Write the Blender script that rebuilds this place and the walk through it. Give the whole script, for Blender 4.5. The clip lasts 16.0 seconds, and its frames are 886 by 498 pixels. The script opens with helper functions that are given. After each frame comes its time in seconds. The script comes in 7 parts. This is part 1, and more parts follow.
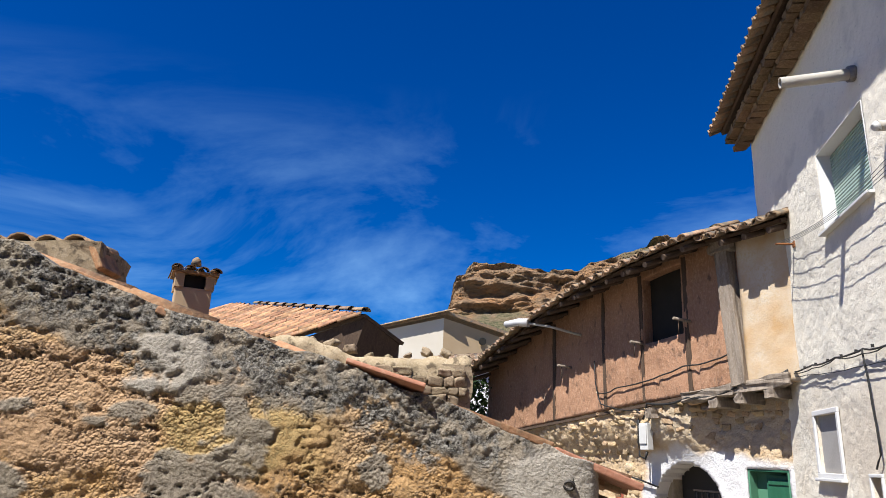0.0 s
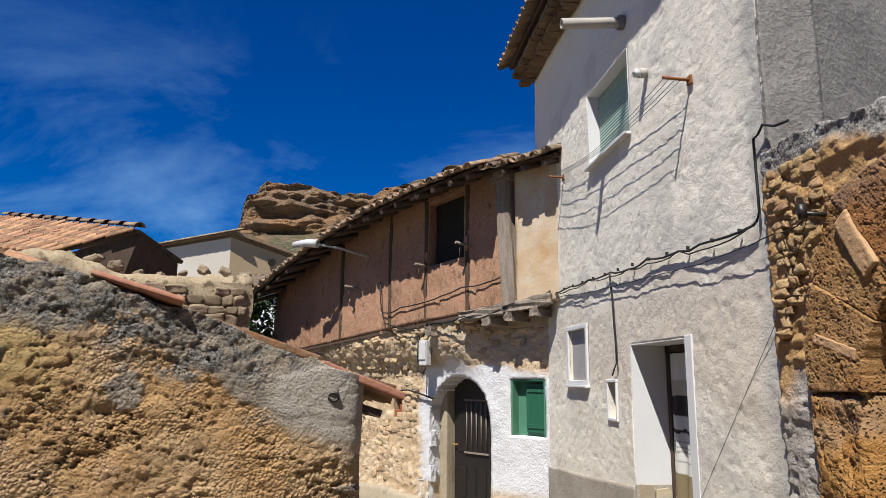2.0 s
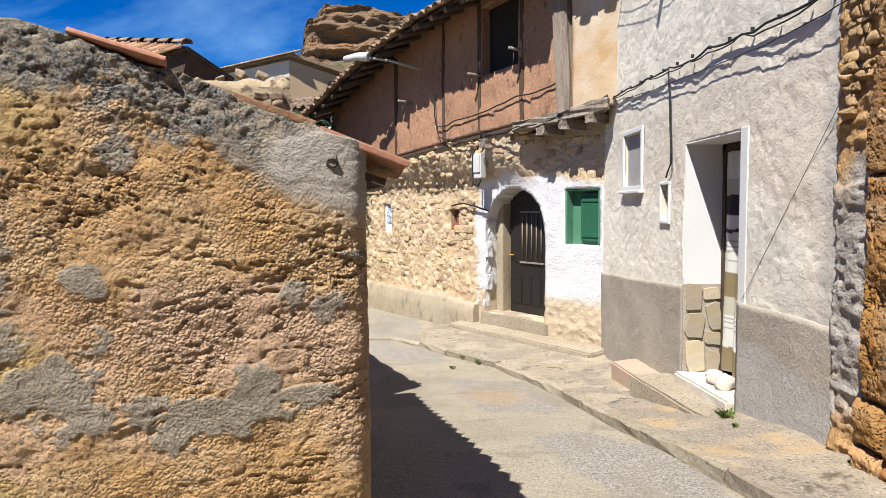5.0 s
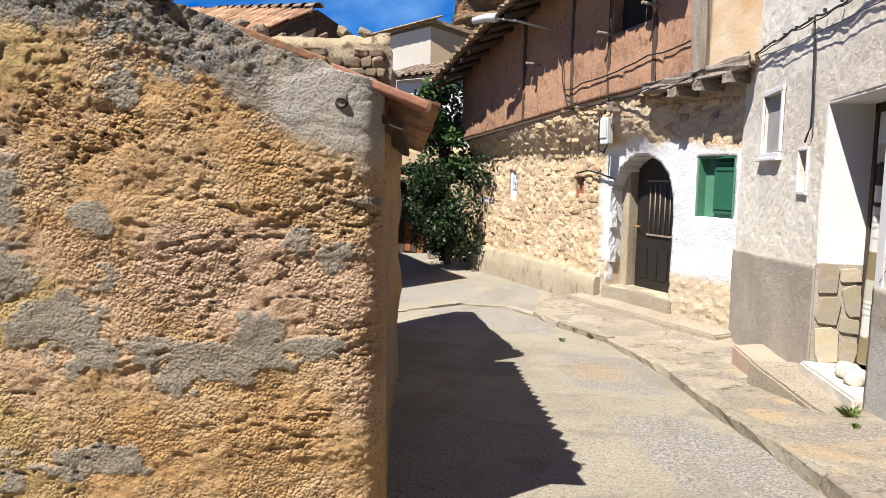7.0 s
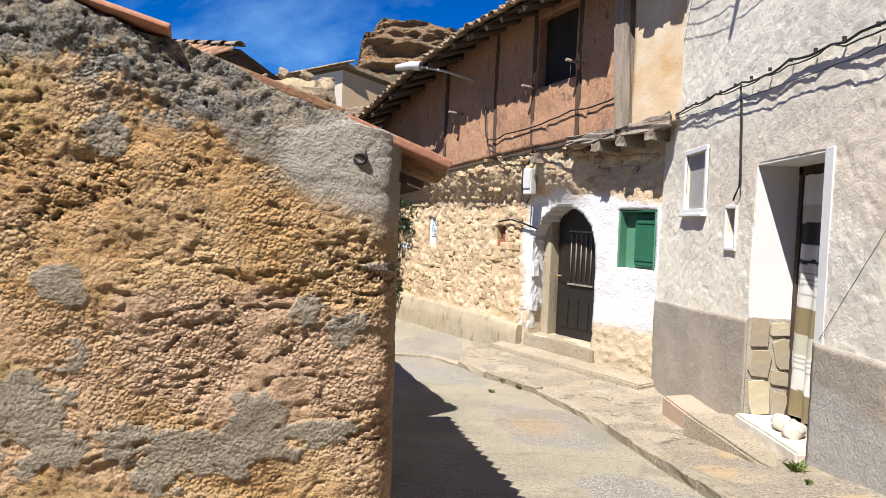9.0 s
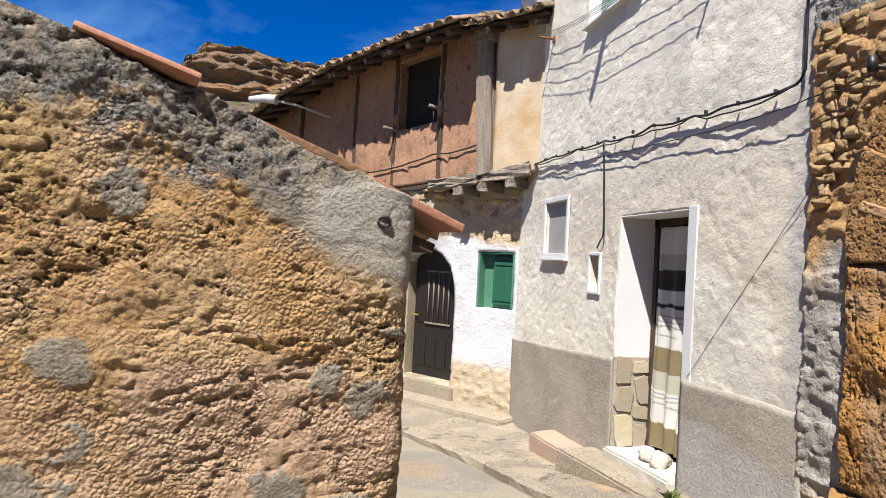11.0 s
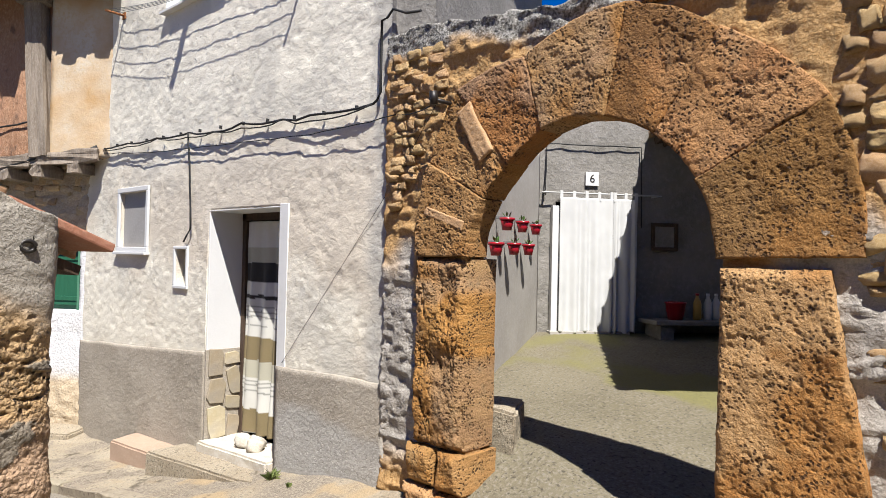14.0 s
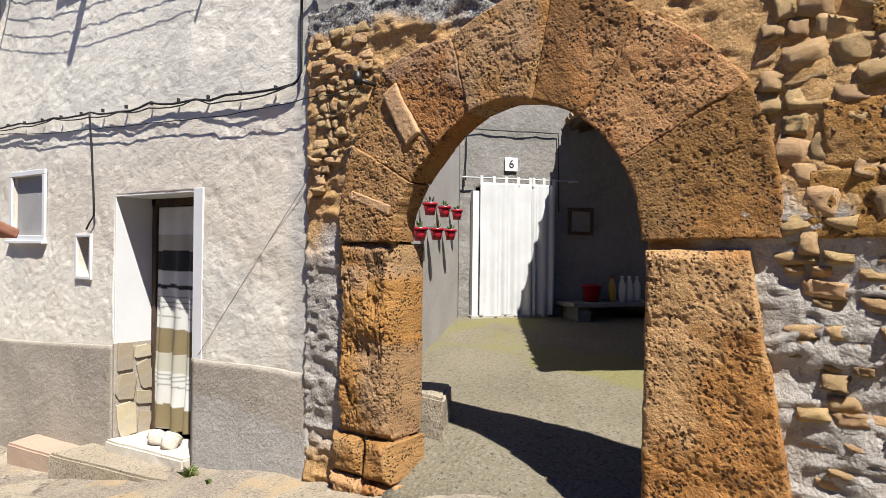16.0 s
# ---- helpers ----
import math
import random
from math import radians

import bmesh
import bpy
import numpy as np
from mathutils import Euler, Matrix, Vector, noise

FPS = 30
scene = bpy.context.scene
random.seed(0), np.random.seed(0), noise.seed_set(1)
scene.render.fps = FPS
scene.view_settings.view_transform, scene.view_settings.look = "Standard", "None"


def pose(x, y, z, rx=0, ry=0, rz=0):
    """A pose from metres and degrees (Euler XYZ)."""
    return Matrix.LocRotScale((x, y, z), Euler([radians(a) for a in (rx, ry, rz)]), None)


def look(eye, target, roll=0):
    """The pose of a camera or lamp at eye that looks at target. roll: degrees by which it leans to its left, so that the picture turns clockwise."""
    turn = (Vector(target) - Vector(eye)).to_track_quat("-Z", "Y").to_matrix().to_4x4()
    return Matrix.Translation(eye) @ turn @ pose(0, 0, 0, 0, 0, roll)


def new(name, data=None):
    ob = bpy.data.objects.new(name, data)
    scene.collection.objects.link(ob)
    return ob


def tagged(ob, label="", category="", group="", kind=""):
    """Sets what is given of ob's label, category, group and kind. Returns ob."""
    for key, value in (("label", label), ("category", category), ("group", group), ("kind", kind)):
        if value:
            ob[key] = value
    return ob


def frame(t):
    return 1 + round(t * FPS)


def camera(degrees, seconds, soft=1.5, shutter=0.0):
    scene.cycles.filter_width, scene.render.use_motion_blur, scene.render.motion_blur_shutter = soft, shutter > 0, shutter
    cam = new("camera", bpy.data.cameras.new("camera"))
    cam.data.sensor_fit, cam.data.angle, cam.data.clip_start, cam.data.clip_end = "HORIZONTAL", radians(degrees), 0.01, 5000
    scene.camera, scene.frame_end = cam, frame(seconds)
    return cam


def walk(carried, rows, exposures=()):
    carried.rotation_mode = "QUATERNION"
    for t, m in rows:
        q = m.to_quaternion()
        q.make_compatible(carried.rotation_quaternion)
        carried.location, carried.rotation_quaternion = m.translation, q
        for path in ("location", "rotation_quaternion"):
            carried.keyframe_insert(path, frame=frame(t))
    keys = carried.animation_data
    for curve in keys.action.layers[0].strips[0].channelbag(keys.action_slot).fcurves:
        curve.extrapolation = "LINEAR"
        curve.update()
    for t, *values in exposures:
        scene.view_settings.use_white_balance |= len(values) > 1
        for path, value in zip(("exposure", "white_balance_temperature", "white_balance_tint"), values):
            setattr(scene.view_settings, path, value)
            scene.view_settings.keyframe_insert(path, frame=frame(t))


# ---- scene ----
cam = camera(65.5, 16.0, soft=0.8)
PATH = [
    (0, (0.365, 0.07, 1.79), (-0.006, 1.95, 2.363), 2.3),
    (0.5, (0.375, 0.087, 1.791), (0.151, 1.995, 2.347), 1.9),
    (1, (0.393, 0.114, 1.791), (0.341, 2.039, 2.331), 1.9),
    (1.5, (0.418, 0.12, 1.781), (0.509, 2.058, 2.269), 1.6),
    (2, (0.446, 0.127, 1.77), (0.665, 2.08, 2.14), 0.4),
    (2.5, (0.491, 0.11, 1.744), (0.803, 2.072, 1.978), 0.2),
    (3, (0.523, 0.155, 1.712), (0.833, 2.128, 1.82), 0.0),
    (3.5, (0.553, 0.184, 1.673), (0.839, 2.164, 1.679), 1.4),
    (4, (0.526, 0.176, 1.626), (0.842, 2.148, 1.529), 0.7),
    (4.5, (0.543, 0.209, 1.569), (0.694, 2.197, 1.408), -0.8),
    (5, (0.704, 0.262, 1.548), (0.73, 2.257, 1.418), -0.4),
    (5.2, (0.77, 0.299, 1.538), (0.762, 2.293, 1.386), -0.4),
    (7.3, (1.178, 0.549, 1.438), (0.776, 2.495, 1.215), 1.0),
    (7.5, (1.191, 0.56, 1.422), (0.919, 2.53, 1.211), -0.8),
    (8, (1.123, 0.55, 1.43), (0.858, 2.527, 1.291), 2.1),
    (8.5, (0.885, 0.566, 1.46), (0.596, 2.54, 1.318), 1.8),
    (9, (0.711, 0.682, 1.525), (0.606, 2.677, 1.438), 2.2),
    (9.2, (0.669, 0.704, 1.54), (0.59, 2.702, 1.506), 1.5),
    (11.3, (0.046, 0.735, 1.598), (0.563, 2.667, 1.643), 1.9),
    (11.5, (0.021, 0.811, 1.602), (0.617, 2.72, 1.649), 0.8),
    (12, (-0.036, 0.884, 1.621), (0.719, 2.736, 1.63), 2.3),
    (12.5, (-0.124, 0.888, 1.639), (0.94, 2.582, 1.658), 2.1),
    (13, (-0.259, 0.851, 1.676), (1.071, 2.344, 1.716), 0.6),
    (13.5, (-0.289, 0.788, 1.69), (1.123, 2.204, 1.734), 1.2),
    (14, (-0.26, 0.693, 1.688), (1.203, 2.056, 1.72), 1.3),
    (14.5, (-0.198, 0.629, 1.685), (1.361, 1.881, 1.7), 0.3),
    (15, (-0.153, 0.605, 1.683), (1.457, 1.792, 1.685), -0.3),
    (15.5, (-0.162, 0.652, 1.676), (1.468, 1.81, 1.676), 2.0),
    (16, (-0.258, 0.797, 1.676), (1.362, 1.97, 1.673), 0.7),
]
EXPOSURES = [(0.0, 1.15), (1.0, 1.02), (2.0, 0.75), (3.0, 0.78), (4.0, 0.93), (5.0, 1.12), (7.5, 1.23), (9.0, 1.2), (11.5, 1.12), (16.0, 1.12)]
walk(cam, [(t, look(eye, target, roll)) for t, eye, target, roll in PATH], EXPOSURES)

# ---- light ----
SUN_WAY = Vector((1.0, 1.6, -2.9)).normalized()
sun_data = bpy.data.lights.new("sun", "SUN")
sun_data.energy, sun_data.angle, sun_data.color = 5.0, radians(0.5), (1.0, 0.965, 0.91)
sun = new("sun", sun_data)
sun.matrix_world = look((-20, -32, 58), (0, 0, 0))
world = bpy.data.worlds.new("sky")
scene.world = world
world.use_nodes = True
wt = world.node_tree
wt.nodes.clear()
w_out = wt.nodes.new("ShaderNodeOutputWorld")
w_bg = wt.nodes.new("ShaderNodeBackground")
w_sky = wt.nodes.new("ShaderNodeTexSky")
w_sky.sky_type, w_sky.sun_disc = "NISHITA", False
w_sky.sun_elevation, w_sky.sun_rotation = math.asin(-SUN_WAY.z), math.atan2(-SUN_WAY.x, -SUN_WAY.y)
w_sky.altitude, w_sky.dust_density, w_sky.ozone_density = 1000, 0.3, 4.0
w_hsv = wt.nodes.new("ShaderNodeHueSaturation")
w_hsv.inputs["Saturation"].default_value = 1.6
w_hsv.inputs["Value"].default_value = 0.88
w_hsv.inputs["Hue"].default_value = 0.520
w_co = wt.nodes.new("ShaderNodeTexCoord")
w_map = wt.nodes.new("ShaderNodeMapping")
w_map.inputs["Rotation"].default_value = (0.5, 0.9, 0.3)
w_map.inputs["Scale"].default_value = (1.4, 2.2, 3.6)
w_n = wt.nodes.new("ShaderNodeTexNoise")
w_n.inputs["Scale"].default_value, w_n.inputs["Detail"].default_value = 1.15, 7
w_n.inputs["Roughness"].default_value, w_n.inputs["Distortion"].default_value = 0.6, 0.9
w_r = wt.nodes.new("ShaderNodeValToRGB")
w_r.color_ramp.elements[0].position, w_r.color_ramp.elements[1].position = 0.46, 0.95
w_sep = wt.nodes.new("ShaderNodeSeparateXYZ")
w_band = wt.nodes.new("ShaderNodeMapRange")
w_band.inputs["From Min"].default_value, w_band.inputs["From Max"].default_value = 0.5, 0.12
w_mul = wt.nodes.new("ShaderNodeMath")
w_mul.operation = "MULTIPLY"
w_mix = wt.nodes.new("ShaderNodeMix")
w_mix.data_type = "RGBA"
w_mix.inputs["B"].default_value = (4.4, 7.8, 11.2, 1)
L = wt.links.new
L(w_sky.outputs[0], w_hsv.inputs["Color"])
L(w_co.outputs["Generated"], w_map.inputs[0]); L(w_map.outputs[0], w_n.inputs["Vector"])
L(w_n.outputs["Fac"], w_r.inputs[0]); L(w_co.outputs["Generated"], w_sep.inputs[0])
L(w_sep.outputs["Z"], w_band.inputs["Value"])
L(w_r.outputs[0], w_mul.inputs[0]); L(w_band.outputs[0], w_mul.inputs[1])
L(w_mul.outputs[0], w_mix.inputs["Factor"]); L(w_hsv.outputs[0], w_mix.inputs["A"])
L(w_mix.outputs["Result"], w_bg.inputs["Color"]); L(w_bg.outputs[0], w_out.inputs[0])
w_bg.inputs["Strength"].default_value = 0.06


# ---- numeric noise ----
def hash2(i, j, seed):
    h = np.sin(i * 127.1 + j * 311.7 + seed * 74.7) * 43758.5453
    return h - np.floor(h)


def vnoise(x, y, seed=0):
    i, j = np.floor(x), np.floor(y)
    f, g = x - i, y - j
    f, g = f * f * f * (f * (f * 6 - 15) + 10), g * g * g * (g * (g * 6 - 15) + 10)
    a, b = hash2(i, j, seed), hash2(i + 1, j, seed)
    c, d = hash2(i, j + 1, seed), hash2(i + 1, j + 1, seed)
    return (a + (b - a) * f) * (1 - g) + (c + (d - c) * f) * g


def fbm(x, y, scale, octaves=4, seed=0, rough=0.5):
    total, amp, norm = 0, 1.0, 0.0
    for o in range(octaves):
        total = total + amp * vnoise(x * scale + 13.7 * o, y * scale + 7.1 * o, seed + o)
        norm += amp
        amp *= rough
        scale *= 2.03
    return total / norm


def cells(x, y, scale, seed=0, stretch=1.0):
    """Distance to the nearest and the second nearest of jittered points, and the nearest one's own number."""
    x, y = x * scale, y * scale * stretch
    i, j = np.floor(x), np.floor(y)
    d1, d2, own = np.full_like(x, 9.0), np.full_like(x, 9.0), np.zeros_like(x)
    for a in (-1, 0, 1):
        for b in (-1, 0, 1):
            px, py = i + a + hash2(i + a, j + b, seed), j + b + hash2(i + a, j + b, seed + 5)
            d = np.hypot(px - x, py - y)
            near = d < d1
            d2 = np.where(near, d1, np.minimum(d2, d))
            own = np.where(near, hash2(i + a, j + b, seed + 9), own)
            d1 = np.where(near, d, d1)
    return d1, d2, own


def smooth(a, b, x):
    t = np.clip((x - a) / (b - a), 0, 1)
    return t * t * (3 - 2 * t)


# ---- materials ----
TONE = 0.69


def material(name, colors, scale=6.0, fine=60.0, bump=0.4, rough=0.85, masks=(), metal=0.0, spots=None, dist=0.01,
             stretch=(1, 1, 1), contrast=(0.35, 0.65), crumb=0.0, island=0.0, per_object=0.0, spec=0.3, coat=0.0, pits=None, grain=0.0, calms=()):
    """Two colours by a broad noise, a third by a fine one; masks: (attribute, colour, fine colour) laid over in turn."""
    m = bpy.data.materials.new(name)
    dim = lambda c: tuple(v * TONE for v in c)
    colors = [dim(c) for c in colors]
    masks = [(a, dim(c), dim(d)) for a, c, d in masks]
    if spots:
        spots = (dim(spots[0]), *spots[1:])
    m.use_nodes = True
    nt = m.node_tree
    n, l = nt.nodes, nt.links.new
    b = n["Principled BSDF"]
    b.inputs["Roughness"].default_value, b.inputs["Metallic"].default_value = rough, metal
    b.inputs["Specular IOR Level"].default_value = spec
    b.inputs["Coat Weight"].default_value = coat
    co = n.new("ShaderNodeTexCoord")
    mp = n.new("ShaderNodeMapping")
    mp.inputs["Scale"].default_value = stretch
    l(co.outputs["Object"], mp.inputs[0])
    def tex(s, detail=5, r=0.55):
        t = n.new("ShaderNodeTexNoise")
        t.inputs["Scale"].default_value, t.inputs["Detail"].default_value, t.inputs["Roughness"].default_value = s, detail, r
        l(mp.outputs[0], t.inputs["Vector"])
        return t.outputs["Fac"]
    def mix(f, a, c):
        x = n.new("ShaderNodeMix")
        x.data_type = "RGBA"
        for v, k in ((f, "Factor"), (a, "A"), (c, "B")):
            if isinstance(v, (tuple, float)):
                x.inputs[k].default_value = v if isinstance(v, float) else (*v, 1)
            else:
                l(v, x.inputs[k])
        return x.outputs["Result"]
    def ramp(v, lo, hi):
        r = n.new("ShaderNodeMapRange")
        r.inputs["From Min"].default_value, r.inputs["From Max"].default_value = lo, hi
        l(v, r.inputs["Value"])
        return r.outputs[0]
    broad, small = tex(scale), tex(fine, 6, 0.65)
    base = mix(ramp(broad, *contrast), colors[0], colors[1])
    if len(colors) > 2:
        base = mix(ramp(small, 0.48, 0.72), base, colors[2])
    if spots:
        colour, s, lo, hi = spots
        base = mix(ramp(tex(s, 3), lo, hi), base, colour)
    for attr, ca, cb in masks:
        at = n.new("ShaderNodeAttribute")
        at.attribute_name = attr
        base = mix(at.outputs["Fac"], base, mix(ramp(small, 0.41, 0.60), ca, cb))
    if island or per_object:
        if per_object:
            r = n.new("ShaderNodeObjectInfo").outputs["Random"]
        else:
            r = n.new("ShaderNodeNewGeometry").outputs["Random Per Island"]
        hs = n.new("ShaderNodeHueSaturation")
        k = max(island, per_object)
        vr = n.new("ShaderNodeMapRange")
        vr.inputs["To Min"].default_value, vr.inputs["To Max"].default_value = 1 - k, 1 + k
        l(r, vr.inputs["Value"]); l(vr.outputs[0], hs.inputs["Value"])
        hr = n.new("ShaderNodeMapRange")
        hr.inputs["To Min"].default_value, hr.inputs["To Max"].default_value = 0.5 - 0.009, 0.5 + 0.009
        fr = n.new("ShaderNodeMath")
        fr.operation = "FRACT"
        mu = n.new("ShaderNodeMath")
        mu.operation = "MULTIPLY"
        mu.inputs[1].default_value = 7.3
        l(r, mu.inputs[0]); l(mu.outputs[0], fr.inputs[0]); l(fr.outputs[0], hr.inputs["Value"]); l(hr.outputs[0], hs.inputs["Hue"])
        l(base, hs.inputs["Color"])
        base = hs.outputs[0]
    if grain:
        gs = n.new("ShaderNodeHueSaturation")
        gr = ramp(tex(fine * 2.2, 3, 0.7), 0.32, 0.68)
        gm = n.new("ShaderNodeMapRange")
        gm.inputs["To Min"].default_value, gm.inputs["To Max"].default_value = 1 - grain, 1 + grain
        l(gr, gm.inputs["Value"]); l(gm.outputs[0], gs.inputs["Value"]); l(base, gs.inputs["Color"])
        base = gs.outputs[0]
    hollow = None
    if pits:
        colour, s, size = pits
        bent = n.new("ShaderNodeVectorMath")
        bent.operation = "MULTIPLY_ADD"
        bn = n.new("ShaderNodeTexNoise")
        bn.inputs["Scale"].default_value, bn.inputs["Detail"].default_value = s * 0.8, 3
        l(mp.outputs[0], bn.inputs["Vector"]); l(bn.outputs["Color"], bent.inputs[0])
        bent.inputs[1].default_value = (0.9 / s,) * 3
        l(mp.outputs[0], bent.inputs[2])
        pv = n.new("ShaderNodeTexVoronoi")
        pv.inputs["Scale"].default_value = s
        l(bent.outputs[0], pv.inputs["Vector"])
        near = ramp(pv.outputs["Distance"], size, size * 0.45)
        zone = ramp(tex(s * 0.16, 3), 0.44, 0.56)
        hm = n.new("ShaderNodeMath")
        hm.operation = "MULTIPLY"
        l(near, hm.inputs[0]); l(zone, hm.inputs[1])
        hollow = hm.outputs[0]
        # Darkens the hollows in colour too, painting in the shade inside them.
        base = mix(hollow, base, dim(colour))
    l(base, b.inputs["Base Color"])
    if bump:
        bp = n.new("ShaderNodeBump")
        bp.inputs["Strength"].default_value, bp.inputs["Distance"].default_value = bump, dist
        add = n.new("ShaderNodeMath")
        add.operation = "ADD"
        mid = tex(fine * 0.35, 4)
        l(small, add.inputs[0]); l(mid, add.inputs[1])
        height = add.outputs[0]
        if crumb:
            vo = n.new("ShaderNodeTexVoronoi")
            vo.inputs["Scale"].default_value = fine * 0.9
            vo.inputs["Randomness"].default_value = 1.0
            warp = n.new("ShaderNodeMix")
            warp.data_type = "VECTOR"
            warp.inputs["Factor"].default_value = 0.012
            nz = n.new("ShaderNodeTexNoise")
            nz.inputs["Scale"].default_value = fine * 0.5
            l(mp.outputs[0], nz.inputs["Vector"]); l(mp.outputs[0], warp.inputs["A"]); l(nz.outputs["Color"], warp.inputs["B"])
            l(warp.outputs["Result"], vo.inputs["Vector"])
            where = ramp(tex(fine * 0.05, 3), 0.36, 0.56)
            for attr, calm in calms:
                at = n.new("ShaderNodeAttribute")
                at.attribute_name = attr
                keep = n.new("ShaderNodeMapRange")
                keep.inputs["To Min"].default_value, keep.inputs["To Max"].default_value = 1.0, 1.0 - calm
                both = n.new("ShaderNodeMath")
                both.operation = "MULTIPLY"
                l(at.outputs["Fac"], keep.inputs["Value"]); l(keep.outputs[0], both.inputs[0]); l(where, both.inputs[1])
                where = both.outputs[0]
            mu = n.new("ShaderNodeMath")
            mu.operation = "MULTIPLY"
            l(vo.outputs["Distance"], mu.inputs[0]); l(where, mu.inputs[1])
            ad = n.new("ShaderNodeMath")
            ad.operation = "MULTIPLY_ADD"
            ad.inputs[1].default_value = -crumb
            l(mu.outputs[0], ad.inputs[0]); l(height, ad.inputs[2])
            height = ad.outputs[0]
        if hollow is not None:
            dp = n.new("ShaderNodeMath")
            dp.operation = "MULTIPLY_ADD"
            dp.inputs[1].default_value = -1.6
            l(hollow, dp.inputs[0]); l(height, dp.inputs[2])
            height = dp.outputs[0]
        l(height, bp.inputs["Height"])
        l(bp.outputs[0], b.inputs["Normal"])
    return m


M = {}
M["near"] = material("ochre_rubble_plaster", [(0.60, 0.405, 0.212), (0.54, 0.325, 0.138), (0.44, 0.295, 0.163)], 3.4, 95, 1.0, 0.95,
                     [("pink", (0.60, 0.41, 0.27), (0.48, 0.32, 0.20)), ("yellow", (0.46, 0.34, 0.155), (0.53, 0.355, 0.15)), ("grey", (0.37, 0.325, 0.26), (0.24, 0.21, 0.165)), ("dark", (0.075, 0.068, 0.058), (0.34, 0.32, 0.285)), ("cement", (0.52, 0.48, 0.415), (0.43, 0.39, 0.33))],
                     dist=0.012, contrast=(0.42, 0.58), crumb=1.5, spots=((0.26, 0.175, 0.10), 58, 0.585, 0.66), grain=0.16, calms=(("cement", 0.9), ("grey", 0.6)))
M["white"] = material("lime_render", [(0.95, 0.89, 0.765), (0.89, 0.83, 0.705), (0.96, 0.91, 0.79)], 0.7, 36, 0.36, 0.92,
                      [("ochre", (0.76, 0.67, 0.545), (0.72, 0.63, 0.52)), ("grey", (0.58, 0.555, 0.505), (0.52, 0.495, 0.45))], dist=0.02, stretch=(1, 1, 1.25), spots=((0.68, 0.64, 0.57), 22, 0.62, 0.74), grain=0.05)
M["dado"] = material("grey_cement_dado", [(0.48, 0.425, 0.35), (0.36, 0.315, 0.255), (0.52, 0.47, 0.395)], 1.4, 36, 0.5, 0.93,
                     [("pale", (0.54, 0.515, 0.475), (0.47, 0.45, 0.415))], dist=0.02, grain=0.12, pits=((0.30, 0.27, 0.23), 30, 0.2))
M["gable"] = material("grey_cement_side", [(0.31, 0.29, 0.265), (0.23, 0.215, 0.195), (0.36, 0.34, 0.315)], 1.6, 22, 0.8, 0.93, dist=0.02, grain=0.14)
M["whitewash"] = material("whitewash", [(0.78, 0.78, 0.80), (0.72, 0.73, 0.76), (0.80, 0.80, 0.80)], 2.0, 20, 0.5, 0.9, dist=0.01)
M["paint"] = material("white_paint", [(0.80, 0.80, 0.80), (0.76, 0.76, 0.76)], 2.0, 30, 0.25, 0.8, dist=0.005)
M["brownwall"] = material("rubble_wall", [(0.63, 0.47, 0.30), (0.55, 0.385, 0.21), (0.69, 0.56, 0.405)], 4.5, 34, 0.7, 0.95,
                          [("cell", (0.82, 0.67, 0.49), (0.74, 0.56, 0.35)), ("wash", (0.78, 0.77, 0.78), (0.72, 0.72, 0.74)), ("earth", (0.64, 0.53, 0.385), (0.55, 0.43, 0.29))], dist=0.015, crumb=0.5, spots=((0.30, 0.21, 0.125), 22, 0.58, 0.70), grain=0.14)
M["corbel"] = material("dark_eave_stone", [(0.22, 0.15, 0.085), (0.15, 0.10, 0.06), (0.30, 0.22, 0.14)], 5, 35, 0.6, 0.93, per_object=0.3)
M["stone"] = material("limestone_rubble", [(0.64, 0.47, 0.285), (0.57, 0.39, 0.20), (0.69, 0.56, 0.405)], 5, 45, 0.8, 0.93, per_object=0.25, dist=0.01, grain=0.14)
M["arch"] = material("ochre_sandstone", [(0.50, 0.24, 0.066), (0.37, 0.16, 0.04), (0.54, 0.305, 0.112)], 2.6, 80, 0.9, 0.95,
                     [("pit_shade", (0.36, 0.20, 0.07), (0.44, 0.25, 0.09)), ("grey", (0.40, 0.35, 0.28), (0.27, 0.23, 0.18)), ("pale", (0.62, 0.40, 0.195), (0.51, 0.30, 0.12)), ("stain", (0.27, 0.145, 0.045), (0.20, 0.105, 0.036))], per_object=0.10, dist=0.011, crumb=0.5,
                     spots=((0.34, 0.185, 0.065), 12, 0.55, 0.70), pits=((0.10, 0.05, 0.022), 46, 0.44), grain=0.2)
M["pale_slab"] = material("pale_sandstone_slab", [(0.58, 0.36, 0.19), (0.50, 0.30, 0.15), (0.62, 0.42, 0.25)], 3, 50, 0.6, 0.94, grain=0.12)
M["mortar"] = material("grey_mortar", [(0.48, 0.44, 0.39), (0.41, 0.37, 0.325), (0.52, 0.485, 0.44)], 2.2, 55, 0.7, 0.95,
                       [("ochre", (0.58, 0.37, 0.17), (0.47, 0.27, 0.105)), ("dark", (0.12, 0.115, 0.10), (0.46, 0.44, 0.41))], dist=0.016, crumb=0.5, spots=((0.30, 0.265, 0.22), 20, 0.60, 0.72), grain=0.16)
M["adobe"] = material("adobe_render", [(0.46, 0.255, 0.155), (0.33, 0.175, 0.10), (0.52, 0.33, 0.215)], 1.3, 30, 0.9, 0.95, stretch=(1, 1, 0.55), spots=((0.20, 0.12, 0.08), 7, 0.60, 0.72), grain=0.12, dist=0.02)
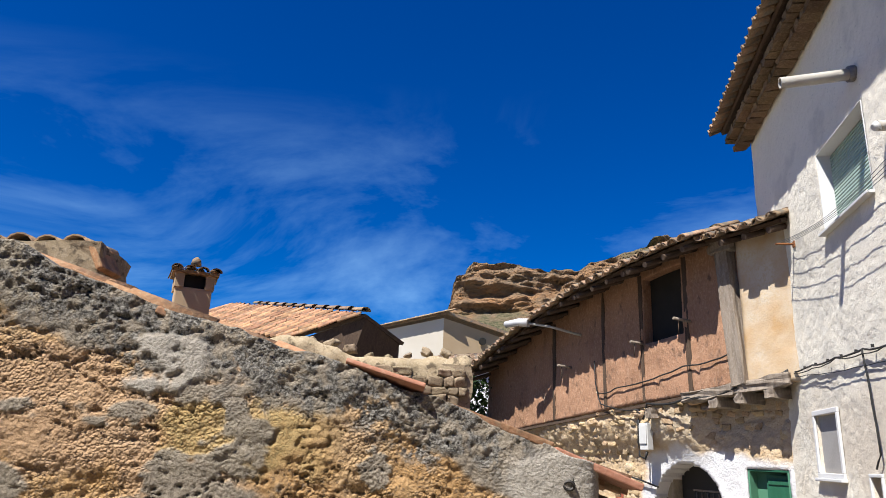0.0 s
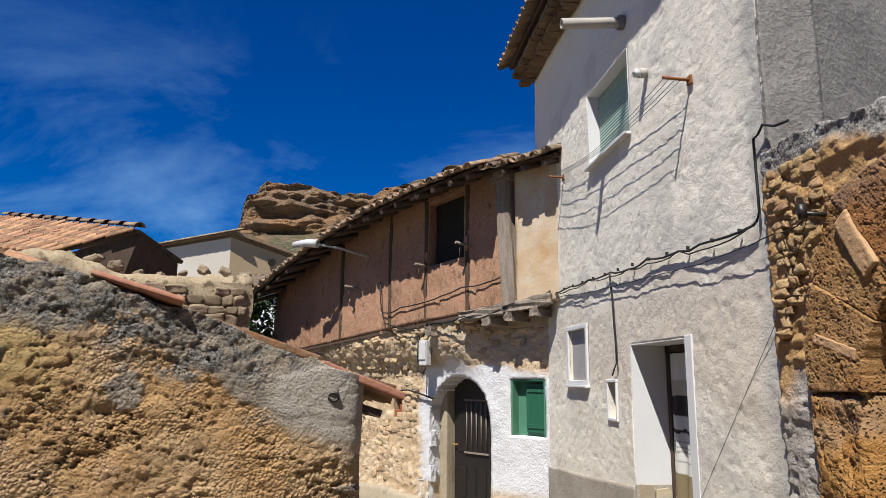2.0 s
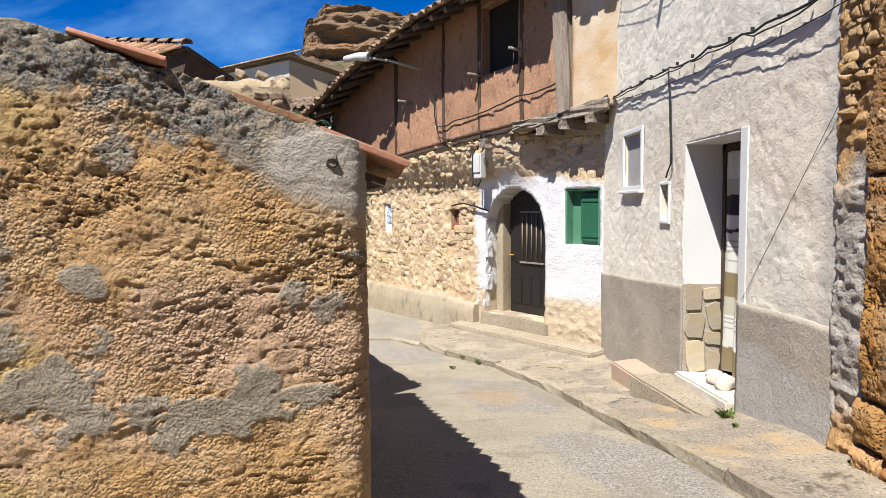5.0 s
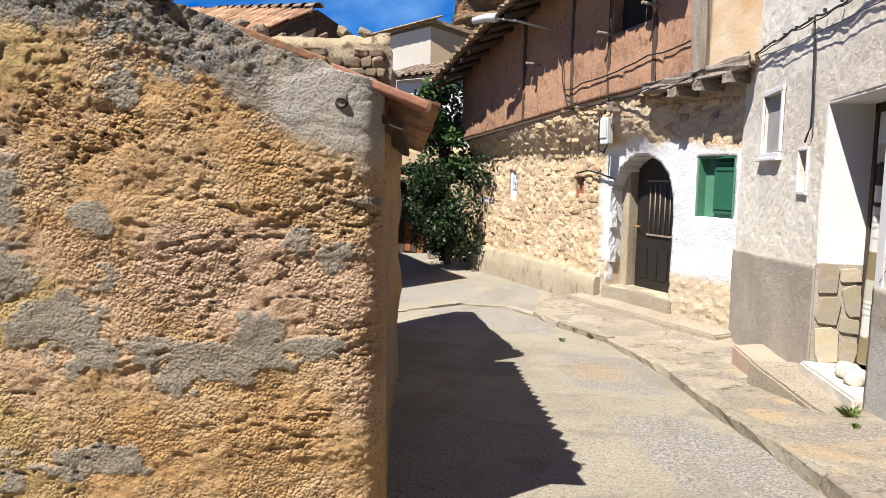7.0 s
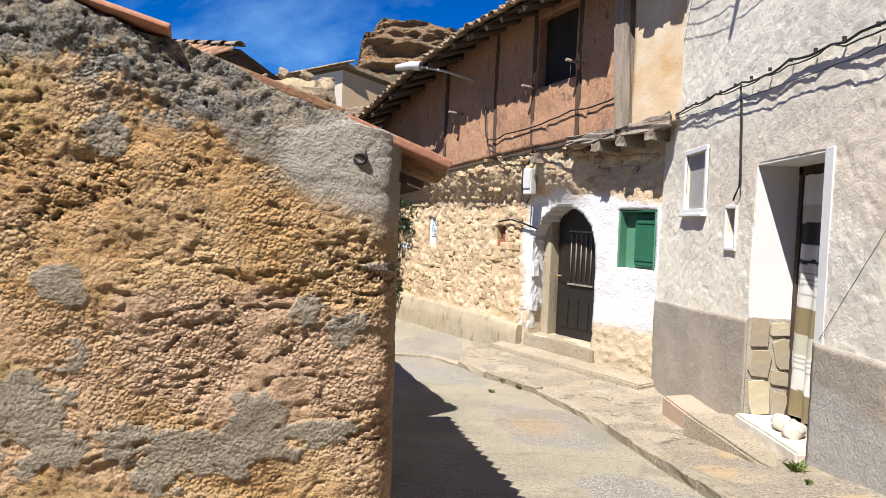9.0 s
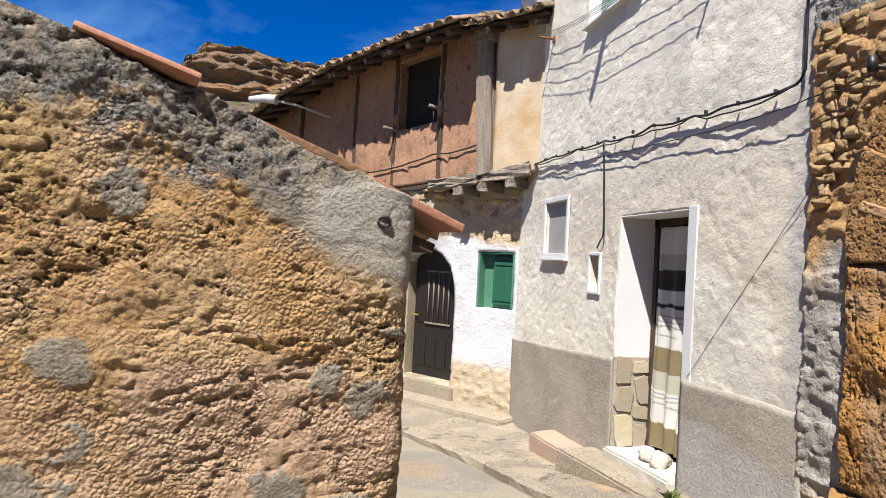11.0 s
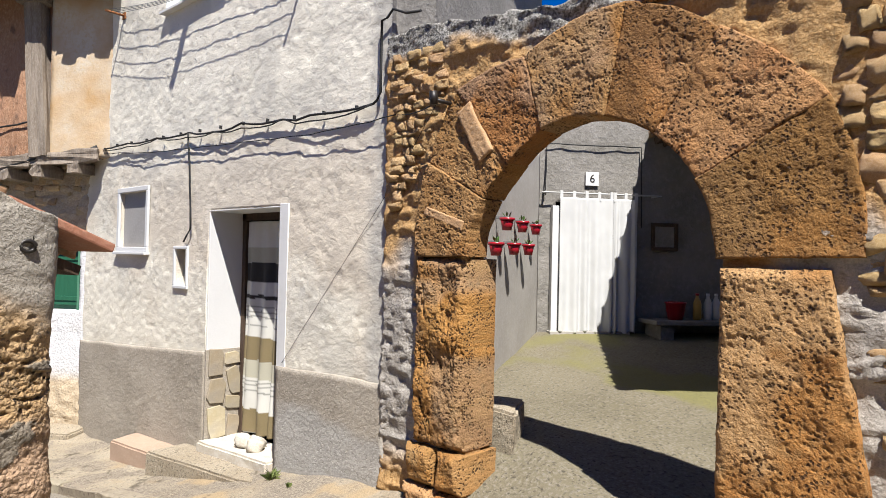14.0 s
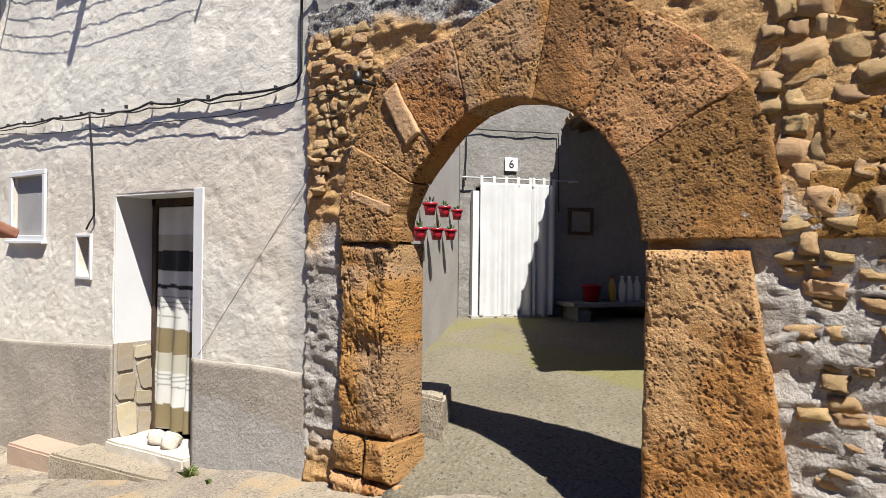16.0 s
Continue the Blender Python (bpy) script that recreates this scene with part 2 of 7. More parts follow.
M["yellow"] = material("yellow_lime_plaster", [(0.56, 0.36, 0.18), (0.66, 0.57, 0.45), (0.60, 0.45, 0.27)], 1.8, 24, 0.5, 0.93)
M["wood"] = material("weathered_beam", [(0.33, 0.27, 0.215), (0.21, 0.165, 0.125), (0.42, 0.37, 0.31)], 4, 40, 0.7, 0.9, stretch=(4, 4, 0.5))
M["darkwood"] = material("dark_old_timber", [(0.10, 0.065, 0.042), (0.065, 0.042, 0.03), (0.15, 0.10, 0.07)], 5, 40, 0.6, 0.9, stretch=(3, 3, 0.5))
M["tile"] = material("clay_roof_tile", [(0.50, 0.265, 0.14), (0.39, 0.195, 0.105), (0.56, 0.38, 0.23)], 6, 40, 0.6, 0.9, per_object=0.36, spots=((0.19, 0.135, 0.09), 9, 0.50, 0.70), grain=0.12)
M["oldtile"] = material("lichened_roof_tile", [(0.36, 0.235, 0.14), (0.29, 0.185, 0.115), (0.44, 0.35, 0.24)], 6, 40, 0.6, 0.92, per_object=0.35, spots=((0.17, 0.155, 0.13), 8, 0.48, 0.66))
M["benchtop"] = material("pinkish_slab", [(0.54, 0.39, 0.29), (0.48, 0.34, 0.25), (0.58, 0.45, 0.35)], 3, 40, 0.4, 0.85)
M["redtile"] = material("red_clay_slab", [(0.52, 0.24, 0.155), (0.44, 0.20, 0.125), (0.58, 0.32, 0.22)], 5, 40, 0.4, 0.85)
M["road"] = material("washed_concrete", [(0.41, 0.365, 0.275), (0.33, 0.29, 0.215), (0.46, 0.41, 0.32)], 0.9, 55, 0.8, 0.92,
                     [("agg", (0.46, 0.425, 0.375), (0.15, 0.135, 0.115)), ("rust", (0.43, 0.31, 0.185), (0.33, 0.235, 0.145)), ("grass", (0.40, 0.36, 0.25), (0.24, 0.24, 0.13)), ("stain", (0.22, 0.19, 0.145), (0.31, 0.27, 0.21))], dist=0.015, spots=((0.21, 0.18, 0.14), 45, 0.57, 0.66), grain=0.3)
M["pave"] = material("worn_pavement_concrete", [(0.45, 0.385, 0.285), (0.36, 0.29, 0.20), (0.50, 0.45, 0.365)], 1.3, 48, 0.9, 0.93,
                     [("stone", (0.48, 0.36, 0.21), (0.43, 0.31, 0.175)), ("agg", (0.42, 0.36, 0.28), (0.18, 0.15, 0.12)), ("crack", (0.10, 0.08, 0.06), (0.17, 0.14, 0.10))], dist=0.014, spots=((0.18, 0.15, 0.11), 38, 0.57, 0.66), grain=0.28)
M["kerb"] = material("kerb_concrete", [(0.39, 0.335, 0.25), (0.31, 0.26, 0.19), (0.44, 0.39, 0.305)], 3, 35, 0.9, 0.93, per_object=0.15, dist=0.02, spots=((0.19, 0.16, 0.12), 22, 0.58, 0.70))
M["plinth"] = material("cement_plinth", [(0.46, 0.385, 0.27), (0.37, 0.305, 0.205), (0.50, 0.44, 0.33)], 1.2, 30, 0.5, 0.9, stretch=(1, 1, 0.5), spots=((0.27, 0.22, 0.15), 6, 0.56, 0.72), grain=0.12)
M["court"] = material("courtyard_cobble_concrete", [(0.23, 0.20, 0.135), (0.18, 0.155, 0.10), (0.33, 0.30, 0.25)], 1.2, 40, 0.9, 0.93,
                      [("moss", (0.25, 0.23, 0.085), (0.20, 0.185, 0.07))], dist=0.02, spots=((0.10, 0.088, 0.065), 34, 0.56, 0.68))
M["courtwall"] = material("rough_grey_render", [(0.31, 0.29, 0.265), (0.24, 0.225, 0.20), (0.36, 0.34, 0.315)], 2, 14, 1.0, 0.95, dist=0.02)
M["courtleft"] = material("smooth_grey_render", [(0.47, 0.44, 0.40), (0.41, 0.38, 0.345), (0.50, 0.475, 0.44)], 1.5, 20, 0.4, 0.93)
M["shutter_grey"] = material("blank_grey_shutter", [(0.42, 0.405, 0.39), (0.37, 0.355, 0.34), (0.45, 0.435, 0.42)], 2.5, 40, 0.2, 0.8)
M["green"] = material("green_shutter_paint", [(0.025, 0.135, 0.075), (0.02, 0.115, 0.062)], 4, 40, 0.2, 0.55, stretch=(6, 6, 0.6))
M["greenlight"] = material("pale_green_paint", [(0.10, 0.27, 0.17), (0.085, 0.24, 0.15)], 4, 40, 0.2, 0.6)
M["metal"] = material("black_painted_metal", [(0.028, 0.022, 0.018), (0.02, 0.017, 0.015)], 4, 50, 0.1, 0.45, metal=0.2, spec=0.5)
M["rust"] = material("rusty_iron", [(0.36, 0.14, 0.05), (0.20, 0.075, 0.03), (0.42, 0.20, 0.08)], 12, 60, 0.4, 0.9)
M["cable"] = material("black_cable", [(0.02, 0.02, 0.02), (0.03, 0.03, 0.03)], 8, 60, 0.0, 0.6)
M["wire"] = material("grey_steel_wire", [(0.30, 0.31, 0.31), (0.22, 0.23, 0.23)], 8, 60, 0.0, 0.45, metal=0.5)
M["pipe"] = material("pale_fibre_cement_pipe", [(0.55, 0.52, 0.46), (0.46, 0.43, 0.38)], 8, 50, 0.3, 0.85)
M["plastic"] = material("grey_white_plastic", [(0.70, 0.70, 0.69), (0.64, 0.64, 0.62)], 8, 50, 0.05, 0.4, spec=0.5)
# Near-black colour paints in the shade of interiors, the flue and small holes.
M["dark"] = material("painted_shade_black", [(0.02, 0.018, 0.015), (0.03, 0.026, 0.02)], 3, 30, 0.1, 0.9)
M["fabric"] = material("white_cotton", [(0.72, 0.725, 0.72), (0.67, 0.675, 0.67)], 3, 200, 0.12, 0.95, dist=0.003)
M["blanket"] = material("striped_woven_cotton", [(0.72, 0.71, 0.66), (0.66, 0.65, 0.60)], 3, 160, 0.25, 0.95,
                        [("black", (0.035, 0.033, 0.03), (0.06, 0.055, 0.05)), ("olive", (0.22, 0.17, 0.085), (0.27, 0.215, 0.12)), ("beige", (0.52, 0.50, 0.40), (0.46, 0.44, 0.345)), ("line", (0.36, 0.36, 0.33), (0.30, 0.30, 0.28))], dist=0.004)
M["redpot"] = material("red_plastic_pot", [(0.42, 0.012, 0.028), (0.36, 0.010, 0.022)], 8, 50, 0.0, 0.3, spec=0.5)
M["leaf"] = material("green_leaf", [(0.05, 0.105, 0.02), (0.028, 0.065, 0.014), (0.085, 0.15, 0.035)], 1.2, 12, 0.0, 0.55, island=0.45)
M["darkleaf"] = material("dark_green_leaf", [(0.022, 0.05, 0.014), (0.014, 0.034, 0.01), (0.04, 0.075, 0.02)], 1.2, 12, 0.0, 0.5, island=0.45)
M["bark"] = material("bark", [(0.13, 0.095, 0.065), (0.085, 0.06, 0.042)], 8, 40, 0.6, 0.9)
M["cliff"] = material("red_sandstone_cliff", [(0.52, 0.28, 0.13), (0.36, 0.26, 0.165), (0.16, 0.12, 0.08)], 0.13, 0.9, 1.0, 0.95,
                      [("scrub", (0.09, 0.105, 0.045), (0.30, 0.25, 0.14)), ("shade", (0.30, 0.19, 0.11), (0.36, 0.27, 0.18))], dist=2.2, stretch=(1, 1, 2.5))
M["far_wall"] = material("far_white_wall", [(0.74, 0.69, 0.60), (0.68, 0.62, 0.52)], 0.8, 8, 0.3, 0.9)
M["far_ochre"] = material("far_ochre_wall", [(0.55, 0.42, 0.27), (0.48, 0.35, 0.21)], 0.8, 8, 0.3, 0.9)
M["flag"] = material("wall_cladding_stone", [(0.52, 0.42, 0.25), (0.46, 0.41, 0.33), (0.56, 0.48, 0.34)], 3, 25, 0.5, 0.85, per_object=0.22)
M["paleblock"] = material("broken_white_limestone", [(0.74, 0.69, 0.60), (0.64, 0.55, 0.43), (0.78, 0.75, 0.68)], 8, 40, 0.5, 0.9)
M["brick"] = material("red_brick", [(0.36, 0.11, 0.06), (0.29, 0.085, 0.05)], 8, 50, 0.4, 0.9, per_object=0.15)
M["grasses"] = material("weed_green", [(0.10, 0.15, 0.035), (0.16, 0.17, 0.055)], 6, 20, 0.0, 0.6, island=0.4)
M["blue_tile"] = material("blue_white_glazed_tile", [(0.72, 0.75, 0.78), (0.10, 0.20, 0.38)], 14, 60, 0.0, 0.25, contrast=(0.52, 0.56), spec=0.5)
M["ochrebottle"] = material("yellow_plastic", [(0.55, 0.33, 0.06), (0.50, 0.29, 0.05)], 8, 40, 0.0, 0.4, spec=0.5)
M["screen"] = material("white_lamp_glass", [(0.72, 0.72, 0.72), (0.66, 0.66, 0.66)], 8, 40, 0.0, 0.3, spec=0.5)


# ---- mesh helpers ----
def mesh(name, verts, faces, mat, soft=False):
    me = bpy.data.meshes.new(name)
    me.from_pydata([tuple(v) for v in verts], [], [tuple(f) for f in faces])
    me.materials.append(mat)
    if soft:
        me.polygons.foreach_set("use_smooth", [True] * len(me.polygons))
    me.update()
    return me


def part(name, data, parent=None, label="", pose_=None, mat=None):
    """Links a bmesh or mesh as one object, under parent where there is one."""
    if isinstance(data, bmesh.types.BMesh):
        me = bpy.data.meshes.new(name)
        data.to_mesh(me)
        data.free()
        data = me
    if mat is not None:
        data.materials.clear()
        data.materials.append(mat)
    ob = new(name, data)
    ob.parent = parent
    if pose_ is not None:
        ob.matrix_basis = pose_
    return tagged(ob, label)


def thing(name, label, category, at=None, group="", kind=""):
    ob = new(name)
    ob.empty_display_size = 0.1
    if at is not None:
        ob.matrix_basis = at if isinstance(at, Matrix) else Matrix.Translation(at)
    return tagged(ob, label, category, group, kind)


def box(size, centre=(0, 0, 0), bevel=0.0, jitter=0.0, cuts=0, seed=0):
    bm = bmesh.new()
    bmesh.ops.create_cube(bm, size=1.0)
    if cuts:
        bmesh.ops.subdivide_edges(bm, edges=bm.edges[:], cuts=cuts, use_grid_fill=True)
    bmesh.ops.scale(bm, vec=size, verts=bm.verts)
    if bevel:
        bmesh.ops.bevel(bm, geom=bm.edges[:], offset=bevel, segments=2, affect="EDGES", profile=0.6) if not cuts else None
    if jitter:
        rnd = random.Random(seed)
        for v in bm.verts:
            v.co += Vector((rnd.uniform(-1, 1), rnd.uniform(-1, 1), rnd.uniform(-1, 1))) * jitter
    bmesh.ops.translate(bm, vec=centre, verts=bm.verts)
    return bm


def tube(points, radius, segs=6, taper=1.0, cap=True):
    """A round bar along a line of points."""
    bm = bmesh.new()
    pts = [Vector(p) for p in points]
    rings = []
    for i, p in enumerate(pts):
        d = (pts[min(i + 1, len(pts) - 1)] - pts[max(i - 1, 0)]).normalized()
        a = d.cross(Vector((0, 0, 1)) if abs(d.z) < 0.9 else Vector((1, 0, 0))).normalized()
        b = d.cross(a)
        r = radius * (1 + (taper - 1) * i / max(1, len(pts) - 1))
        rings.append([bm.verts.new(p + (a * math.cos(k * math.tau / segs) + b * math.sin(k * math.tau / segs)) * r) for k in range(segs)])
    for q, w in zip(rings, rings[1:]):
        for k in range(segs):
            f = bm.faces.new((q[k], q[(k + 1) % segs], w[(k + 1) % segs], w[k]))
            f.smooth = True
    if cap:
        bm.faces.new(rings[0])
        bm.faces.new(list(reversed(rings[-1])))
    bmesh.ops.recalc_face_normals(bm, faces=bm.faces[:])
    return bm


def prism(outline, depth, axis=Vector((0, 0, 1)), bevel=0.0):
    """A flat outline drawn out along axis by depth."""
    bm = bmesh.new()
    f = bm.faces.new([bm.verts.new(p) for p in outline])
    r = bmesh.ops.extrude_face_region(bm, geom=[f])
    bmesh.ops.translate(bm, vec=axis * depth, verts=[g for g in r["geom"] if isinstance(g, bmesh.types.BMVert)])
    bmesh.ops.recalc_face_normals(bm, faces=bm.faces[:])
    if bevel:
        bmesh.ops.bevel(bm, geom=bm.edges[:], offset=bevel, segments=2, affect="EDGES", profile=0.6)
    return bm


def slab(name, O, U, us, vs, N, mat, thick=0.4, hole=None, snap=None, warp=None, disp=None, masks=None, parent=None, soft=True, label=""):
    """An upright wall as a solid grid: u along U from O, v upwards, pushed out along N by disp(u, v). hole(u, v) leaves out cells."""
    O, U, N = np.array(O, float), np.array(U, float), np.array(N, float)
    gu, gv = np.meshgrid(np.array(us, float), np.array(vs, float), indexing="ij")
    nu, nv = gu.shape
    cu, cv = (gu[:-1, :-1] + gu[1:, 1:]) / 2, (gv[:-1, :-1] + gv[1:, 1:]) / 2
    keep = ~hole(cu, cv) if hole else np.ones(cu.shape, bool)
    if snap:
        gu, gv = snap(gu, gv)
    if warp:
        gu, gv = warp(gu, gv)
    d = disp(gu, gv) if disp else np.zeros_like(gu)
    P = O + gu[..., None] * U + gv[..., None] * np.array([0, 0, 1.0]) + d[..., None] * N
    B = O + gu[..., None] * U + gv[..., None] * np.array([0, 0, 1.0]) - thick * N
    idx = np.arange(nu * nv).reshape(nu, nv)
    i, j = np.nonzero(keep)
    a, b, c, e = idx[i, j], idx[i + 1, j], idx[i + 1, j + 1], idx[i, j + 1]
    front = np.stack([a, b, c, e], 1)
    if np.cross(U, [0, 0, 1.0]) @ N < 0:
        front = front[:, ::-1]
    n = nu * nv
    back = front[:, ::-1] + n
    edges = np.concatenate([front[:, [k, (k + 1) % 4]] for k in range(4)])
    key = np.sort(edges, 1) @ np.array([n, 1])
    _, inv, cnt = np.unique(key, return_inverse=True, return_counts=True)
    rim = edges[cnt[inv] == 1]
    side = np.stack([rim[:, 1], rim[:, 0], rim[:, 0] + n, rim[:, 1] + n], 1)
    faces = np.concatenate([front, back, side])
    used, remap = np.unique(faces, return_inverse=True)
    faces = remap.reshape(faces.shape)
    verts = np.concatenate([P.reshape(-1, 3), B.reshape(-1, 3)])[used]
    me = bpy.data.meshes.new(name)
    me.from_pydata(verts.tolist(), [], faces.tolist())
    me.materials.append(mat)
    if soft:
        flags = np.zeros(len(faces), bool)
        flags[:len(front)] = True
        me.polygons.foreach_set("use_smooth", flags)
    for k, fn in (masks or {}).items():
        val = np.clip(fn(gu, gv), 0, 1).reshape(-1)
        at = me.attributes.new(k, "FLOAT", "POINT")
        at.data.foreach_set("value", np.concatenate([val, val])[used].astype(np.float32))
    me.update()
    ob = new(name, me)
    ob.parent = parent
    return tagged(ob, label)


def sheet(name, xs, ys, height, mat, masks=None, keep=None, thick=0.0):
    """A ground sheet over the plan, height(x, y)."""
    gx, gy = np.meshgrid(np.array(xs, float), np.array(ys, float), indexing="ij")
    gz = height(gx, gy)
    nx, ny = gx.shape
    idx = np.arange(nx * ny).reshape(nx, ny)
    ok = keep((gx[:-1, :-1] + gx[1:, 1:]) / 2, (gy[:-1, :-1] + gy[1:, 1:]) / 2) if keep else np.ones((nx - 1, ny - 1), bool)
    i, j = np.nonzero(ok)
    faces = np.stack([idx[i, j], idx[i + 1, j], idx[i + 1, j + 1], idx[i, j + 1]], 1)
    verts = np.stack([gx, gy, gz], -1).reshape(-1, 3)
    vals = {k: np.clip(fn(gx, gy), 0, 1).reshape(-1) for k, fn in (masks or {}).items()}
    n = len(verts)
    if thick:
        edges = np.concatenate([faces[:, [k, (k + 1) % 4]] for k in range(4)])
        key = np.sort(edges, 1) @ np.array([n, 1])
        _, inv, cnt = np.unique(key, return_inverse=True, return_counts=True)
        rim = edges[cnt[inv] == 1]
        verts = np.concatenate([verts, verts - np.array([0, 0, thick])])
        faces = np.concatenate([faces, np.stack([rim[:, 1], rim[:, 0], rim[:, 0] + n, rim[:, 1] + n], 1)])
    me = bpy.data.meshes.new(name)
    me.from_pydata(verts.tolist(), [], faces.tolist())
    me.materials.append(mat)
    me.polygons.foreach_set("use_smooth", [True] * len(faces))
    for k, val in vals.items():
        at = me.attributes.new(k, "FLOAT", "POINT")
        at.data.foreach_set("value", (np.concatenate([val, val]) if thick else val).astype(np.float32))
    return new(name, me)


def lump(seed, flat=0.6, cuts=3):
    """An irregular stone about 1 across, its face towards +y... rounded block with broken corners."""
    bm = bmesh.new()
    bmesh.ops.create_cube(bm, size=1.0)
    bmesh.ops.subdivide_edges(bm, edges=bm.edges[:], cuts=cuts, use_grid_fill=True)
    rnd = random.Random(seed)
    off = Vector((rnd.uniform(0, 50), rnd.uniform(0, 50), rnd.uniform(0, 50)))
    for v in bm.verts:
        p = v.co.copy()
        r = p.normalized() * 0.62
        q = p.lerp(r, 0.30)
        q += noise.noise_vector(p * 1.3 + off) * 0.2 + noise.noise_vector(p * 3.5 + off) * 0.09 + noise.noise_vector(p * 7 + off) * 0.05
        v.co = q
    bmesh.ops.triangulate(bm, faces=bm.faces[:])
    me = bpy.data.meshes.new("stone")
    bm.to_mesh(me)
    bm.free()
    me.polygons.foreach_set("use_smooth", [True] * len(me.polygons))
    return me


# ---- ground ----
def ground_z(y):
    return np.interp(y, [-6, 0, 3, 5, 7.6, 10, 14, 30, 100], [0.16, 0.13, 0.05, -0.19, -0.61, -0.82, -0.82, -0.7, -0.3])


KERB = [(2.8, -1.5), (2.72, 1.0), (2.58, 2.6), (2.45, 4.12), (2.31, 5.35), (2.2, 7.9), (1.62, 10.1), (0.93, 10.95), (0.5, 11.7), (-0.05, 12.3), (-0.9, 12.35), (-1.85, 11.3), (-3.0, 10.4)]
kerb_y = [p[1] for p in KERB[:9]]
kerb_x = [p[0] for p in KERB[:9]]


def blob(cx, cy, rx, ry, turn, soft=0.04, seed=3):
    def fn(x, y):
        c, s = math.cos(radians(turn)), math.sin(radians(turn))
        u, v = ((x - cx) * c + (y - cy) * s) / rx, (-(x - cx) * s + (y - cy) * c) / ry
        r = np.sqrt(u * u + v * v) + (fbm(x, y, 2.2, 4, seed) - 0.5) * 0.7
        return 1 - smooth(1 - soft, 1 + soft * 0.4, r)
    return fn


agg_a, agg_b, agg_c, agg_d = blob(1.5, 7.9, 0.52, 1.5, 8), blob(1.9, 4.6, 0.42, 1.15, 8), blob(-0.2, 11.2, 0.6, 1.3, 60), blob(1.5, 1.9, 0.8, 1.0, 0)
rust_a, rust_b = blob(1.4, 8.0, 0.4, 0.6, 10, 0.7, 8), blob(-1.8, 15.2, 0.8, 0.9, 0, 0.8, 9)
GX = np.concatenate([[-900, -400, -150, -60, -25, -12, -7, -5], np.arange(-3.6, 3.3, 0.05), [3.6, 4.6, 6, 9, 14, 30, 80, 300, 900]])
GY = np.concatenate([[-900, -300, -100, -40, -15, -6, -3], np.arange(-1.5, 13.0, 0.05), np.arange(13.2, 20, 0.2), [22, 26, 32, 45, 70, 120, 300, 900]])
ground = sheet("road", GX, GY, lambda x, y: ground_z(y) + (fbm(x, y, 0.9, 3, 2) - 0.5) * 0.035 + (fbm(x, y, 9, 3, 6) - 0.5) * 0.008
               + (fbm(x, y, 28, 2, 5) - 0.5) * 0.012 * np.maximum(agg_a(x, y), agg_b(x, y)), M["road"],
               {"agg": lambda x, y: np.maximum.reduce([agg_a(x, y), agg_b(x, y), agg_c(x, y), agg_d(x, y) * 0.7, smooth(11.6, 12.2, y) * smooth(0.3, 0.6, fbm(x, y, 1.5, 3, 4))]) * (0.75 + 0.25 * fbm(x, y, 14, 2, 1)),
                "rust": lambda x, y: 0.7 * np.maximum(rust_a(x, y), rust_b(x, y)),
                "stain": lambda x, y: np.maximum(0.55 * smooth(0.50, 0.66, fbm(x * 1.6, y, 0.9, 4, 15)), 0.8 * smooth(0.02, 0.0, np.abs(fbm(x, y, 0.7, 4, 16) - 0.5))),
                "grass": lambda x, y: smooth(14.0, 16.0, y) * smooth(0.42, 0.62, fbm(x, y, 1.7, 3, 12)) * 0.8})
tagged(ground, "pale washed concrete street with exposed gravel patches", "road", kind="structure")

BP, BD, BN = np.array([3.25, 10.55, 0]), np.array([-0.58, 0.814, 0]), np.array([-0.814, -0.58, 0])


def on_pavement(x, y):
    inside = (x - BP[0]) * BN[0] + (y - BP[1]) * BN[1] > -0.15
    return (x > np.interp(y, kerb_y, kerb_x) - 0.03) & (x < 3.32) & inside & (y < 13.4)


pavement = sheet("pavement", np.arange(-0.4, 3.36, 0.028), np.arange(-1.5, 13.4, 0.034),
                 lambda x, y: ground_z(y) + 0.075 + (fbm(x, y, 1.6, 3, 31) - 0.5) * 0.05 + (fbm(x, y, 11, 3, 32) - 0.5) * 0.018 + 0.05 * smooth(0.5, 0.0, 3.25 - x), M["pave"],
                 {"stone": lambda x, y: smooth(0.58, 0.66, fbm(x, y, 1.7, 3, 41)) * 0.75 * smooth(8.8, 8.0, y), "agg": lambda x, y: smooth(0.45, 0.62, fbm(x, y, 2.3, 4, 44)) * 0.9,
                  "crack": lambda x, y: smooth(0.010, 0.002, np.abs(fbm(x, y, 1.1, 5, 46) - 0.5)) * 0.9},
                 keep=on_pavement, thick=0.3)
tagged(pavement, "worn patched concrete pavement with gravel showing", "pavement", kind="structure")

# ---- shed gable beside the camera ----
CORNER = np.array([0.47, 2.853, 0])
ND, SD = np.array([0.949, 0.316, 0]), np.array([-0.24, 0.9708, 0])
RISE = 0.314
shed_top = lambda u: 1.765 + RISE * u


def near_warp(u, v):
    top = shed_top(u) + (fbm(u, u * 0, 5, 3, 9) - 0.5) * 0.07
    return u - 0.03 * (1 - v) * np.exp(-u / 0.3), -0.3 + v * (top + 0.3)


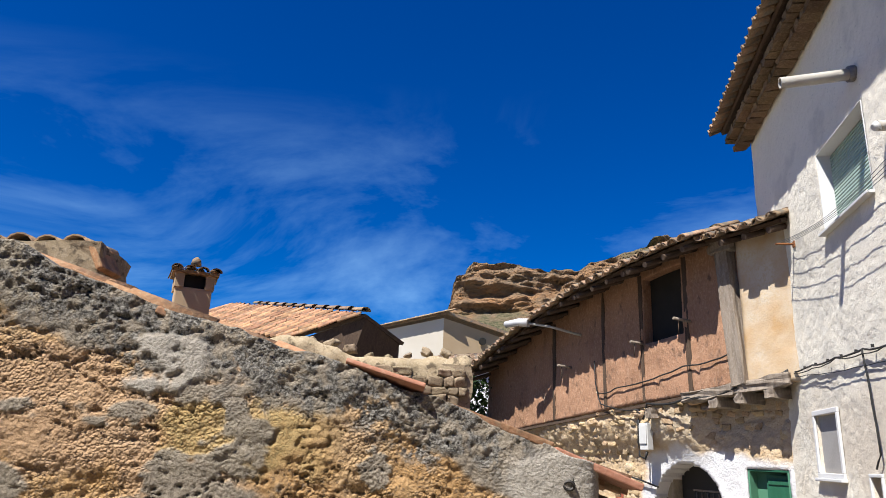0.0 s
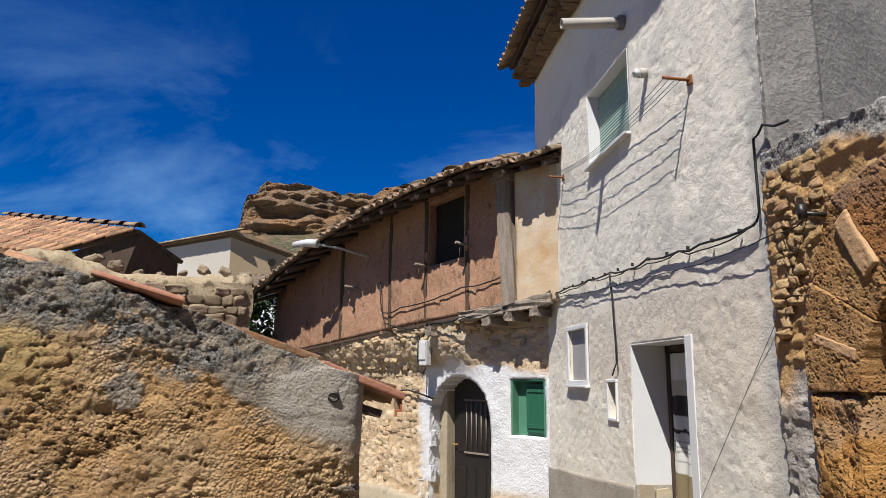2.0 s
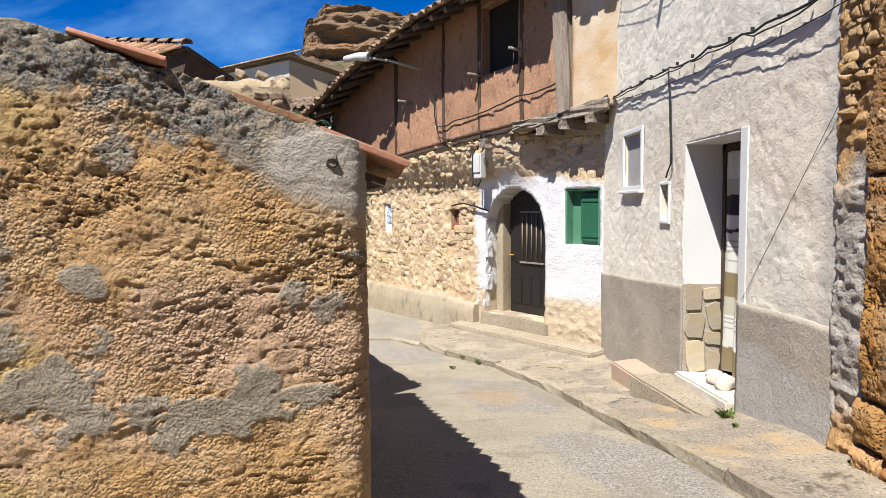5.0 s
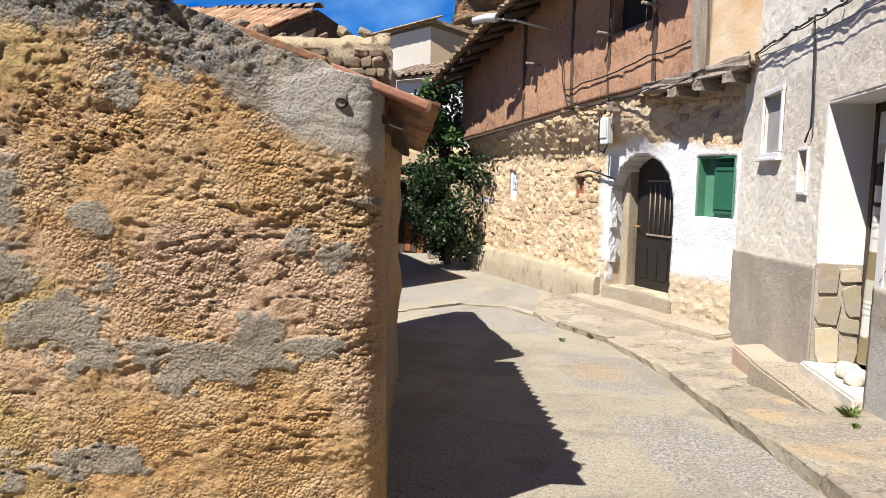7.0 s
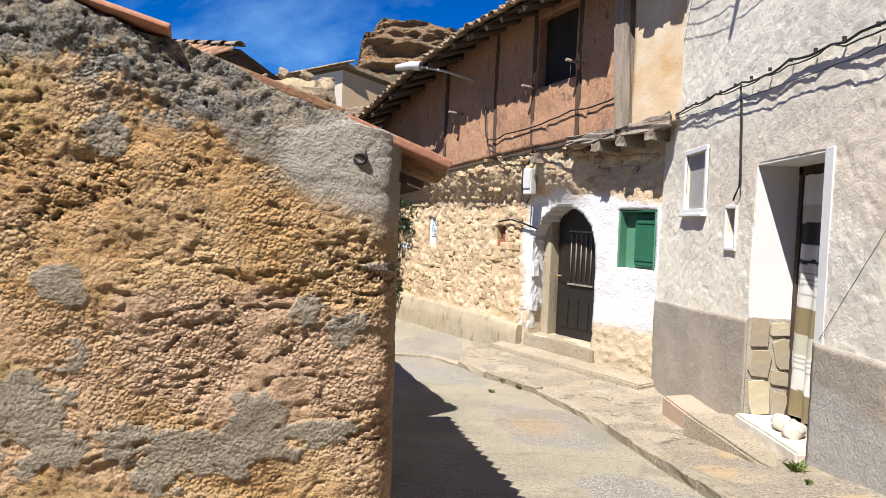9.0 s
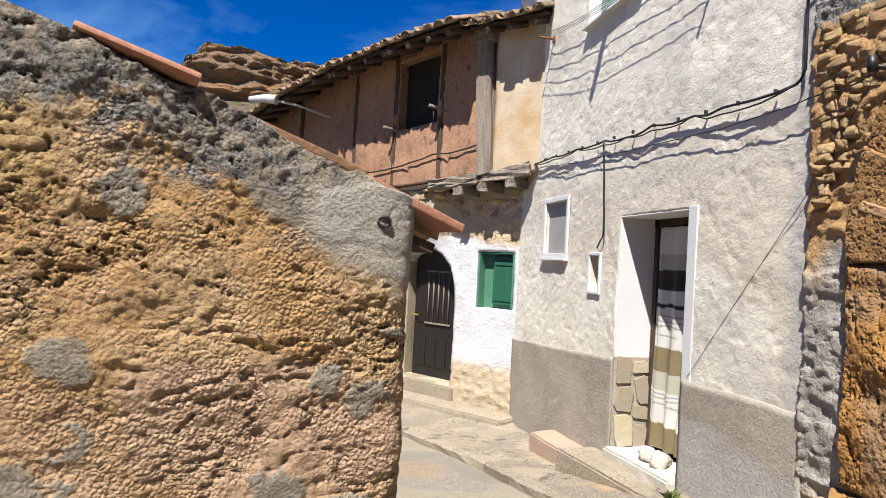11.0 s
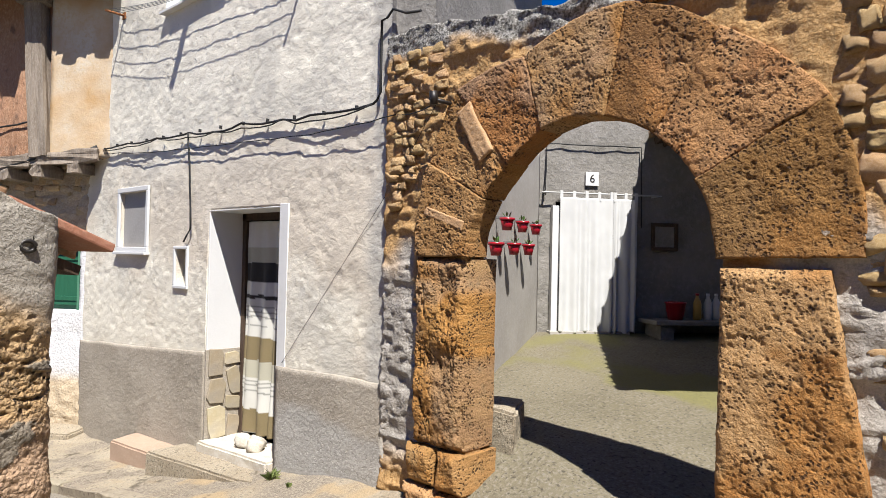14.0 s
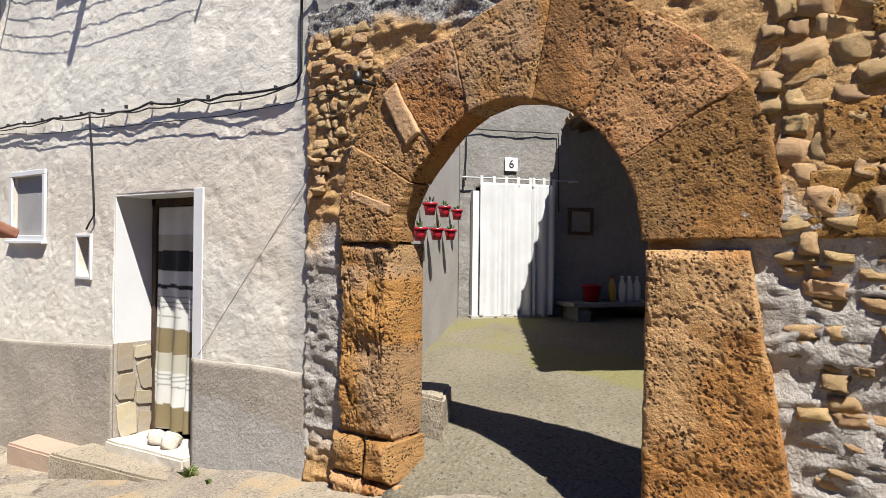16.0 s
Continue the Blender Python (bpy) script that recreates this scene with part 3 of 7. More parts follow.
PATCHES = [(0.55, 0.82, 0.25, 0.06), (0.43, 0.94, 0.10, 0.07), (0.24, 0.84, 0.11, 0.04), (0.15, 1.19, 0.09, 0.05), (0.29, 1.23, 0.05, 0.05),
           (0.10, 1.37, 0.10, 0.02), (0.97, 1.30, 0.07, 0.045), (0.84, 1.73, 0.05, 0.06), (0.95, 0.46, 0.18, 0.06), (0.72, 0.74, 0.08, 0.05), (1.06, 0.92, 0.13, 0.14)]


def near_masks(u, z):
    below = shed_top(u) - z
    band = smooth(0.20, 0.15, below + (fbm(u, z, 3.4, 5, 21) - 0.5) * 0.36)
    edge = (fbm(u, z * 1.5, 5.5, 5, 22, 0.6) - 0.5)
    left = smooth(1.24, 1.30, u + edge * 0.5) * smooth(0.49, 0.54, fbm(u, z * 1.7, 2.6, 5, 23, 0.6) + 0.08 * smooth(0.75, 1.0, z) * smooth(1.9, 1.5, u))
    patch = np.zeros_like(u)
    for pu, pz, ru, rz in PATCHES:
        patch = np.maximum(patch, smooth(1.05, 0.95, np.hypot((u - pu) / ru, (z - pz) / rz) + edge * 2.6 + (fbm(u, z * 1.8, 16, 3, 36) - 0.5) * 1.2))
    grey = np.clip(np.maximum.reduce([band, left, patch]), 0, 1)
    smear = smooth(0.25, 0.13, np.hypot((u - 0.14) * 0.8, (z - 1.66) * 1.25) + (fbm(u, z, 4, 3, 25) - 0.5) * 0.3)
    smear2 = smooth(0.13, 0.09, np.hypot((u - 1.62) * 0.75, (z - 2.05) * 1.2) + (fbm(u, z, 5, 5, 27) - 0.5) * 0.4)
    return grey, np.maximum(smear * 0.95, smear2), below


def near_disp(u, z):
    grey, smear, below = near_masks(u, z)
    soft = np.maximum(smear, 0.6 * grey * smooth(0.10, 0.22, below))
    lumps = (fbm(u, z * 1.25, 2.2, 4, 1) - 0.5) * 0.050 + (fbm(u, z * 1.5, 8.5, 4, 2, 0.58) - 0.5) * 0.022 * (1 - 0.7 * soft)
    pu, pz = u + 0.012 * fbm(u, z, 30, 2, 77), z + 0.012 * fbm(u, z, 30, 2, 78)
    d1, d2, own = cells(pu, pz, 52, 61, 1.1)
    granules = 0.0045 * smooth(0.7, 0.1, d1) * (0.3 + 0.7 * own) * (0.25 + 0.75 * smooth(0.36, 0.58, fbm(u, z, 2.3, 3, 8)))
    ledge = np.abs(fbm(u * 0.55 + 0.1 * z, z * 1.9, 6.0, 4, 35, 0.6) - 0.5)
    rough = (fbm(u, z * 1.3, 30, 3, 4, 0.7) - 0.5) * 0.008 - 0.011 * smooth(0.045, 0.0, ledge) * smooth(0.42, 0.58, fbm(u, z, 1.7, 3, 37))
    crease = np.abs(fbm(u * 0.7, z * 2.3, 3.4, 5, 5, 0.6) - 0.52)
    crack = -0.016 * smooth(0.012, 0.0, crease) * smooth(0.48, 0.58, fbm(u, z, 2.6, 3, 6))
    lichen = 0.016 * (fbm(u, z, 34, 3, 31, 0.7) - 0.5) * smooth(0.24, 0.10, below) * (1 - smear)
    d = lumps * (1 - 0.6 * smear) + (granules + rough) * (1 - 0.85 * soft) + crack * (1 - smear) + lichen + 0.005 * grey + 0.010 * smear
    return d - 0.10 * np.exp(-u / 0.035) + 0.01


near_grid = dict(us=np.concatenate([np.arange(0, 2.7, 0.0065), np.arange(2.7, 4.65, 0.05)]), vs=np.linspace(0, 1, 340))
wall_shed = slab("wall_shed_gable", CORNER, -ND, N=(0.316, -0.949, 0), mat=M["near"], thick=0.3, warp=near_warp, disp=near_disp,
                 masks={"grey": lambda u, z: near_masks(u, z)[0] * 0.92, "cement": lambda u, z: near_masks(u, z)[1],
                        "dark": lambda u, z: smooth(0.30, 0.14, near_masks(u, z)[2] + (fbm(u, z, 7, 4, 28) - 0.5) * 0.3) * smooth(0.42, 0.56, fbm(u, z, 26, 3, 29, 0.75)) * smooth(0.12, 0.35, u),
                        "pink": lambda u, z: np.maximum(smooth(0.50, 0.62, fbm(u, z, 2.1, 4, 26)) * 0.6, smooth(1.15, 0.8, np.hypot((u - 0.42) / 0.5, (z - 1.08) / 0.22) + (fbm(u, z, 4, 4, 33) - 0.5) * 0.8)),
                        "yellow": lambda u, z: smooth(0.9, 1.2, u) * smooth(0.5, 0.58, fbm(u, z * 1.6, 2.4, 4, 34))}, **near_grid)
tagged(wall_shed, "lumpy ochre rubble gable patched with grey mortar", "wall", kind="structure")
wall_side = slab("wall_shed_side", CORNER + SD * 0.12 - ND * 0.03, SD, np.arange(0, 4.1, 0.06), np.arange(-1.1, 1.74, 0.06), (0.97, 0.24, 0), M["near"], 0.3,
                 disp=lambda u, z: (fbm(u, z, 2.5, 4, 51) - 0.5) * 0.09,
                 masks={"grey": lambda u, z: smooth(0.5, 0.62, fbm(u, z, 1.5, 3, 52)) * 0.6})
tagged(wall_side, "shaded ochre side wall of the shed", "wall", kind="structure")


def barrel_tile(length=0.46, r0=0.105, r1=0.08, segs=7, thick=0.014):
    bm = bmesh.new()
    rows = []
    for y, r, lift in ((0, r0, 0.0), (length, r1, 0.0)):
        for rr in (r, r - thick):
            rows.append([bm.verts.new((math.cos(math.pi * k / segs) * rr, y, math.sin(math.pi * k / segs) * rr * 0.8)) for k in range(segs + 1)])
    a, b, c, d = rows
    for k in range(segs):
        bm.faces.new((a[k], a[k + 1], c[k + 1], c[k])).smooth = True
        bm.faces.new((b[k + 1], b[k], d[k], d[k + 1]))
        bm.faces.new((a[k + 1], a[k], b[k], b[k + 1]))
        bm.faces.new((c[k], c[k + 1], d[k + 1], d[k]))
    bm.faces.new((a[0], c[0], d[0], b[0]))
    bm.faces.new((c[-1], a[-1], b[-1], d[-1]))
    bmesh.ops.recalc_face_normals(bm, faces=bm.faces[:])
    me = bpy.data.meshes.new("roof_tile")
    bm.to_mesh(me)
    bm.free()
    return me


TILES = {}
for k in ("tile", "oldtile"):
    TILES[k] = barrel_tile()
    TILES[k].materials.append(M[k])


def tile_field(parent, eave_a, eave_b, up, rows, kind="oldtile", pitch=0.205, lap=0.36, seed=1, wobble=0.012, channels=True):
    """Barrel tiles in columns from the eave line a-b upwards along up (unit vector of the slope)."""
    rnd = random.Random(seed)
    a, b, up = Vector(eave_a), Vector(eave_b), Vector(up).normalized()
    along = (b - a).normalized()
    nrm = along.cross(up)
    if nrm.z < 0:
        nrm = -nrm
    side = up.cross(nrm)
    n = max(1, int((b - a).length / pitch))
    for i in range(n + 1):
        foot = a + along * (i * (b - a).length / n)
        for r in range(rows):
            for cover in ((True, False) if channels and i < n else (True,)):
                p = foot + up * (r * lap + rnd.uniform(-1, 1) * wobble) + nrm * (0.03 + rnd.uniform(-0.4, 0.4) * wobble)
                w = nrm
                s2 = side
                if not cover:
                    p = p + along * (0.5 * (b - a).length / n) + nrm * 0.075 - up * 0.03
                    w, s2 = -nrm, -side
                q = Matrix((s2, up, w)).transposed().to_4x4()
                ob = new("roof_tile", TILES[kind])
                ob.parent = parent
                ob.matrix_basis = Matrix.Translation(p) @ q @ pose(0, 0, 0, rnd.uniform(-2, 2) + 2.0, rnd.uniform(-3, 3), rnd.uniform(-2.5, 2.5))


def roof_plate(corners, thick, mat, name="roof_boards", parent=None):
    p = [Vector(c) for c in corners]
    nrm = (p[1] - p[0]).cross(p[-1] - p[0]).normalized()
    if nrm.z > 0:
        nrm = -nrm
    return part(name, prism(p, thick, nrm), parent, mat=mat)


shed_roof = thing("shed_roof", "sloping shed roof of lichened barrel tiles", "roof", kind="structure")
up_slope = Vector((*(-ND[:2]), RISE)).normalized()
ev0 = Vector(CORNER + ND * 0.13 - SD * 0.0) + Vector((0, 0, 1.645))
ev1 = ev0 + Vector(SD) * 4.1
roof_plate([ev0 - Vector(ND) * 0.06 + Vector(SD) * 0.05, ev1 - Vector(ND) * 0.06, ev1 + up_slope * 4.7, ev0 + Vector(SD) * 0.05 + up_slope * 4.7], 0.03, M["darkwood"], parent=shed_roof)
tile_field(shed_roof, ev0 + Vector(SD) * 0.3, ev1, up_slope, 12, "tile", seed=4)
for k in range(9):
    L_, W_ = 0.36 + 0.06 * math.sin(k * 2.1), 0.2
    bm = box((L_, W_, 0.018 if k == 2 else 0.028), bevel=0.006)
    c = Vector(CORNER) + Vector((0, 0, 1.768 + (0.004 if k == 2 else -0.012 if k < 2 else -0.045))) + up_slope * (0.02 + k * 0.39 + (0.09 if k == 2 else 0)) + Vector((-0.316, 0.949, 0)) * (0.05 if k == 2 else 0.10)
    rot = Matrix((up_slope, Vector((-0.316, 0.949, 0)), up_slope.cross(Vector((-0.316, 0.949, 0))))).transposed().to_4x4()
    part("verge_slab", bm, shed_roof, pose_=Matrix.Translation(c + Vector((0, 0, 0.022 * (k % 2)))) @ rot @ pose(0, 0, 0, 3 * math.sin(k * 3.3) + (20 if k == 2 else 0), 2.5 * math.cos(k * 5.0), 4 * math.sin(k)), mat=M["redtile"] if k in (0, 2) else M["tile"])

# ---- white house ----
WX = 3.25
HOLES_W = [(5.95, 7.23, -0.35, 2.14), (7.67, 7.92, 1.35, 1.74), (8.68, 9.42, 1.76, 2.42), (6.95, 8.33, 4.4, 5.4)]


def snapped(a0, a1, step, extra):
    base = np.arange(a0, a1 + step, step)
    base = base[[min(abs(b - e) for e in extra) > step * 0.45 for b in base]] if extra else base
    return np.unique(np.concatenate([base, extra]))


def hole_w(u, v):
    out = np.zeros(u.shape, bool)
    for a, b, c, d in HOLES_W:
        out |= (u > a) & (u < b) & (v > c) & (v < d)
    return out


def white_disp(u, z):
    base = (fbm(u, z, 0.8, 3, 71) - 0.5) * 0.05 + (fbm(u + 0.5 * z, z, 5.5, 3, 72) - 0.5) * 0.009
    ridge = -np.abs(fbm(u * 0.9 + z * 0.7, z * 2.2 - 0.5 * u, 7, 3, 73) - 0.5) * 0.008
    dabs = 0.0025 * smooth(0.50, 0.70, fbm(u + 0.3 * z, z * 1.3, 10, 3, 74, 0.6)) - 0.005 * smooth(0.66, 0.74, fbm(u, z, 14, 2, 75))
    return base + ridge + dabs


wall_house = slab("wall_house_front", (WX, 0, 0), (0, 1, 0), snapped(4.52, 11.1, 0.024, [h for q in HOLES_W for h in q[:2]]),
                  snapped(-1.1, 7.05, 0.024, [h for q in HOLES_W for h in q[2:]]), (-1, 0, 0), M["white"], 0.42, hole=hole_w, disp=white_disp,
                  masks={"ochre": lambda u, z: smooth(0.46, 0.66, fbm(u, z, 0.9, 4, 81)) * smooth(3.4, 2.2, z) * 0.8,
                         "grey": lambda u, z: np.maximum(smooth(4.85, 4.6, u + (fbm(u, z, 3, 3, 82) - 0.5) * 0.3) * 0.9, 0.35 * smooth(0.55, 0.7, fbm(u, z, 1.6, 4, 83)))})
tagged(wall_house, "rough trowelled off-white lime render house front", "wall", kind="structure")
dado_top = lambda u: np.interp(u, [4.1, 5.9, 7.3, 10.6], [0.77, 0.715, 0.69, 0.50])
for k, (a, b) in enumerate(((4.5, 5.95), (7.23, 10.6))):
    d = slab("dado", (WX - 0.012, 0, 0), (0, 1, 0), np.arange(a, b + 0.001, 0.05), np.linspace(0, 1, 40), (-1, 0, 0), M["dado"], 0.02,
             warp=lambda u, v: (u, -0.95 + v * (dado_top(u) + 0.95 + (fbm(u, u * 0, 3, 2, 90) - 0.5) * 0.02)),
             disp=lambda u, z: white_disp(u, z) * 0.8 + 0.012,
             masks={"pale": lambda u, z: smooth(0.42, 0.30, z + (fbm(u, z, 2.2, 3, 91) - 0.5) * 0.3) * smooth(6.2, 5.8, u)})
    tagged(d, "grey cement dado along the foot of the house", "dado", kind="structure")
wall_gable = slab("wall_house_side", (WX, 4.53, 0), (0.919, 0.394, 0), np.arange(0.33, 5.4, 0.12), np.arange(-0.3, 7.3, 0.12), (0.394, -0.919, 0), M["gable"], 0.3,
                  disp=lambda u, z: (fbm(u, z, 1.5, 4, 95) - 0.5) * 0.04)
tagged(wall_gable, "rough grey cement side of the house", "wall", kind="structure")
wall_return = slab("wall_house_return", (WX + 0.004, 4.515, 0), (1, 0, 0), np.arange(0, 0.46, 0.03), np.arange(-0.3, 7.0, 0.06), (0, -1, 0), M["gable"], 0.03,
                   disp=lambda u, z: 0.012 + (fbm(u, z, 4, 4, 96) - 0.5) * 0.022)
tagged(wall_return, "rough grey cement return at the house corner", "wall", kind="structure")
wall_back = slab("wall_house_back", (WX + 5, 6.9, 0), (0, 1, 0), [0, 4.2], [-0.8, 7.0], (1, 0, 0), M["gable"], 0.3)
wall_end = slab("wall_house_end", (WX + 0.05, 11.08, 0), (1, 0, 0), [0.0, 5.0], [-0.8, 7.0], (0, 1, 0), M["white"], 0.3)
tagged(wall_back, "plain rendered back wall", "wall", kind="structure")
tagged(wall_end, "plain rendered end wall", "wall", kind="structure")
house_roof = thing("house_roof", "tiled house roof with a stone corbelled eave", "roof", kind="structure")
eh = 7.12
he0, he1 = Vector((2.69, 4.3, eh)), Vector((2.69, 11.25, eh))
hup = Vector((1, 0, 0.33)).normalized()
roof_plate([he0 + hup * 0.16, he1 + hup * 0.16, he1 + hup * 3.2, he0 + hup * 3.2], 0.06, M["darkwood"], parent=house_roof)
roof_plate([he0 + hup * 3.2, he1 + hup * 3.2, he1 + Vector((6.2, 0, 0)), he0 + Vector((6.2, 0, 0))], 0.06, M["darkwood"], parent=house_roof)
tile_field(house_roof, he0, he1, hup, 3, "oldtile", seed=8)
for k in range(34):
    y = 4.55 + k * 0.2
    for row in range(2):
        bm = box((0.34 - 0.13 * row, 0.185, 0.085), cuts=1, jitter=0.014, seed=k * 2 + row)
        part("corbel_stone", bm, house_roof, pose_=Matrix.Translation((WX - 0.14 + 0.07 * row - 0.05, y + 0.06 * row, 6.98 - 0.1 * row)), mat=M["corbel"])

# openings of the white house
door_1 = thing("door_1", "white plastered doorway hung with a striped curtain", "door", kind="structure")
part("door_lining", box((0.40, 0.012, 1.44), bevel=0.003), door_1, pose_=Matrix.Translation((WX + 0.2, 7.222, 1.42)), mat=M["paint"])
part("door_lining", box((0.40, 0.012, 2.45), bevel=0.003), door_1, pose_=Matrix.Translation((WX + 0.2, 5.957, 0.92)), mat=M["paint"])
part("lintel_lining", box((0.40, 1.26, 0.012), bevel=0.003), door_1, pose_=Matrix.Translation((WX + 0.2, 6.59, 2.134)), mat=M["paint"])
part("door_surround", box((0.026, 0.13, 1.46), bevel=0.006, ), door_1, pose_=Matrix.Translation((WX + 0.002, 5.89, 1.43)), mat=M["paint"])
part("door_frame", box((0.06, 0.07, 2.35), bevel=0.006), door_1, pose_=Matrix.Translation((WX + 0.40, 7.17, 0.96)), mat=M["darkwood"])
part("door_frame", box((0.06, 1.25, 0.08), bevel=0.006), door_1, pose_=Matrix.Translation((WX + 0.40, 6.59, 2.09)), mat=M["darkwood"])
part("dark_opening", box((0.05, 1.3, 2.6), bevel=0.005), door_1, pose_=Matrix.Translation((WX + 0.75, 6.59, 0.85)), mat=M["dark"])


def drape(name, y0, y1, z0, z1, x, folds, depth, mat, parent, bottom_pull=0.0, stripes=None, seed=0, gather=0.0):
    us, vs = np.linspace(0, 1, 90), np.linspace(0, 1, 70 if not stripes else 160)
    gu, gv = np.meshgrid(us, vs, indexing="ij")
    loose = 0.35 + 0.65 * (1 - gv)
    ph = gu * folds * math.tau + 0.8 * np.sin(gu * 9 + seed) + 0.5 * (fbm(gu, gv * 0.3, 3, 2, seed) - 0.5)
    off = np.sin(ph) * depth * loose + (fbm(gu, gv, 4, 3, seed + 3) - 0.5) * depth * 0.8
    yy = y0 + (y1 - y0) * gu + bottom_pull * (1 - gv) + gather * (gu - 0.5) * (1 - gv) ** 2
    zz = z0 + (z1 - z0) * gv + 0.012 * np.sin(gu * 11 + seed) * (1 - gv)
    P = np.stack([x - off, yy, zz], -1).reshape(-1, 3)
    n, m_ = gu.shape
    idx = np.arange(n * m_).reshape(n, m_)
    f = np.stack([idx[:-1, :-1], idx[1:, :-1], idx[1:, 1:], idx[:-1, 1:]], -1).reshape(-1, 4)
    me = mesh(name, P.tolist(), f.tolist(), mat, True)
    if stripes:
        zf = zz.reshape(-1)
        for k, bands in stripes.items():
            val = np.zeros(len(zf), np.float32)
            for a, b in bands:
                val[(zf > a) & (zf < b)] = 1
            me.attributes.new(k, "FLOAT", "POINT").data.foreach_set("value", val)
    ob = new(name, me)
    ob.parent = parent
    mod = ob.modifiers.new("cloth", "SOLIDIFY")
    mod.thickness = 0.004
    return ob


blanket = drape("striped_curtain", 6.0, 7.06, -0.12, 2.04, WX + 0.36, 5, 0.04, M["blanket"], None, 0.09,
                {"black": [(1.42, 1.62), (1.25, 1.29)], "olive": [(0.62, 0.86), (-0.12, 0.12)], "beige": [(0.44, 0.62), (1.62, 1.78)],
                 "line": [(0.36, 0.375), (0.40, 0.415), (0.30, 0.315), (1.06, 1.075), (1.11, 1.125), (1.16, 1.175), (0.97, 0.98)]}, 3)
tagged(blanket, "white, black and olive striped woven door curtain", "curtain")
stones_rnd = random.Random(5)
cladding = thing("stone_cladding", "flat crazy-paving stones lining the doorway foot", "cladding", kind="structure")
part("bedding", box((0.42, 0.03, 0.98), bevel=0.004), cladding, pose_=Matrix.Translation((WX + 0.2, 7.215, 0.23)), mat=M["dado"])
for cx, cz, w, h, rot in ((0.09, 0.58, 0.15, 0.24, 4), (0.27, 0.62, 0.16, 0.12, -4), (0.11, 0.30, 0.17, 0.22, 8), (0.31, 0.38, 0.14, 0.26, -12), (0.30, 0.16, 0.17, 0.13, 6), (0.11, -0.02, 0.19, 0.28, -5), (0.30, -0.08, 0.13, 0.2, 8)):
    bm = bmesh.new()
    pts = [(w * 0.55 * cx_ * stones_rnd.uniform(0.85, 1.1), 0, h * 0.55 * cz_ * stones_rnd.uniform(0.85, 1.1)) for cx_, cz_ in ((1, 0.7), (0.6, 1), (-0.9, 1), (-1, -0.6), (-0.7, -1), (1, -1))]
    bm.free()
    part("cladding_stone", prism(pts, 0.022, Vector((0, -1, 0)), 0.005), cladding, pose_=pose(WX + cx, 7.202, cz, 0, rot, 0), mat=M["flag"])


def step_block(name, outline, z0, z1, mat, label, seed, bump=0.012):
    """A masonry block over a plan outline, tops given per corner."""
    bm = bmesh.new()
    lo = [bm.verts.new((x, y, z0)) for x, y in outline]
    hi = [bm.verts.new((x, y, z)) for (x, y), z in zip(outline, z1)]
    n = len(outline)
    bm.faces.new(hi)
    bm.faces.new(list(reversed(lo)))
    for k in range(n):
        bm.faces.new((lo[k], lo[(k + 1) % n], hi[(k + 1) % n], hi[k]))
    bmesh.ops.recalc_face_normals(bm, faces=bm.faces[:])
    bmesh.ops.bevel(bm, geom=bm.edges[:], offset=0.02, segments=2, affect="EDGES")
    bmesh.ops.subdivide_edges(bm, edges=[e for e in bm.edges if e.calc_length() > 0.2], cuts=5, use_grid_fill=True)
    for v in bm.verts:
        v.co += noise.noise_vector(v.co * 5 + Vector((seed, 0, 0))) * bump
    return tagged(part(name, bm, mat=mat), label, "step", kind="structure")


step_block("step_upper", [(3.17, 5.97), (3.15, 7.2), (3.64, 7.2), (3.64, 5.97)], -0.7, [-0.14, -0.18, -0.18, -0.14], M["paleblock"], "whitewashed upper door step", 3)
step_block("step_lower", [(2.93, 5.82), (2.80, 7.54), (3.3, 7.6), (3.3, 5.82)], -0.9, [-0.235, -0.29, -0.29, -0.235], M["pave"], "ochre stone lower door step", 7)
step_block("bench", [(2.91, 7.56), (2.87, 8.6), (3.3, 8.75), (3.3, 7.6)], -1.0, [-0.36, -0.39, -0.39, -0.36], M["benchtop"], "low masonry bench with a pinkish slab top", 9, 0.006)


def window_frame(y0, y1, z0, z1, w, mat, depth=0.03):
    obs = []
    for a, b, c, d in ((y0 - w, y1 + w, z1, z1 + w), (y0 - w, y1 + w, z0 - w, z0), (y0 - w, y0, z0, z1), (y1, y1 + w, z0, z1)):
        obs.append((box((depth, b - a, d - c), bevel=0.008), (WX - 0.012, (a + b) / 2, (c + d) / 2)))
    return obs


window_1 = thing("window_1", "small white framed window with a blank grey shutter", "window", kind="structure")
for bm, c in window_frame(8.68, 9.42, 1.76, 2.42, 0.06, M["paint"]):
    part("window_frame", bm, window_1, pose_=Matrix.Translation(c), mat=M["paint"])
part("window_sill", box((0.07, 0.90, 0.035), bevel=0.008), window_1, pose_=Matrix.Translation((WX - 0.03, 9.05, 1.685)), mat=M["paint"])
part("shutter", box((0.04, 0.76, 0.68), bevel=0.004), window_1, pose_=Matrix.Translation((WX + 0.06, 9.05, 2.09)), mat=M["shutter_grey"])
window_2 = thing("window_2", "narrow niche window with a white painted rim", "window", kind="structure")
for bm, c in window_frame(7.67, 7.92, 1.35, 1.74, 0.035, M["paint"], 0.03):
    part("window_frame", bm, window_2, pose_=Matrix.Translation(c), mat=M["paint"])
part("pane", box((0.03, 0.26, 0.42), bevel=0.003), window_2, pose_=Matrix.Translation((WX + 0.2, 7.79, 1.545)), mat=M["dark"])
window_3 = thing("window_3", "upper window with a pale green slatted roller blind", "window", kind="structure")
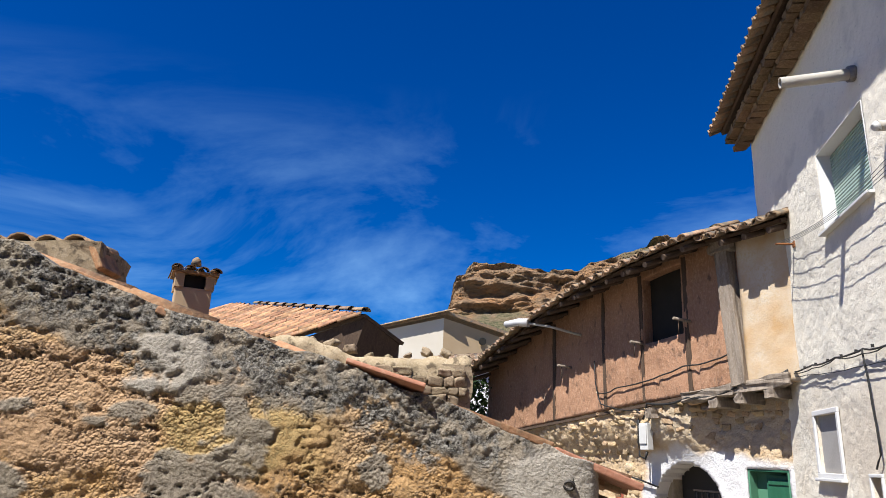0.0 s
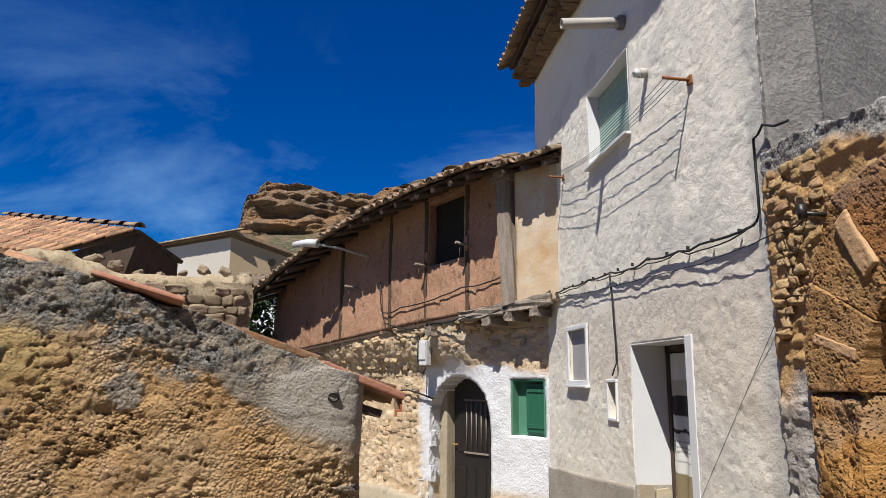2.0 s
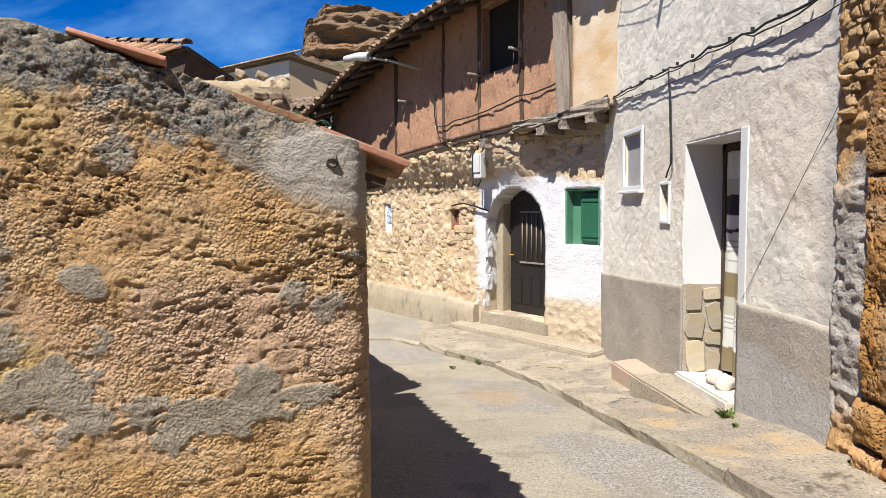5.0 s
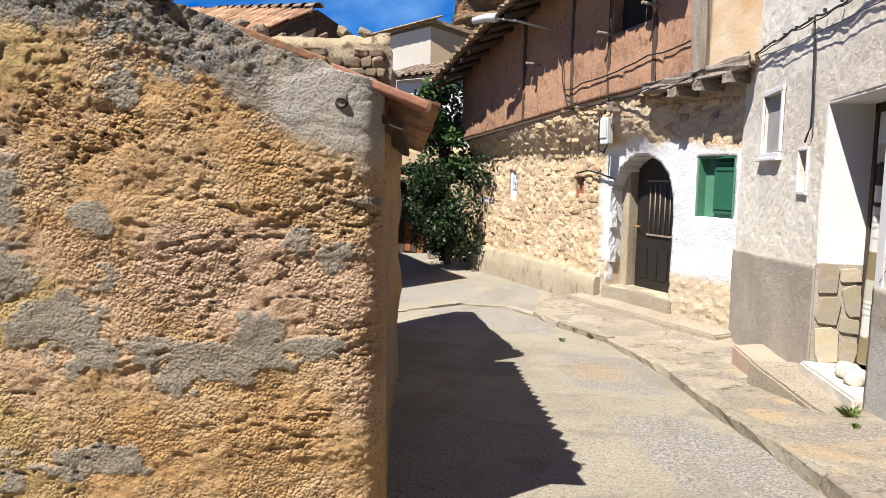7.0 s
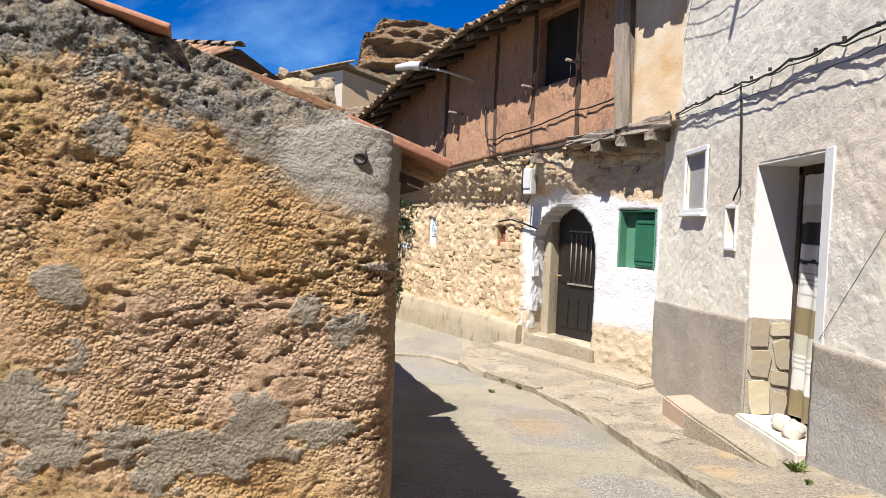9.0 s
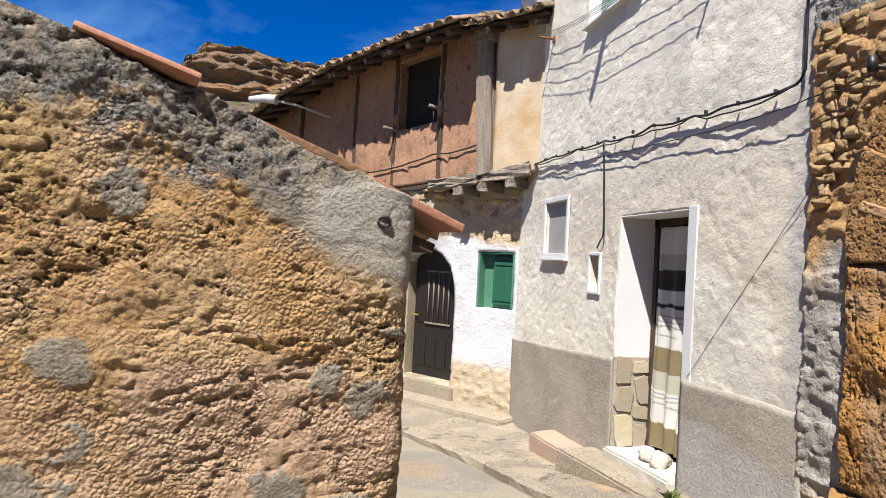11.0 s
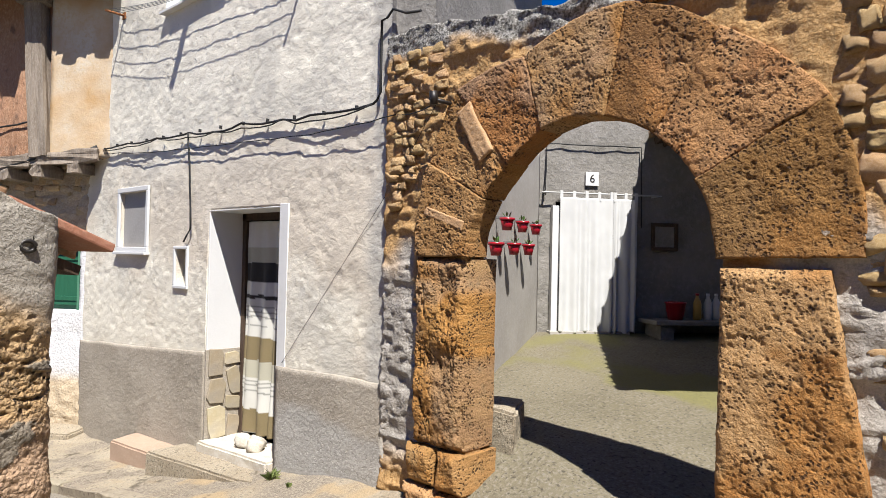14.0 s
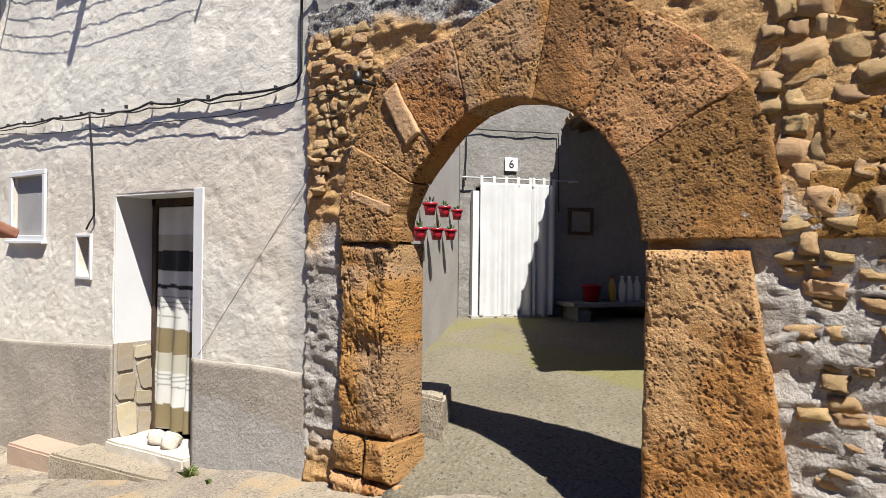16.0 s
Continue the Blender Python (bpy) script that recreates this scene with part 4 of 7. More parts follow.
for a, b, c, d in ((6.95, 8.33, 5.40, 5.412), (6.95, 8.33, 4.388, 4.4)):
    part("reveal_lining", box((0.2, b - a, d - c), bevel=0.002), window_3, pose_=Matrix.Translation((WX + 0.09, (a + b) / 2, (c + d) / 2 + (0.0 if c < 5 else -0.012))), mat=M["paint"])
for y in (6.956, 8.324):
    part("reveal_lining", box((0.2, 0.012, 1.0), bevel=0.002), window_3, pose_=Matrix.Translation((WX + 0.09, y, 4.9)), mat=M["paint"])
part("sill", box((0.3, 1.42, 0.03), bevel=0.005), window_3, pose_=Matrix.Translation((WX + 0.07, 7.64, 4.40)), mat=M["paint"])
slat_me = bpy.data.meshes.new("slat")
bm = box((0.02, 1.36, 0.034), bevel=0.006)
bm.to_mesh(slat_me)
bm.free()
slat_me.materials.append(material("mint_plastic_slat", [(0.42, 0.56, 0.49), (0.36, 0.50, 0.44)], 8, 40, 0, 0.45))
for k in range(24):
    part("slat", slat_me, window_3, pose_=pose(WX + 0.15, 7.64, 4.44 + k * 0.04, 0, 12, 0))
part("pane_backing", box((0.02, 1.4, 1.02), bevel=0.002), window_3, pose_=Matrix.Translation((WX + 0.2, 7.64, 4.9)), mat=M["greenlight"])

# pipe, brackets, wires and cables on the white house
spout = thing("drain_spout", "pale pipe spout jutting from the house wall", "drainpipe")
bm = tube([(WX + 0.1, 7.02, 5.74), (WX - 0.35, 7.02, 5.70), (WX - 0.72, 7.02, 5.67)], 0.06, 12, cap=False)
part("pipe", bm, spout, mat=M["pipe"]).modifiers.new("wall", "SOLIDIFY").thickness = 0.012
part("collar", tube([(WX + 0.02, 7.02, 5.735), (WX - 0.06, 7.02, 5.73)], 0.085, 12), spout, "grey mortar collar", mat=M["gable"])
lamp_2 = thing("wall_light", "small grey bulkhead light on the house wall", "lamp")
part("body", tube([(WX - 0.0, 6.46, 4.86), (WX - 0.1, 6.46, 4.86)], 0.05, 10), lamp_2, mat=M["pipe"])
part("cover", tube([(WX - 0.1, 6.46, 4.86), (WX - 0.14, 6.46, 4.84)], 0.055, 10, 0.6), lamp_2, mat=M["plastic"])
for y, z, n_, rust_ in ((5.56, 4.38, 0.26, "rust"), (9.47, 4.64, 0.24, "rust")):
    br = thing("line_bracket", "rusty iron clothes line bracket", "bracket", group="clothes line brackets")
    part("arm", tube([(WX + 0.05, y, z), (WX - n_, y, z + 0.012)], 0.016, 8), br, mat=M["rust"])
    part("plate", box((0.02, 0.08, 0.08), bevel=0.004), br, pose_=Matrix.Translation((WX - 0.012, y, z)), mat=M["rust"])
clothes_line = thing("clothes_line", "four thin wires strung between the brackets", "clothes line")
for k in range(4):
    x = WX - 0.07 - 0.055 * k
    pts = [(x, 5.56 + (9.47 - 5.56) * f, 4.40 + 0.26 * f - 0.10 * math.sin(math.pi * f) * (1 + 0.2 * k)) for f in np.linspace(0, 1, 13)]
    part("wire", tube(pts, 0.0035, 5), clothes_line, mat=M["wire"])


def cable_run(name, pts, radius, label, sag=0.0, seed=0, n=40):
    pts = [Vector(p) for p in pts]
    out = []
    for a, b in zip(pts, pts[1:]):
        m_ = max(2, int((b - a).length * 7))
        for k in range(m_):
            f = k / m_
            out.append(a.lerp(b, f) + Vector((0, 0, -sag * math.sin(math.pi * f))) + noise.noise_vector((a.lerp(b, f) * 4) + Vector((seed, 0, 0))) * 0.012 * (1 if radius > 0.004 else 0.3))
    out.append(pts[-1])
    return tagged(part(name, tube(out, radius, 6), mat=M["cable"]), label, "cable")


cx = WX - 0.036
cable_pts = [(cx, 10.15, 3.04), (cx, 9.2, 3.02), (cx, 8.4, 2.99), (cx, 7.65, 2.98), (cx, 7.1, 2.93), (cx, 6.59, 2.95), (cx, 5.9, 2.9), (cx, 5.5, 2.89), (cx, 4.7, 2.87), (cx, 4.62, 2.95), (cx, 4.62, 3.5), (cx, 4.5, 3.56), (cx - 0.0, 4.2, 3.48)]
cable_run("power_cable", cable_pts, 0.0105, "black twisted power cable clipped along the wall", 0.02, 1)
cable_run("power_cable", [(x - 0.01, y, z - 0.05 * (k % 2)) for k, (x, y, z) in enumerate(cable_pts[:9])], 0.0065, "thin black cable wound beside the power cable", 0.03, 2)
cable_run("drop_cable", [(cx, 7.65, 2.97), (cx, 7.6, 2.4), (cx, 7.56, 1.95), (cx, 7.7, 1.82)], 0.010, "black cable dropping to a junction clip", 0, 3)
cable_run("span_wire", [(cx, 10.1, 2.97), (cx - 0.005, 6.37, 2.76), (cx - 0.02, 4.41, 2.75), (3.08, 3.9, 2.75)], 0.0045, "thin black wire across the house front", 0.03, 4)
cable_run("stay_wire", [(3.05, 3.86, 2.74), (WX - 0.022, 4.42, 2.3), (WX - 0.016, 5.86, 0.75)], 0.002, "thin slanting wire on the house wall", 0, 5)
for y in np.arange(4.9, 10.1, 0.42):
    z = float(np.interp(y, [4.7, 5.5, 6.59, 7.65, 10.15], [2.87, 2.89, 2.95, 2.98, 3.04]))
    c = part("cable_clip", box((0.03, 0.014, 0.034), bevel=0.004), pose_=Matrix.Translation((WX - 0.03, float(y), z)), mat=M["cable"])
    tagged(c, "small black cable clip", "clip", "clips along the power cable")

# ---- arch wall ----
AX = 3.2
AY, AZ, AR = 2.845, 1.71, 0.835


def arch_hole(u, v):
    return ((np.abs(u - AY) < AR) & (v < AZ)) | (np.hypot(u - AY, v - AZ) < AR)


def arch_snap(u, v):
    inside = arch_hole(u, v)
    r = np.maximum(np.hypot(u - AY, v - AZ), 1e-6)
    up = v >= AZ
    nu = np.where(up, AY + (u - AY) / r * AR, AY + np.sign(u - AY) * AR)
    nv = np.where(up, AZ + (v - AZ) / r * AR, v)
    near = inside & np.where(up, r > AR - 0.06, np.abs(u - AY) > AR - 0.06)
    return np.where(near, nu, u), np.where(near, nv, v)


arch_top = lambda u: np.interp(u, [-3, 0, 1.2, 2.4, 3.2, 4.0, 4.5], [3.7, 3.6, 3.45, 3.28, 3.25, 3.38, 3.36])


def bed_disp(u, z):
    wu, wz = u + 0.05 * fbm(u, z, 3, 3, 100), z + 0.07 * fbm(u, z, 3.5, 3, 103)
    swirl = np.abs(fbm(wu * 0.55, wz * 1.7, 5.0, 4, 109, 0.6) - 0.5)
    trowel = 0.020 * smooth(0.15, 0.0, swirl) - 0.004
    field = smooth(1.6, 1.85, z - 0.9 * np.maximum(0, 0.95 - u)) * smooth(1.9, 1.6, u)
    trowel = trowel * (1 - 0.6 * field) + 0.034 * field
    trowel = trowel - 0.012 * smooth(4.1, 4.2, u)
    return trowel + (fbm(u, z * 1.6, 4, 3, 102) - 0.5) * 0.05 + (fbm(u, z, 22, 3, 104) - 0.5) * 0.014


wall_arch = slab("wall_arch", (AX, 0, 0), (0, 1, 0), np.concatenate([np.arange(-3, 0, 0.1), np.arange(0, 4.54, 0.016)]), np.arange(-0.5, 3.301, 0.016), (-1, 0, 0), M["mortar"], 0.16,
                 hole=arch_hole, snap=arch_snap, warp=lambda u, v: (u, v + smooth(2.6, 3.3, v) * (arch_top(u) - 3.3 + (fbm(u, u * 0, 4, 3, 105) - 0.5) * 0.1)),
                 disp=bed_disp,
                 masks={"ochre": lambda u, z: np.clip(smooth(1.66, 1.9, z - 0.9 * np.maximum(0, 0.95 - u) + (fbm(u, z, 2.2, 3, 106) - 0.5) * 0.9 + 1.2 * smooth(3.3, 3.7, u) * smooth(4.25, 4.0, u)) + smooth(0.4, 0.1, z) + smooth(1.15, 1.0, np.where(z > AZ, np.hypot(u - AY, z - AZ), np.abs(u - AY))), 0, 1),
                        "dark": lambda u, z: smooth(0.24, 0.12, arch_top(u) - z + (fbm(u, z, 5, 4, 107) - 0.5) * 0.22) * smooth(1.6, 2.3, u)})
tagged(wall_arch, "rubble stone courtyard wall set in grey mortar", "wall", kind="structure")


def rough_block(name, pos, parent, seed, front=3.14, deep=0.4, n=(22, 16), amp=0.022, grey=0.0, label="", mat="arch", worn=0.0, stain=0.15):
    """A dressed stone: pos(s, t) gives its outline on the wall for s, t in 0..1; its face is pitted and its rim rounded."""
    n = (int(n[0] * 1.9), int(n[1] * 1.9))
    s, t = np.meshgrid(np.linspace(0, 1, n[0]), np.linspace(0, 1, n[1]), indexing="ij")
    yy, zz = pos(s, t)
    rim = np.minimum(np.minimum(s, 1 - s) * n[0], np.minimum(t, 1 - t) * n[1])
    jit = 0.010
    yy = yy + (fbm(yy, zz, 7, 3, seed) - 0.5) * jit * 2
    zz = zz + (fbm(yy, zz, 7, 3, seed + 1) - 0.5) * jit * 2
    pits = smooth(0.62, 0.70, fbm(yy, zz * 1.35, 34, 2, seed + 3, 0.7)) * (0.35 + 0.65 * smooth(0.36, 0.52, fbm(yy, zz, 3.2, 3, seed + 4)))
    d = (fbm(yy, zz, 2.5, 3, seed + 2) - 0.5) * amp * 2.2 + (fbm(yy, zz, 11, 4, seed + 5, 0.6) - 0.5) * amp * 0.5 - 0.006 * pits + (fbm(yy, zz, 30, 2, seed + 7, 0.8) - 0.5) * amp * 0.25 - 0.006 * smooth(1.6, 0.0, rim)
    if worn:
        inner = np.minimum(np.minimum(yy - yy.min(), yy.max() - yy), np.minimum(zz - zz.min(), zz.max() - zz))
        groove = np.abs(fbm(yy * 2.4, zz * 0.6, 4.0, 4, seed + 9, 0.6) - 0.5)
        d = d - worn * smooth(0.07, 0.0, inner) ** 2 - (0.4 * worn if worn > 0.045 else 0.0) * smooth(0.05, 0.0, groove) + (fbm(yy, zz, 6, 3, seed + 10) - 0.5) * worn * 0.9
    P = np.stack([front - d, yy, zz], -1)
    B = np.stack([np.full_like(yy, front + deep), yy, zz], -1)
    m_ = n[0] * n[1]
    idx = np.arange(m_).reshape(n)
    f = np.stack([idx[:-1, :-1], idx[:-1, 1:], idx[1:, 1:], idx[1:, :-1]], -1).reshape(-1, 4)
    ring = np.concatenate([idx[:, 0], idx[-1, 1:], idx[::-1, -1][1:], idx[0, ::-1][1:]])
    side = np.stack([ring[:-1], ring[1:], ring[1:] + m_, ring[:-1] + m_], 1)
    me = bpy.data.meshes.new(name)
    me.from_pydata(np.concatenate([P.reshape(-1, 3), B.reshape(-1, 3)]).tolist(), [], np.concatenate([f, side]).tolist())
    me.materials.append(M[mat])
    bm = bmesh.new()
    bm.from_mesh(me)
    bmesh.ops.recalc_face_normals(bm, faces=bm.faces[:])
    bm.to_mesh(me)
    bm.free()
    me.polygons.foreach_set("use_smooth", [True] * len(me.polygons))
    g = np.clip(grey * smooth(0.4, 0.62, fbm(yy, zz, 2.4, 4, seed + 6)), 0, 1).reshape(-1)
    pale = np.clip((0.9 if worn else 0.5) * smooth(0.52, 0.68, fbm(yy, zz, 2.0, 4, seed + 8)), 0, 1).reshape(-1)
    soot = np.clip(stain * smooth(0.34, 0.56, fbm(yy, zz, 1.8, 4, seed + 12)), 0, 1).reshape(-1)
    # Sunk pits also get a darker colour, as shade within them.
    for k, val in (("pit_shade", np.clip(pits * 0.5, 0, 1).reshape(-1)), ("grey", g), ("pale", pale), ("stain", soot)):
        me.attributes.new(k, "FLOAT", "POINT").data.foreach_set("value", np.concatenate([val, val]).astype(np.float32))
    ob = new(name, me)
    ob.parent = parent
    return tagged(ob, label)


archway = thing("stone_archway", "round arch of large pitted ochre sandstone blocks", "archway", kind="structure")
ANG = [1, 30, 55, 78, 107, 130, 151, 180]
OUT = [1.46, 1.52, 1.43, 1.46, 1.30, 1.46, 1.34, 1.28]
for k in range(7):
    a0, a1 = ANG[k] + 0.06, ANG[k + 1] - 0.06

    def vous(s, t, a0=a0, a1=a1, k=k):
        a = np.radians(a0 + (a1 - a0) * s)
        inner = AR - 0.012 - 0.05 * np.exp(-((a0 + (a1 - a0) * s - 138) / 28) ** 2)
        r = inner + (OUT[k] + (OUT[k + 1] - OUT[k]) * s - inner) * t
        return AY - np.cos(a) * r, AZ + np.sin(a) * r
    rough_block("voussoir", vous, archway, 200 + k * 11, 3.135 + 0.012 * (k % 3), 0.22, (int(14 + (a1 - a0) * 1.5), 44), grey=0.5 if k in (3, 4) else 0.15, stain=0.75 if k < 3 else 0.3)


def rect(y0, y1, z0, z1, l0=0.0, l1=0.0):
    def fn(s, t):
        a, b = y0 + l0 * t, y1 + l1 * t
        return a + (b - a) * s, z0 + (z1 - z0) * t
    return fn


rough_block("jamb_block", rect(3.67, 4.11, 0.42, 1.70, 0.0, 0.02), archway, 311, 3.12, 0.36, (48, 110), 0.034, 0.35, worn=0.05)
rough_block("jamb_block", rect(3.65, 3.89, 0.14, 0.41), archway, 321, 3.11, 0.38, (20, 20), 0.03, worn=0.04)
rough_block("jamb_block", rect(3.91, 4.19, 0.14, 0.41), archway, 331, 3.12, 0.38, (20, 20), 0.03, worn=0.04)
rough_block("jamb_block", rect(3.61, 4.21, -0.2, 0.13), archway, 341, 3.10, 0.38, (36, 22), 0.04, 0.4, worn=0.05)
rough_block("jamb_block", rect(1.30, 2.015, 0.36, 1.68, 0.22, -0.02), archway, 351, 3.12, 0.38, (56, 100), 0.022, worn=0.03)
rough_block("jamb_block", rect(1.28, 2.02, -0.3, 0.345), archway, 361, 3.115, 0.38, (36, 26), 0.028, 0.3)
for y0, y1, z0, z1, sd in ((0.92, 1.28, 1.74, 2.04, 3), (0.80, 1.22, 2.06, 2.34, 4), (0.62, 1.05, 2.62, 2.80, 6), (1.30, 1.85, 3.02, 3.2, 7), (0.95, 1.36, 2.86, 3.02, 8), (1.9, 2.45, 3.1, 3.25, 9)):
    rough_block("ashlar_block", rect(y0, y1, z0, z1), archway, 400 + sd * 9, 3.15 + 0.006 * (sd % 3), 0.2, (24, 16), 0.025)


def leaning(y0, z0, y1, z1, w):
    n_ = math.hypot(y1 - y0, z1 - z0)
    py, pz = -(z1 - z0) / n_ * w, (y1 - y0) / n_ * w
    return lambda s, t: (y0 + (y1 - y0) * s + py * (t - 0.5), z0 + (z1 - z0) * s + pz * (t - 0.5))


rough_block("jamb_slab", leaning(4.04, 2.03, 3.69, 1.91, 0.06), archway, 471, 3.128, 0.2, (30, 8), 0.006, label="thin pale slanting stone slab", mat="pale_slab")
rough_block("jamb_slab", leaning(3.70, 2.70, 3.50, 2.36, 0.13), archway, 481, 3.126, 0.2, (30, 8), 0.006, label="thin pale slanting stone slab", mat="pale_slab")

LUMPS = [lump(k) for k in range(10)]
for me in LUMPS:
    me.materials.append(M["stone"])
ARCH_LUMPS = []
for me in LUMPS:
    c = me.copy()
    c.materials.clear()
    c.materials.append(material("ochre_field_stone", [(0.66, 0.44, 0.22), (0.56, 0.34, 0.14), (0.72, 0.55, 0.35)], 6, 60, 0.8, 0.93, per_object=0.22, dist=0.012, crumb=0.4, grain=0.14) if not ARCH_LUMPS else ARCH_LUMPS[0].materials[0])
    ARCH_LUMPS.append(c)


def course(parent, place, us, vs, fill, size, lumps, seed, deep=0.09, ok=lambda u, v: True, tilt=(1, 15), spin=12):
    """Rubble in rough courses. place(u, v, out) gives a point on the wall, and its turn."""
    rnd = random.Random(seed)
    v = vs[0]
    made = 0
    while v < vs[1]:
        h = size[1] * rnd.uniform(0.7, 1.4)
        u = us[0] + rnd.uniform(0, 0.1)
        while u < us[1]:
            w = size[0] * rnd.uniform(0.55, 1.6)
            if rnd.random() < fill(u, v) and ok(u, v):
                ob = new("stone", rnd.choice(lumps))
                ob.parent = parent
                p, turn = place(u + w / 2, v + h / 2)
                ob.matrix_basis = Matrix.Translation(p) @ turn @ pose(0, 0, 0, rnd.uniform(-spin, spin), rnd.uniform(tilt[0], tilt[1]), rnd.uniform(-10, 10)) @ Matrix.Diagonal((deep * rnd.uniform(0.7, 1.3), w * 0.98, h * 0.98, 1))
                made += 1
            u += w * 1.04
        v += h * 1.05
    return made


IDENT = Matrix.Identity(4)
arch_ok = lambda u, v: (math.hypot(u + 0.06 - AY, v + 0.04 - AZ) > 1.50 and v > 1.7) or (u < 1.14 + 0.1 * v and v < 1.72)
mortar_line = lambda u: 1.66 + 0.9 * max(0.0, 0.95 - u)
course(wall_arch, lambda u, v: (Vector((AX + 0.014 + 0.010 * math.sin(u * 31 + v * 17), u, v)), IDENT), (0.0, 1.45), (1.66, 3.5), lambda u, v: 0.93 if v > mortar_line(u) else 0.35, (0.13, 0.098), ARCH_LUMPS, 11, 0.115, lambda u, v: arch_ok(u, v) and v < float(arch_top(u)) - 0.06, (-10, 18), 20)
course(wall_arch, lambda u, v: (Vector((AX + 0.046 + 0.010 * math.sin(u * 37 + v * 23), u, v)), IDENT), (0.0, 1.3), (0.05, 1.7), lambda u, v: 0.66 if v > 0.5 else 0.92, (0.115, 0.058), ARCH_LUMPS, 12, 0.11, arch_ok, (-6, 14), 10)
course(wall_arch, lambda u, v: (Vector((AX + 0.028, u, v)), IDENT), (3.85, 4.4), (2.05, 3.25), lambda u, v: 0.8, (0.10, 0.06), ARCH_LUMPS, 13, 0.10, lambda u, v: math.hypot(u - AY, v - AZ) > 1.42 and v < float(arch_top(u)) - 0.24, (-6, 12), 12)
hook = thing("wall_hook", "dark iron insulator bracket on the arch", "bracket")
part("arm", tube([(3.2, 3.82, 2.74), (3.0, 3.88, 2.76)], 0.014, 8), hook, mat=M["metal"])
part("insulator", tube([(3.03, 3.87, 2.72), (3.02, 3.87, 2.81)], 0.028, 8), hook, mat=M["metal"])

# ---- courtyard ----
# Unseen wall, added to deepen the shade under the porch.
light_block_south = slab("wall_court_south", (3.4, 0.2, 0), (0.94, -0.34, 0), [0, 8.5], [-0.2, 4.2], (0.34, 0.94, 0), M["adobe"], 0.3)
tagged(light_block_south, "unseen plain wall added to keep light off the porch", "wall", kind="structure")
C0, CD, CN = np.array([8.0, 5.74, 0]), np.array([0.8, -0.6, 0]), np.array([-0.6, -0.8, 0])


def court_z(x, y):
    d = (C0[0] - x) * 0.6 + (C0[1] - y) * 0.8
    return np.minimum(np.interp(d, [-3, 0, 4.3, 5.7, 9], [0.80, 0.74, 0.37, 0.08, 0.06]), 0.10 + np.maximum(x - 3.15, 0) * 0.42)


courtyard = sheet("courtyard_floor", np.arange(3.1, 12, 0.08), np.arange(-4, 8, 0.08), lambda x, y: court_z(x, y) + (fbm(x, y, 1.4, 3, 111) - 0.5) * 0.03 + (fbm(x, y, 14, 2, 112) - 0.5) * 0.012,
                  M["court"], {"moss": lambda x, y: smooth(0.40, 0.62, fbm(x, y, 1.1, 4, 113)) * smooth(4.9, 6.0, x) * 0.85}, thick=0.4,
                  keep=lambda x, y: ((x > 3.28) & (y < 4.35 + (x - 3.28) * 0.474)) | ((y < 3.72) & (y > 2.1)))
tagged(courtyard, "mossy rough concrete courtyard floor", "floor", kind="structure")
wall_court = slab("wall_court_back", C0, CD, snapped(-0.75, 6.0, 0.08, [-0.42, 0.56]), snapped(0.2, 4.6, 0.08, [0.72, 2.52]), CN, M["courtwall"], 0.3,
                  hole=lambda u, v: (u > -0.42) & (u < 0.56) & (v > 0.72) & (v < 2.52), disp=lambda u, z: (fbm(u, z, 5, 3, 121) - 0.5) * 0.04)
tagged(wall_court, "rough grey rendered courtyard wall", "wall", kind="structure")
LW0, LWD = np.array([3.66, 4.32, 0]), np.array([0.9036, 0.4283, 0])
wall_left = slab("wall_court_left", LW0, LWD, np.arange(0, 4.3, 0.1), np.arange(0, 3.25, 0.1), (0.4283, -0.9036, 0), M["courtleft"], 0.25,
                 disp=lambda u, z: (fbm(u, z, 1.5, 3, 122) - 0.5) * 0.03)
tagged(wall_left, "pale grey rendered courtyard side wall", "wall", kind="structure")
part_w = slab("wall_court_far", (11.5, -3.5, 0), (0, 1, 0), [0, 8.5], [0, 5.0], (-1, 0, 0), M["courtwall"], 0.3)
tagged(part_w, "plain courtyard end wall", "wall", kind="structure")
CT = Matrix(((*CD,), (*(-CN),), (0, 0, 1))).transposed().to_4x4()
at_court = lambda u, out, z: Matrix.Translation(Vector(C0 + CD * u + CN * out) + Vector((0, 0, z))) @ CT
door_2 = thing("door_2", "white framed courtyard doorway numbered six", "door", kind="structure")
for u, w in ((-0.44, 0.10), (0.585, 0.05)):
    part("door_frame", box((w, 0.14, 1.72 if u < 0 else 1.8), bevel=0.006), door_2, pose_=at_court(u, 0.03, 1.6), mat=M["paint"])
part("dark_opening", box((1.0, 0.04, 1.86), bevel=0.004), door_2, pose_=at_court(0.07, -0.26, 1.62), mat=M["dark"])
part("threshold", box((1.15, 0.2, 0.06), bevel=0.01), door_2, pose_=at_court(0.06, 0.05, 0.735), mat=M["courtleft"])
rail = thing("curtain_rail", "thin white curtain rail above the doorway", "curtain rail")
part("rail", tube([C0 + CD * -0.66 + CN * 0.12 + np.array([0, 0, 2.635]), C0 + CD * 1.08 + CN * 0.12 + np.array([0, 0, 2.64])], 0.011, 8), rail, mat=M["plastic"])
for u in (-0.6, 1.0):
    part("rail_bracket", box((0.03, 0.12, 0.03), bevel=0.004), rail, pose_=at_court(u, 0.06, 2.637), mat=M["plastic"])


